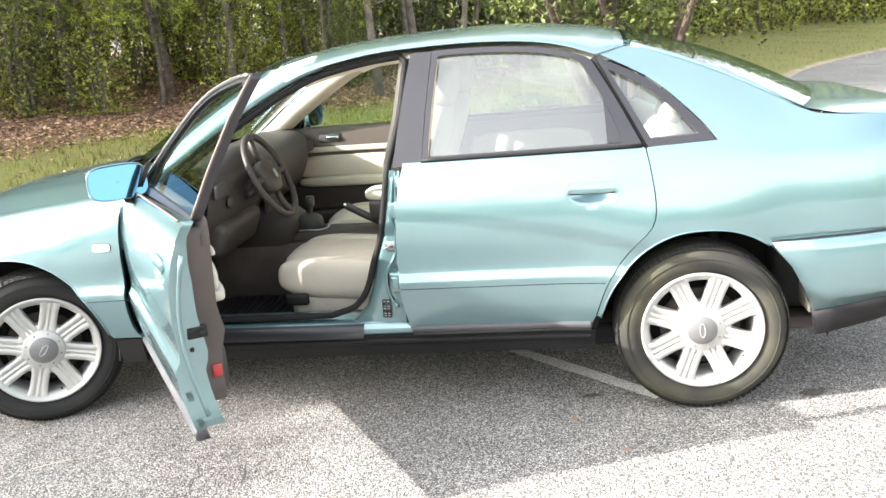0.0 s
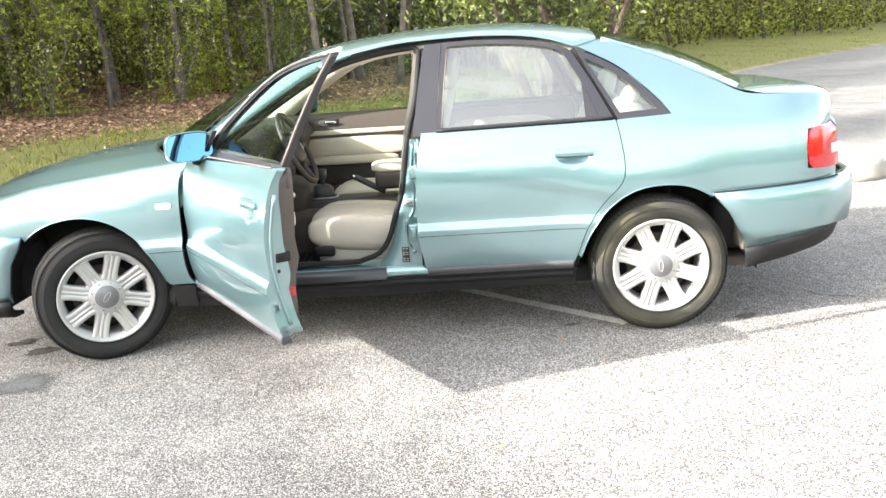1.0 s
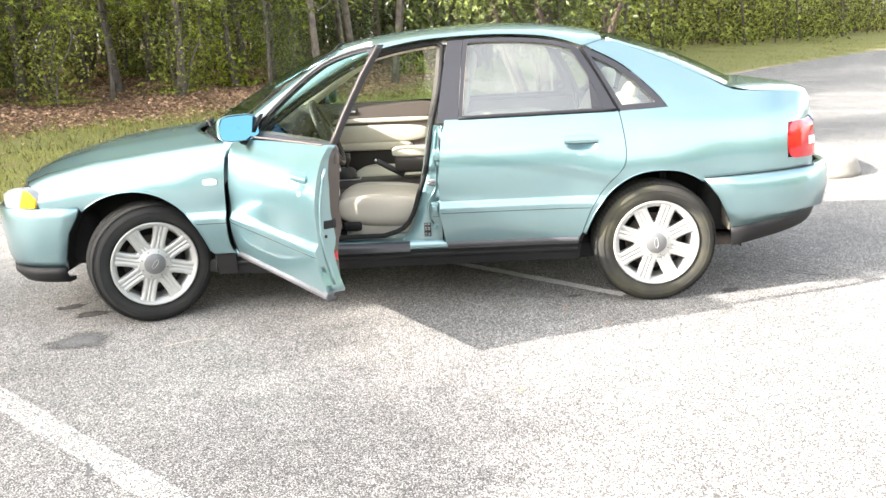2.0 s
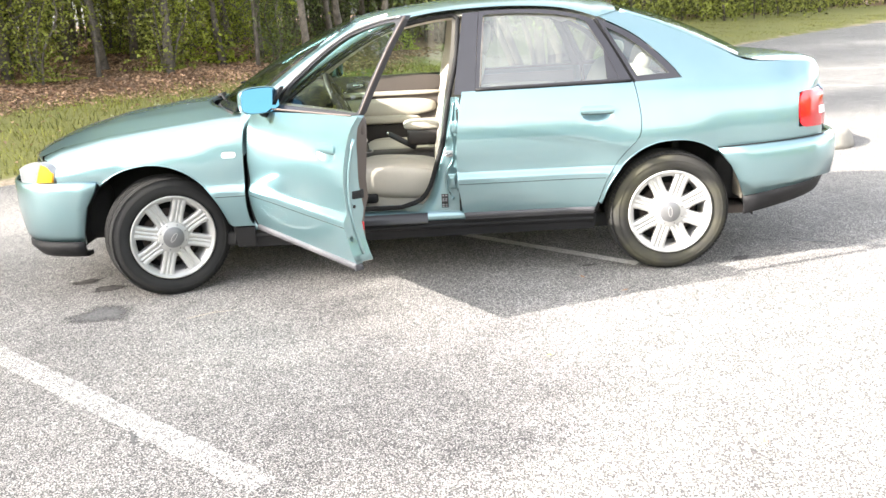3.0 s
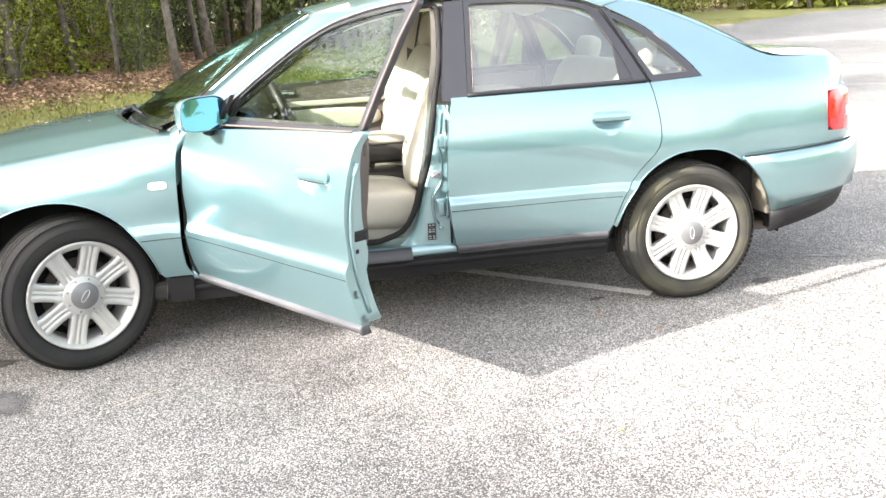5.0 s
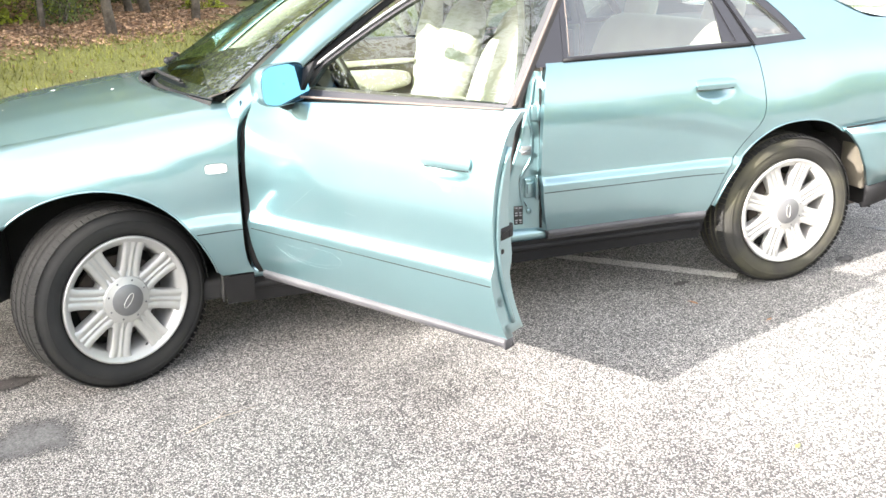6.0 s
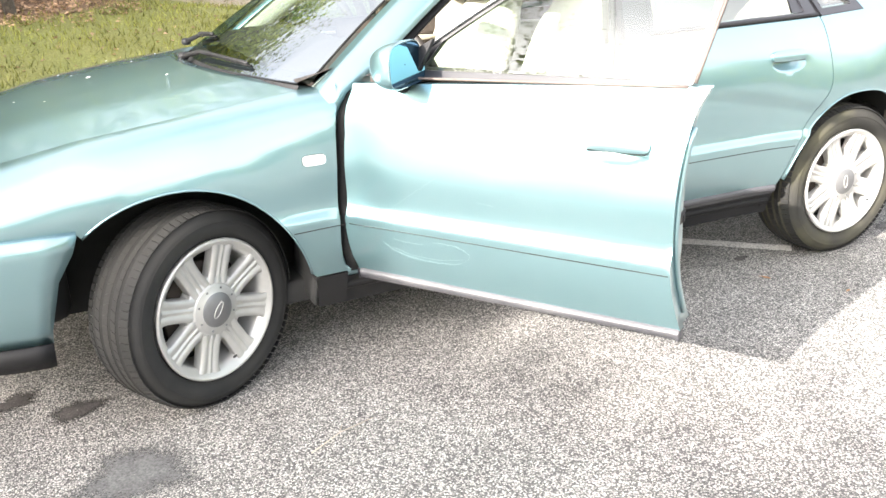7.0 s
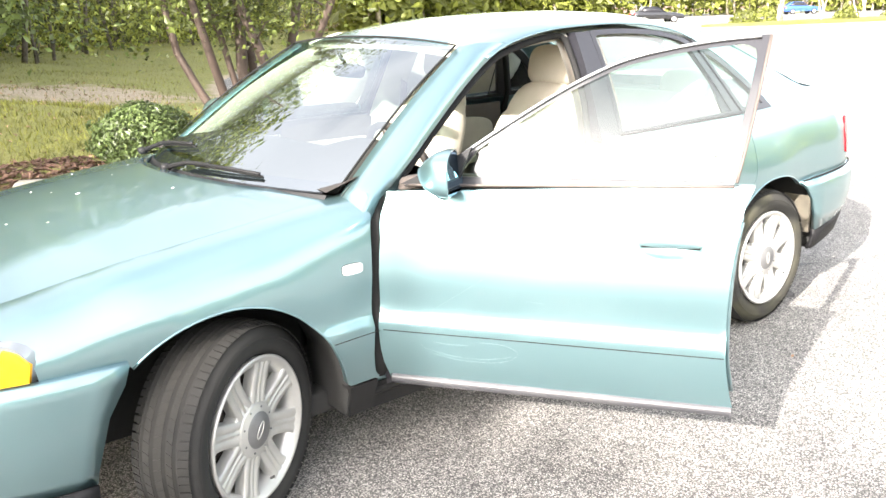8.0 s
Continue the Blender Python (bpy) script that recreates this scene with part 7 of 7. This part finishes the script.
def parked_car(x, y, turn, paint, label):
    """A small car far off: body with wheel arches and cabin, windows, lamps and four wheels."""
    c = tagged(new("parked_car"), label, "car")
    c.matrix_basis = pose(x, y, 0, 0, 0, turn)
    low = [(-2.2, 0.35), (-2.22, 0.62), (-2.05, 0.74), (-1.2, 0.88), (-0.55, 0.95), (1.55, 1.0), (2.1, 0.95), (2.2, 0.7), (2.18, 0.35)]
    rows = []
    for v, k, lift in ((-1, 0.0, 0.05), (-1, 0.93, 0.0), (-0.86, 1.0, 0.0), (0.86, 1.0, 0.0), (1, 0.93, 0.0), (1, 0.0, 0.05)):
        rows.append([(px * (0.97 + 0.03 * k), 0.84 * v, 0.35 + (pz - 0.35) * (0.9 + 0.1 * k) * max(k, 0.55)) for px, pz in low])
    bm = loft(rows, caps=True)
    bmesh.ops.recalc_face_normals(bm, faces=bm.faces[:])
    body = part("body", bm, paint, c)
    roofline = [(-0.62, 0.94), (0.05, 1.38), (0.5, 1.43), (1.1, 1.40), (1.75, 0.99)]
    cab = loft([[(px, s * (0.74 - 0.17 * (pz - 0.94) / 0.49), pz) for px, pz in roofline] for s in (-1, 1)])
    bmesh.ops.recalc_face_normals(cab, faces=cab.faces[:])
    part("roof", thicken(cab, 0.02), paint, c)
    for s in (-1, 1):
        side_o = [(-0.5, 0.95), (0.1, 1.34), (0.5, 1.38), (1.08, 1.35), (1.62, 0.97)]
        win = loft([[(px, s * (0.755 - 0.17 * (pz - 0.94) / 0.49), pz) for px, pz in side_o], [(px, s * 0.752, 0.95) for px, pz in side_o]])
        part("window", thicken(win, 0.01), GLOSS_BLACK, c)
        part("headlamp", pillow((0.10, 0.32, 0.13), (-2.12, s * 0.6, 0.68), e=0.6, n=8, m=12), LENS_CLEAR, c)
        part("tail_lamp", pillow((0.08, 0.3, 0.16), (2.14, s * 0.62, 0.82), e=0.6, n=8, m=12), LENS_RED, c)
        for px in (-1.3, 1.3):
            w = lathe([(0.0, -0.02), (0.19, -0.02), (0.2, 0.0)], 20)
            w.transform(Matrix.Translation((px, s * 0.85, 0.31)) @ Matrix.Rotation(0 if s < 0 else math.pi, 4, "Z"))
            ty = lathe([(0.2, 0.0), (0.21, -0.01), (0.30, -0.01), (0.315, 0.02), (0.315, 0.17), (0.2, 0.17)], 24)
            ty.transform(Matrix.Translation((px, s * 0.85, 0.31)) @ Matrix.Rotation(0 if s < 0 else math.pi, 4, "Z"))
            wh = part("wheel", ty, TYRE, c)
            part("rim", w, ALLOY, wh)


parked_car(61.7, 46.8, 58 + 90, BLACK_PAINT, "black car parked far off before the yellow-green woods")
parked_car(97, 54, 58 + 90, BLUE_PAINT, "blue car parked far off by the grass island")


def island_tree(x, y):
    """A slim pale-stemmed tree on the far grass island."""
    t = tagged(new("tree"), "slim pale-stemmed tree on the far grass island", "tree", "trees on the far island")
    bms, tips = [], []
    for k in range(3):
        e = np.array([x + rng.normal() * 0.5, y + rng.normal() * 0.5, 3.6])
        lp, lr = limb((x + rng.normal() * 0.15, y + rng.normal() * 0.15, -0.1), e, 0.09, 0.03, 3, 0.06)
        bms.append(tube(lp, lr, 6))
        tips += [q for q in np.array(lp) if q[2] > 2.2]
    part("trunk", join(*bms), PALE_BARK, t)
    c, n, s = leaf_cloud(tips, 900, 0.6, (0.12, 0.25))
    quads("crown", c, n, s, FAR_LEAF, t)


for x, y in ((56, 31.5), (58.5, 30.0), (64, 30)):
    island_tree(x, y)


def island_bush(x, y, w, h):
    t = tagged(new("shrub"), "low yellow-green bush on the far grass island", "shrub", "bushes on the far island")
    d = rng.normal(size=(500, 3))
    d /= np.linalg.norm(d, axis=1, keepdims=True)
    d[:, 2] = np.abs(d[:, 2])
    quads("leaves", np.array([x, y, 0.1]) + d * np.array([w, w, h]) * rng.uniform(0.6, 1.05, (500, 1)), d + rng.normal(size=(500, 3)) * 0.6, rng.uniform(0.10, 0.2, 500), FAR_LEAF, t)
    part("twigs", join(*[tube([(x, y, -0.05), (x + rng.normal() * w * 0.3, y + rng.normal() * w * 0.3, h * 0.8)], [0.03, 0.01], 4) for k in range(6)]), BARK, t)


for x, y, w, h in ((54, 33, 1.1, 0.9), (57, 33.5, 1.3, 1.0), (60, 29, 0.9, 0.8), (66, 28, 1.4, 0.9)):
    island_bush(x, y, w, h)


def island():
    """A kerbed grass island across the car park."""
    n = 40
    rows = [[(62 + k * 13 * math.cos(a), 29.5 + k * (3.6 * math.sin(a) - 3.0 * math.cos(a)), z) for a in np.linspace(0, 2 * math.pi, n + 1)[:-1]] for k, z in ((1.0, 0.0), (1.0, 0.12), (0.985, 0.14), (0.5, 0.2), (0.02, 0.22))]
    bm = loft(rows, closed=True)
    bmesh.ops.recalc_face_normals(bm, faces=bm.faces[:])
    tagged(part("grass_island", bm, GRASS), "sunlit grass island across the car park", "grass island", kind="structure")


island()


def shrub(x, y, w, h):
    """A clipped round shrub: twigs under a thick skin of small glossy leaves."""
    t = tagged(new("shrub"), "clipped round shrub with glossy green leaves in the mulch bed", "shrub")
    z0 = height_at(x, y)
    t.matrix_basis = pose(x, y, z0)
    tw = []
    for k in range(40):
        a, b = rng.uniform(0, 2 * math.pi), rng.uniform(0.2, 1.0)
        e = (math.cos(a) * w * 0.42 * b, math.sin(a) * w * 0.42 * b, h * rng.uniform(0.5, 0.9))
        tw.append(tube([(0.03 * math.cos(a), 0.03 * math.sin(a), -0.02), (e[0] * 0.5, e[1] * 0.5, e[2] * 0.6), e], [0.010, 0.007, 0.003], 4))
    part("twigs", join(*tw), BARK, t)
    m = 5200
    d = rng.normal(size=(m, 3))
    d /= np.linalg.norm(d, axis=1, keepdims=True)
    d[:, 2] = np.where(d[:, 2] < -0.75, -d[:, 2], d[:, 2])
    lump = 1 + 0.07 * np.sin(5 * d[:, 0] + 2) * np.cos(6 * d[:, 1]) + 0.05 * np.sin(9 * d[:, 2] + 3 * d[:, 0])
    r = lump * rng.uniform(0.74, 1.02, m)
    c = np.stack([d[:, 0] * w / 2 * r, d[:, 1] * w / 2 * r, h * 0.52 + d[:, 2] * h * 0.50 * r], 1)
    quads("leaves", c, d + rng.normal(size=(m, 3)) * 0.55, rng.uniform(0.022, 0.042, m), SHRUB_LEAF, t, bend=0.35)


shrub(1.85, 5.2, 0.98, 0.62)


def crape_myrtle(x, y):
    """A small tree of several smooth reddish stems leaning out from one foot, with an open leafy crown."""
    t = tagged(new("crape_myrtle"), "crape myrtle with several smooth reddish stems and fresh leaves", "tree")
    t.matrix_basis = pose(x, y, height_at(x, y))
    tips = []
    for k, (a, lean, r) in enumerate(((200, 0.16, 0.07), (170, 0.28, 0.05), (150, 0.38, 0.045), (20, 0.28, 0.06), (340, 0.45, 0.05), (90, 0.2, 0.055), (260, 0.12, 0.065), (185, 0.42, 0.035))):
        a = radians(a)
        h = rng.uniform(3.2, 4.6)
        top = (math.cos(a) * lean * h, math.sin(a) * lean * h, h)
        lp, lr = limb((math.cos(a) * 0.08, math.sin(a) * 0.08, -0.1), top, r, 0.014, 3, 0.07)
        part("stem", tube(lp, lr, 9), RED_BARK, t)
        q = np.array(lp)
        for m in np.linspace(0.42, 1, 12):
            b = q[int(m * (len(q) - 1))]
            e = b + np.clip(rng.normal(size=3), -1.2, 1.2) * np.array([0.45, 0.45, 0.2]) + np.array([0, 0, 0.25])
            tips += [b + (e - b) * f for f in (0.4, 0.7, 1.0)]
            part("twig", tube([b, (b + e) / 2 + np.array([0, 0, 0.06]), e], [0.012, 0.008, 0.004], 4), RED_BARK, t)
    tips = [p for p in tips if p[2] > 1.0]
    c, n, s = leaf_cloud(tips, 18000, 0.26, (0.025, 0.052))
    quads("crown", c, n, s, CRAPE_LEAF, t)


crape_myrtle(2.78, 4.6)


# an unseen tall pine added beyond the car's nose, on the sunny side: its clumps are placed to dapple the asphalt and
# shade the front wheel and bumper
def shade_tree(x, y, clumps, label):
    """clumps: where each clump's shade falls on the ground, its height, its size and its leaves."""
    t = tagged(new("tree"), label, "tree")
    z0 = height_at(x, y)
    t.matrix_basis = pose(x, y, z0)
    lp, lr = limb((0, 0, -0.2), (0.2, 0.3, 11.5), 0.17, 0.03, 4, 0.03)
    bms, c, n, s = [tube(lp, lr, 9)], [], [], []
    P = np.array(lp)
    for gx, gy, h, r, m in clumps:
        d = h / math.tan(radians(SUN_ELEV))
        e = np.array([gx + SUNW[0] * d - x, gy + SUNW[1] * d - y, h - z0])
        zb = max(3.0, e[2] - 1.2)
        base = np.array([np.interp(zb, P[:, 2], P[:, i]) for i in range(3)])
        q, qr = limb(base, e, 0.04, 0.008, 2, 0.10)
        bms.append(tube(q, qr, 5))
        c.append(e + rng.normal(size=(m, 3)) * r * np.array([1, 1, 0.45]))
        n.append(rng.normal(size=(m, 3)) + np.array([0, 0, 0.5]))
        s.append(rng.uniform(0.07, 0.15, m))
    part("trunk", join(*bms), BARK, t)
    quads("crown", np.concatenate(c), np.concatenate(n), np.concatenate(s), LEAF_DARK, t)


shade_tree(-16.4, -7.3, [(0.30, -0.45, 8.6, 0.24, 330), (0.0, -0.30, 8.9, 0.28, 330), (-0.30, -0.55, 9.3, 0.30, 330), (0.20, -0.05, 9.5, 0.30, 330), (-0.7, -0.2, 9.0, 0.34, 300), (-0.25, 0.35, 9.8, 0.34, 300), (-1.1, -0.7, 9.4, 0.34, 220),
                         (-0.8, 0.6, 9.6, 0.36, 260), (-1.5, 0.1, 9.2, 0.4, 240), (0.5, 0.45, 10.2, 0.3, 200), (1.05, -2.25, 8.4, 0.26, 150), (0.70, -2.30, 8.8, 0.28, 150), (0.2, -2.35, 8.2, 0.3, 120), (-0.35, -1.9, 8.8, 0.32, 130),
                         (-0.9, -1.35, 9.0, 0.34, 130), (0.75, -2.95, 7.9, 0.3, 110), (-1.2, -2.5, 8.5, 0.4, 130), (0.62, -1.25, 8.6, 0.20, 75), (0.10, -1.50, 8.7, 0.26, 110), (0.45, -1.62, 9.1, 0.22, 60), (1.35, -2.55, 8.1, 0.24, 90),
                         (-0.1, -2.9, 8.0, 0.3, 90), (0.30, -1.05, 9.0, 0.18, 70), (-0.6, -0.95, 9.2, 0.26, 110)],
           "tall unseen pine added to cast dappled shade on the asphalt")


# ---- ground cover ----
def scatter_flat(name, count, x0, x1, y0, y1, cond, size, mat, label, category, lift=0.012, tilt=0.35, aspect=1.5, bend=0.5):
    x, y = rng.uniform(x0, x1, count), rng.uniform(y0, y1, count)
    keep = cond(x, y)
    x, y = x[keep], y[keep]
    z = bank(x, y) + lift
    n = np.stack([rng.normal(size=len(x)) * tilt, rng.normal(size=len(x)) * tilt, np.ones(len(x))], 1)
    tagged(quads(name, np.stack([x, y, z], 1), n, rng.uniform(*size, len(x)), mat, aspect=aspect, bend=bend), label, category, kind="stuff")


scatter_flat("fallen_leaves", 110000, -14, 5, 3.5, 15, lambda x, y: rng.uniform(size=len(x)) < litter_amount(x, y) ** 0.8 + 0.02 * (edge_dist(x, y) > 0.3), (0.025, 0.06), LITTER, "brown fallen leaves on the bank below the trees", "fallen leaves")
scatter_flat("fallen_leaves", 46000, 4.5, 24, 11, 40, lambda x, y: rng.uniform(size=len(x)) < 0.7 * litter_amount(x, y), (0.03, 0.07), LITTER, "thin brown leaf litter before the wood", "fallen leaves")
scatter_flat("bark_mulch", 15000, 0.4, 6.2, 2.7, 7.0, lambda x, y: (edge_dist(x, y) > 0.16) & (edge_dist(x, y) < 1.25), (0.025, 0.06), MULCH, "red-brown bark mulch in the planting bed", "mulch", aspect=2.4)


def grass(name, count, x0, x1, y0, y1, cond, h, label):
    x, y = rng.uniform(x0, x1, count), rng.uniform(y0, y1, count)
    keep = cond(x, y)
    x, y = x[keep], y[keep]
    s = rng.uniform(*h, len(x))
    base = np.stack([x, y, bank(x, y)], 1)
    a = rng.uniform(0, 2 * math.pi, len(x))
    side_v = np.stack([np.cos(a), np.sin(a), np.zeros(len(x))], 1) * s[:, None] * 0.10
    tip = base + np.stack([rng.normal(size=len(x)) * 0.45 * s, rng.normal(size=len(x)) * 0.45 * s, s], 1)
    V = np.stack([base - side_v, base + side_v, tip], 1).reshape(-1, 3)
    me = bpy.data.meshes.new(name)
    me.from_pydata(V.tolist(), [], np.arange(len(V)).reshape(-1, 3).tolist())
    me.materials.append(GRASS)
    tagged(new(name, me), label, "grass", kind="stuff")


dry = lambda x, y: 0.5 + 0.5 * np.sin(x * 2.1 + 1.3 * np.sin(y * 1.7)) * np.cos(y * 1.9 + x)
grass("grass_near", 64000, -9, 4.5, 1.5, 10, lambda x, y: (edge_dist(x, y) > 0.25) & (rng.uniform(size=len(x)) < (1 - litter_amount(x, y)) * (0.35 + 0.65 * dry(x, y))) & ~((x > 0.4) & (edge_dist(x, y) < 1.2)), (0.03, 0.09), "short patchy grass along the asphalt")
grass("grass_far", 110000, 1.5, 30, 6, 44, lambda x, y: (edge_dist(x, y) > 0.3) & (edge_dist(x, y) < 12) & (rng.uniform(size=len(x)) < (0.25 + 0.75 * dry(x, y)) * (1 - 0.8 * litter_amount(x, y))), (0.03, 0.075), "mown grass strip between asphalt and wood")


# ---- small litter on the asphalt ----
def stray_leaf(x, y, size, turn, mat, label):
    """A single curled leaf with a stalk."""
    rows = []
    for u in np.linspace(-1, 1, 9):
        w = size * 0.42 * max(0.03, 1 - abs(u) ** 1.8)
        rows.append([(u * size, v * w, 0.006 + 0.25 * size * (abs(v) ** 2 * 0.6 + 0.4 * u * u)) for v in (-1, -0.5, 0, 0.5, 1)])
    leaf = tagged(new("stray_leaf"), label, "leaf", "leaves on the asphalt")
    leaf.matrix_basis = pose(x, y, 0, 0, 0, turn)
    part("blade", thicken(loft(rows), 0.0006), mat, leaf)
    part("stalk", tube([(size * 0.9, 0, 0.006 + 0.1 * size), (size * 1.5, 0.1 * size, 0.006)], 0.0010, 5), mat, leaf)


for x, y, size, turn, mat, label in ((1.81, -1.96, 0.015, 30, GREEN_BIT, "small yellow-green leaf on the sunlit asphalt"), (2.13, -0.92, 0.020, 110, DRY_LEAF, "small dry orange leaf in the car's shade"),
                                     (2.30, -1.17, 0.015, 200, DRY_LEAF, "small dry brown leaf at the shade's edge"), (2.39, -2.77, 0.020, 75, LITTER, "curled brown leaf on the sunlit asphalt")):
    stray_leaf(x, y, size, turn, mat, label)


def stray_twig(x, y, length, turn):
    """A thin dry twig with a side shoot."""
    t = tagged(new("twig"), "thin pale dry twig lying on the asphalt", "twig")
    t.matrix_basis = pose(x, y, 0, 0, 0, turn)
    part("stem", tube([(-length / 2, 0, 0.004), (0, 0.012, 0.006), (length / 2, -0.006, 0.004)], [0.002, 0.0018, 0.001], 5), PALE_BARK, t)
    part("shoot", tube([(0, 0.012, 0.006), (length * 0.15, 0.04, 0.006)], 0.0012, 5), PALE_BARK, t)


stray_twig(0.25, -1.20, 0.24, 25)
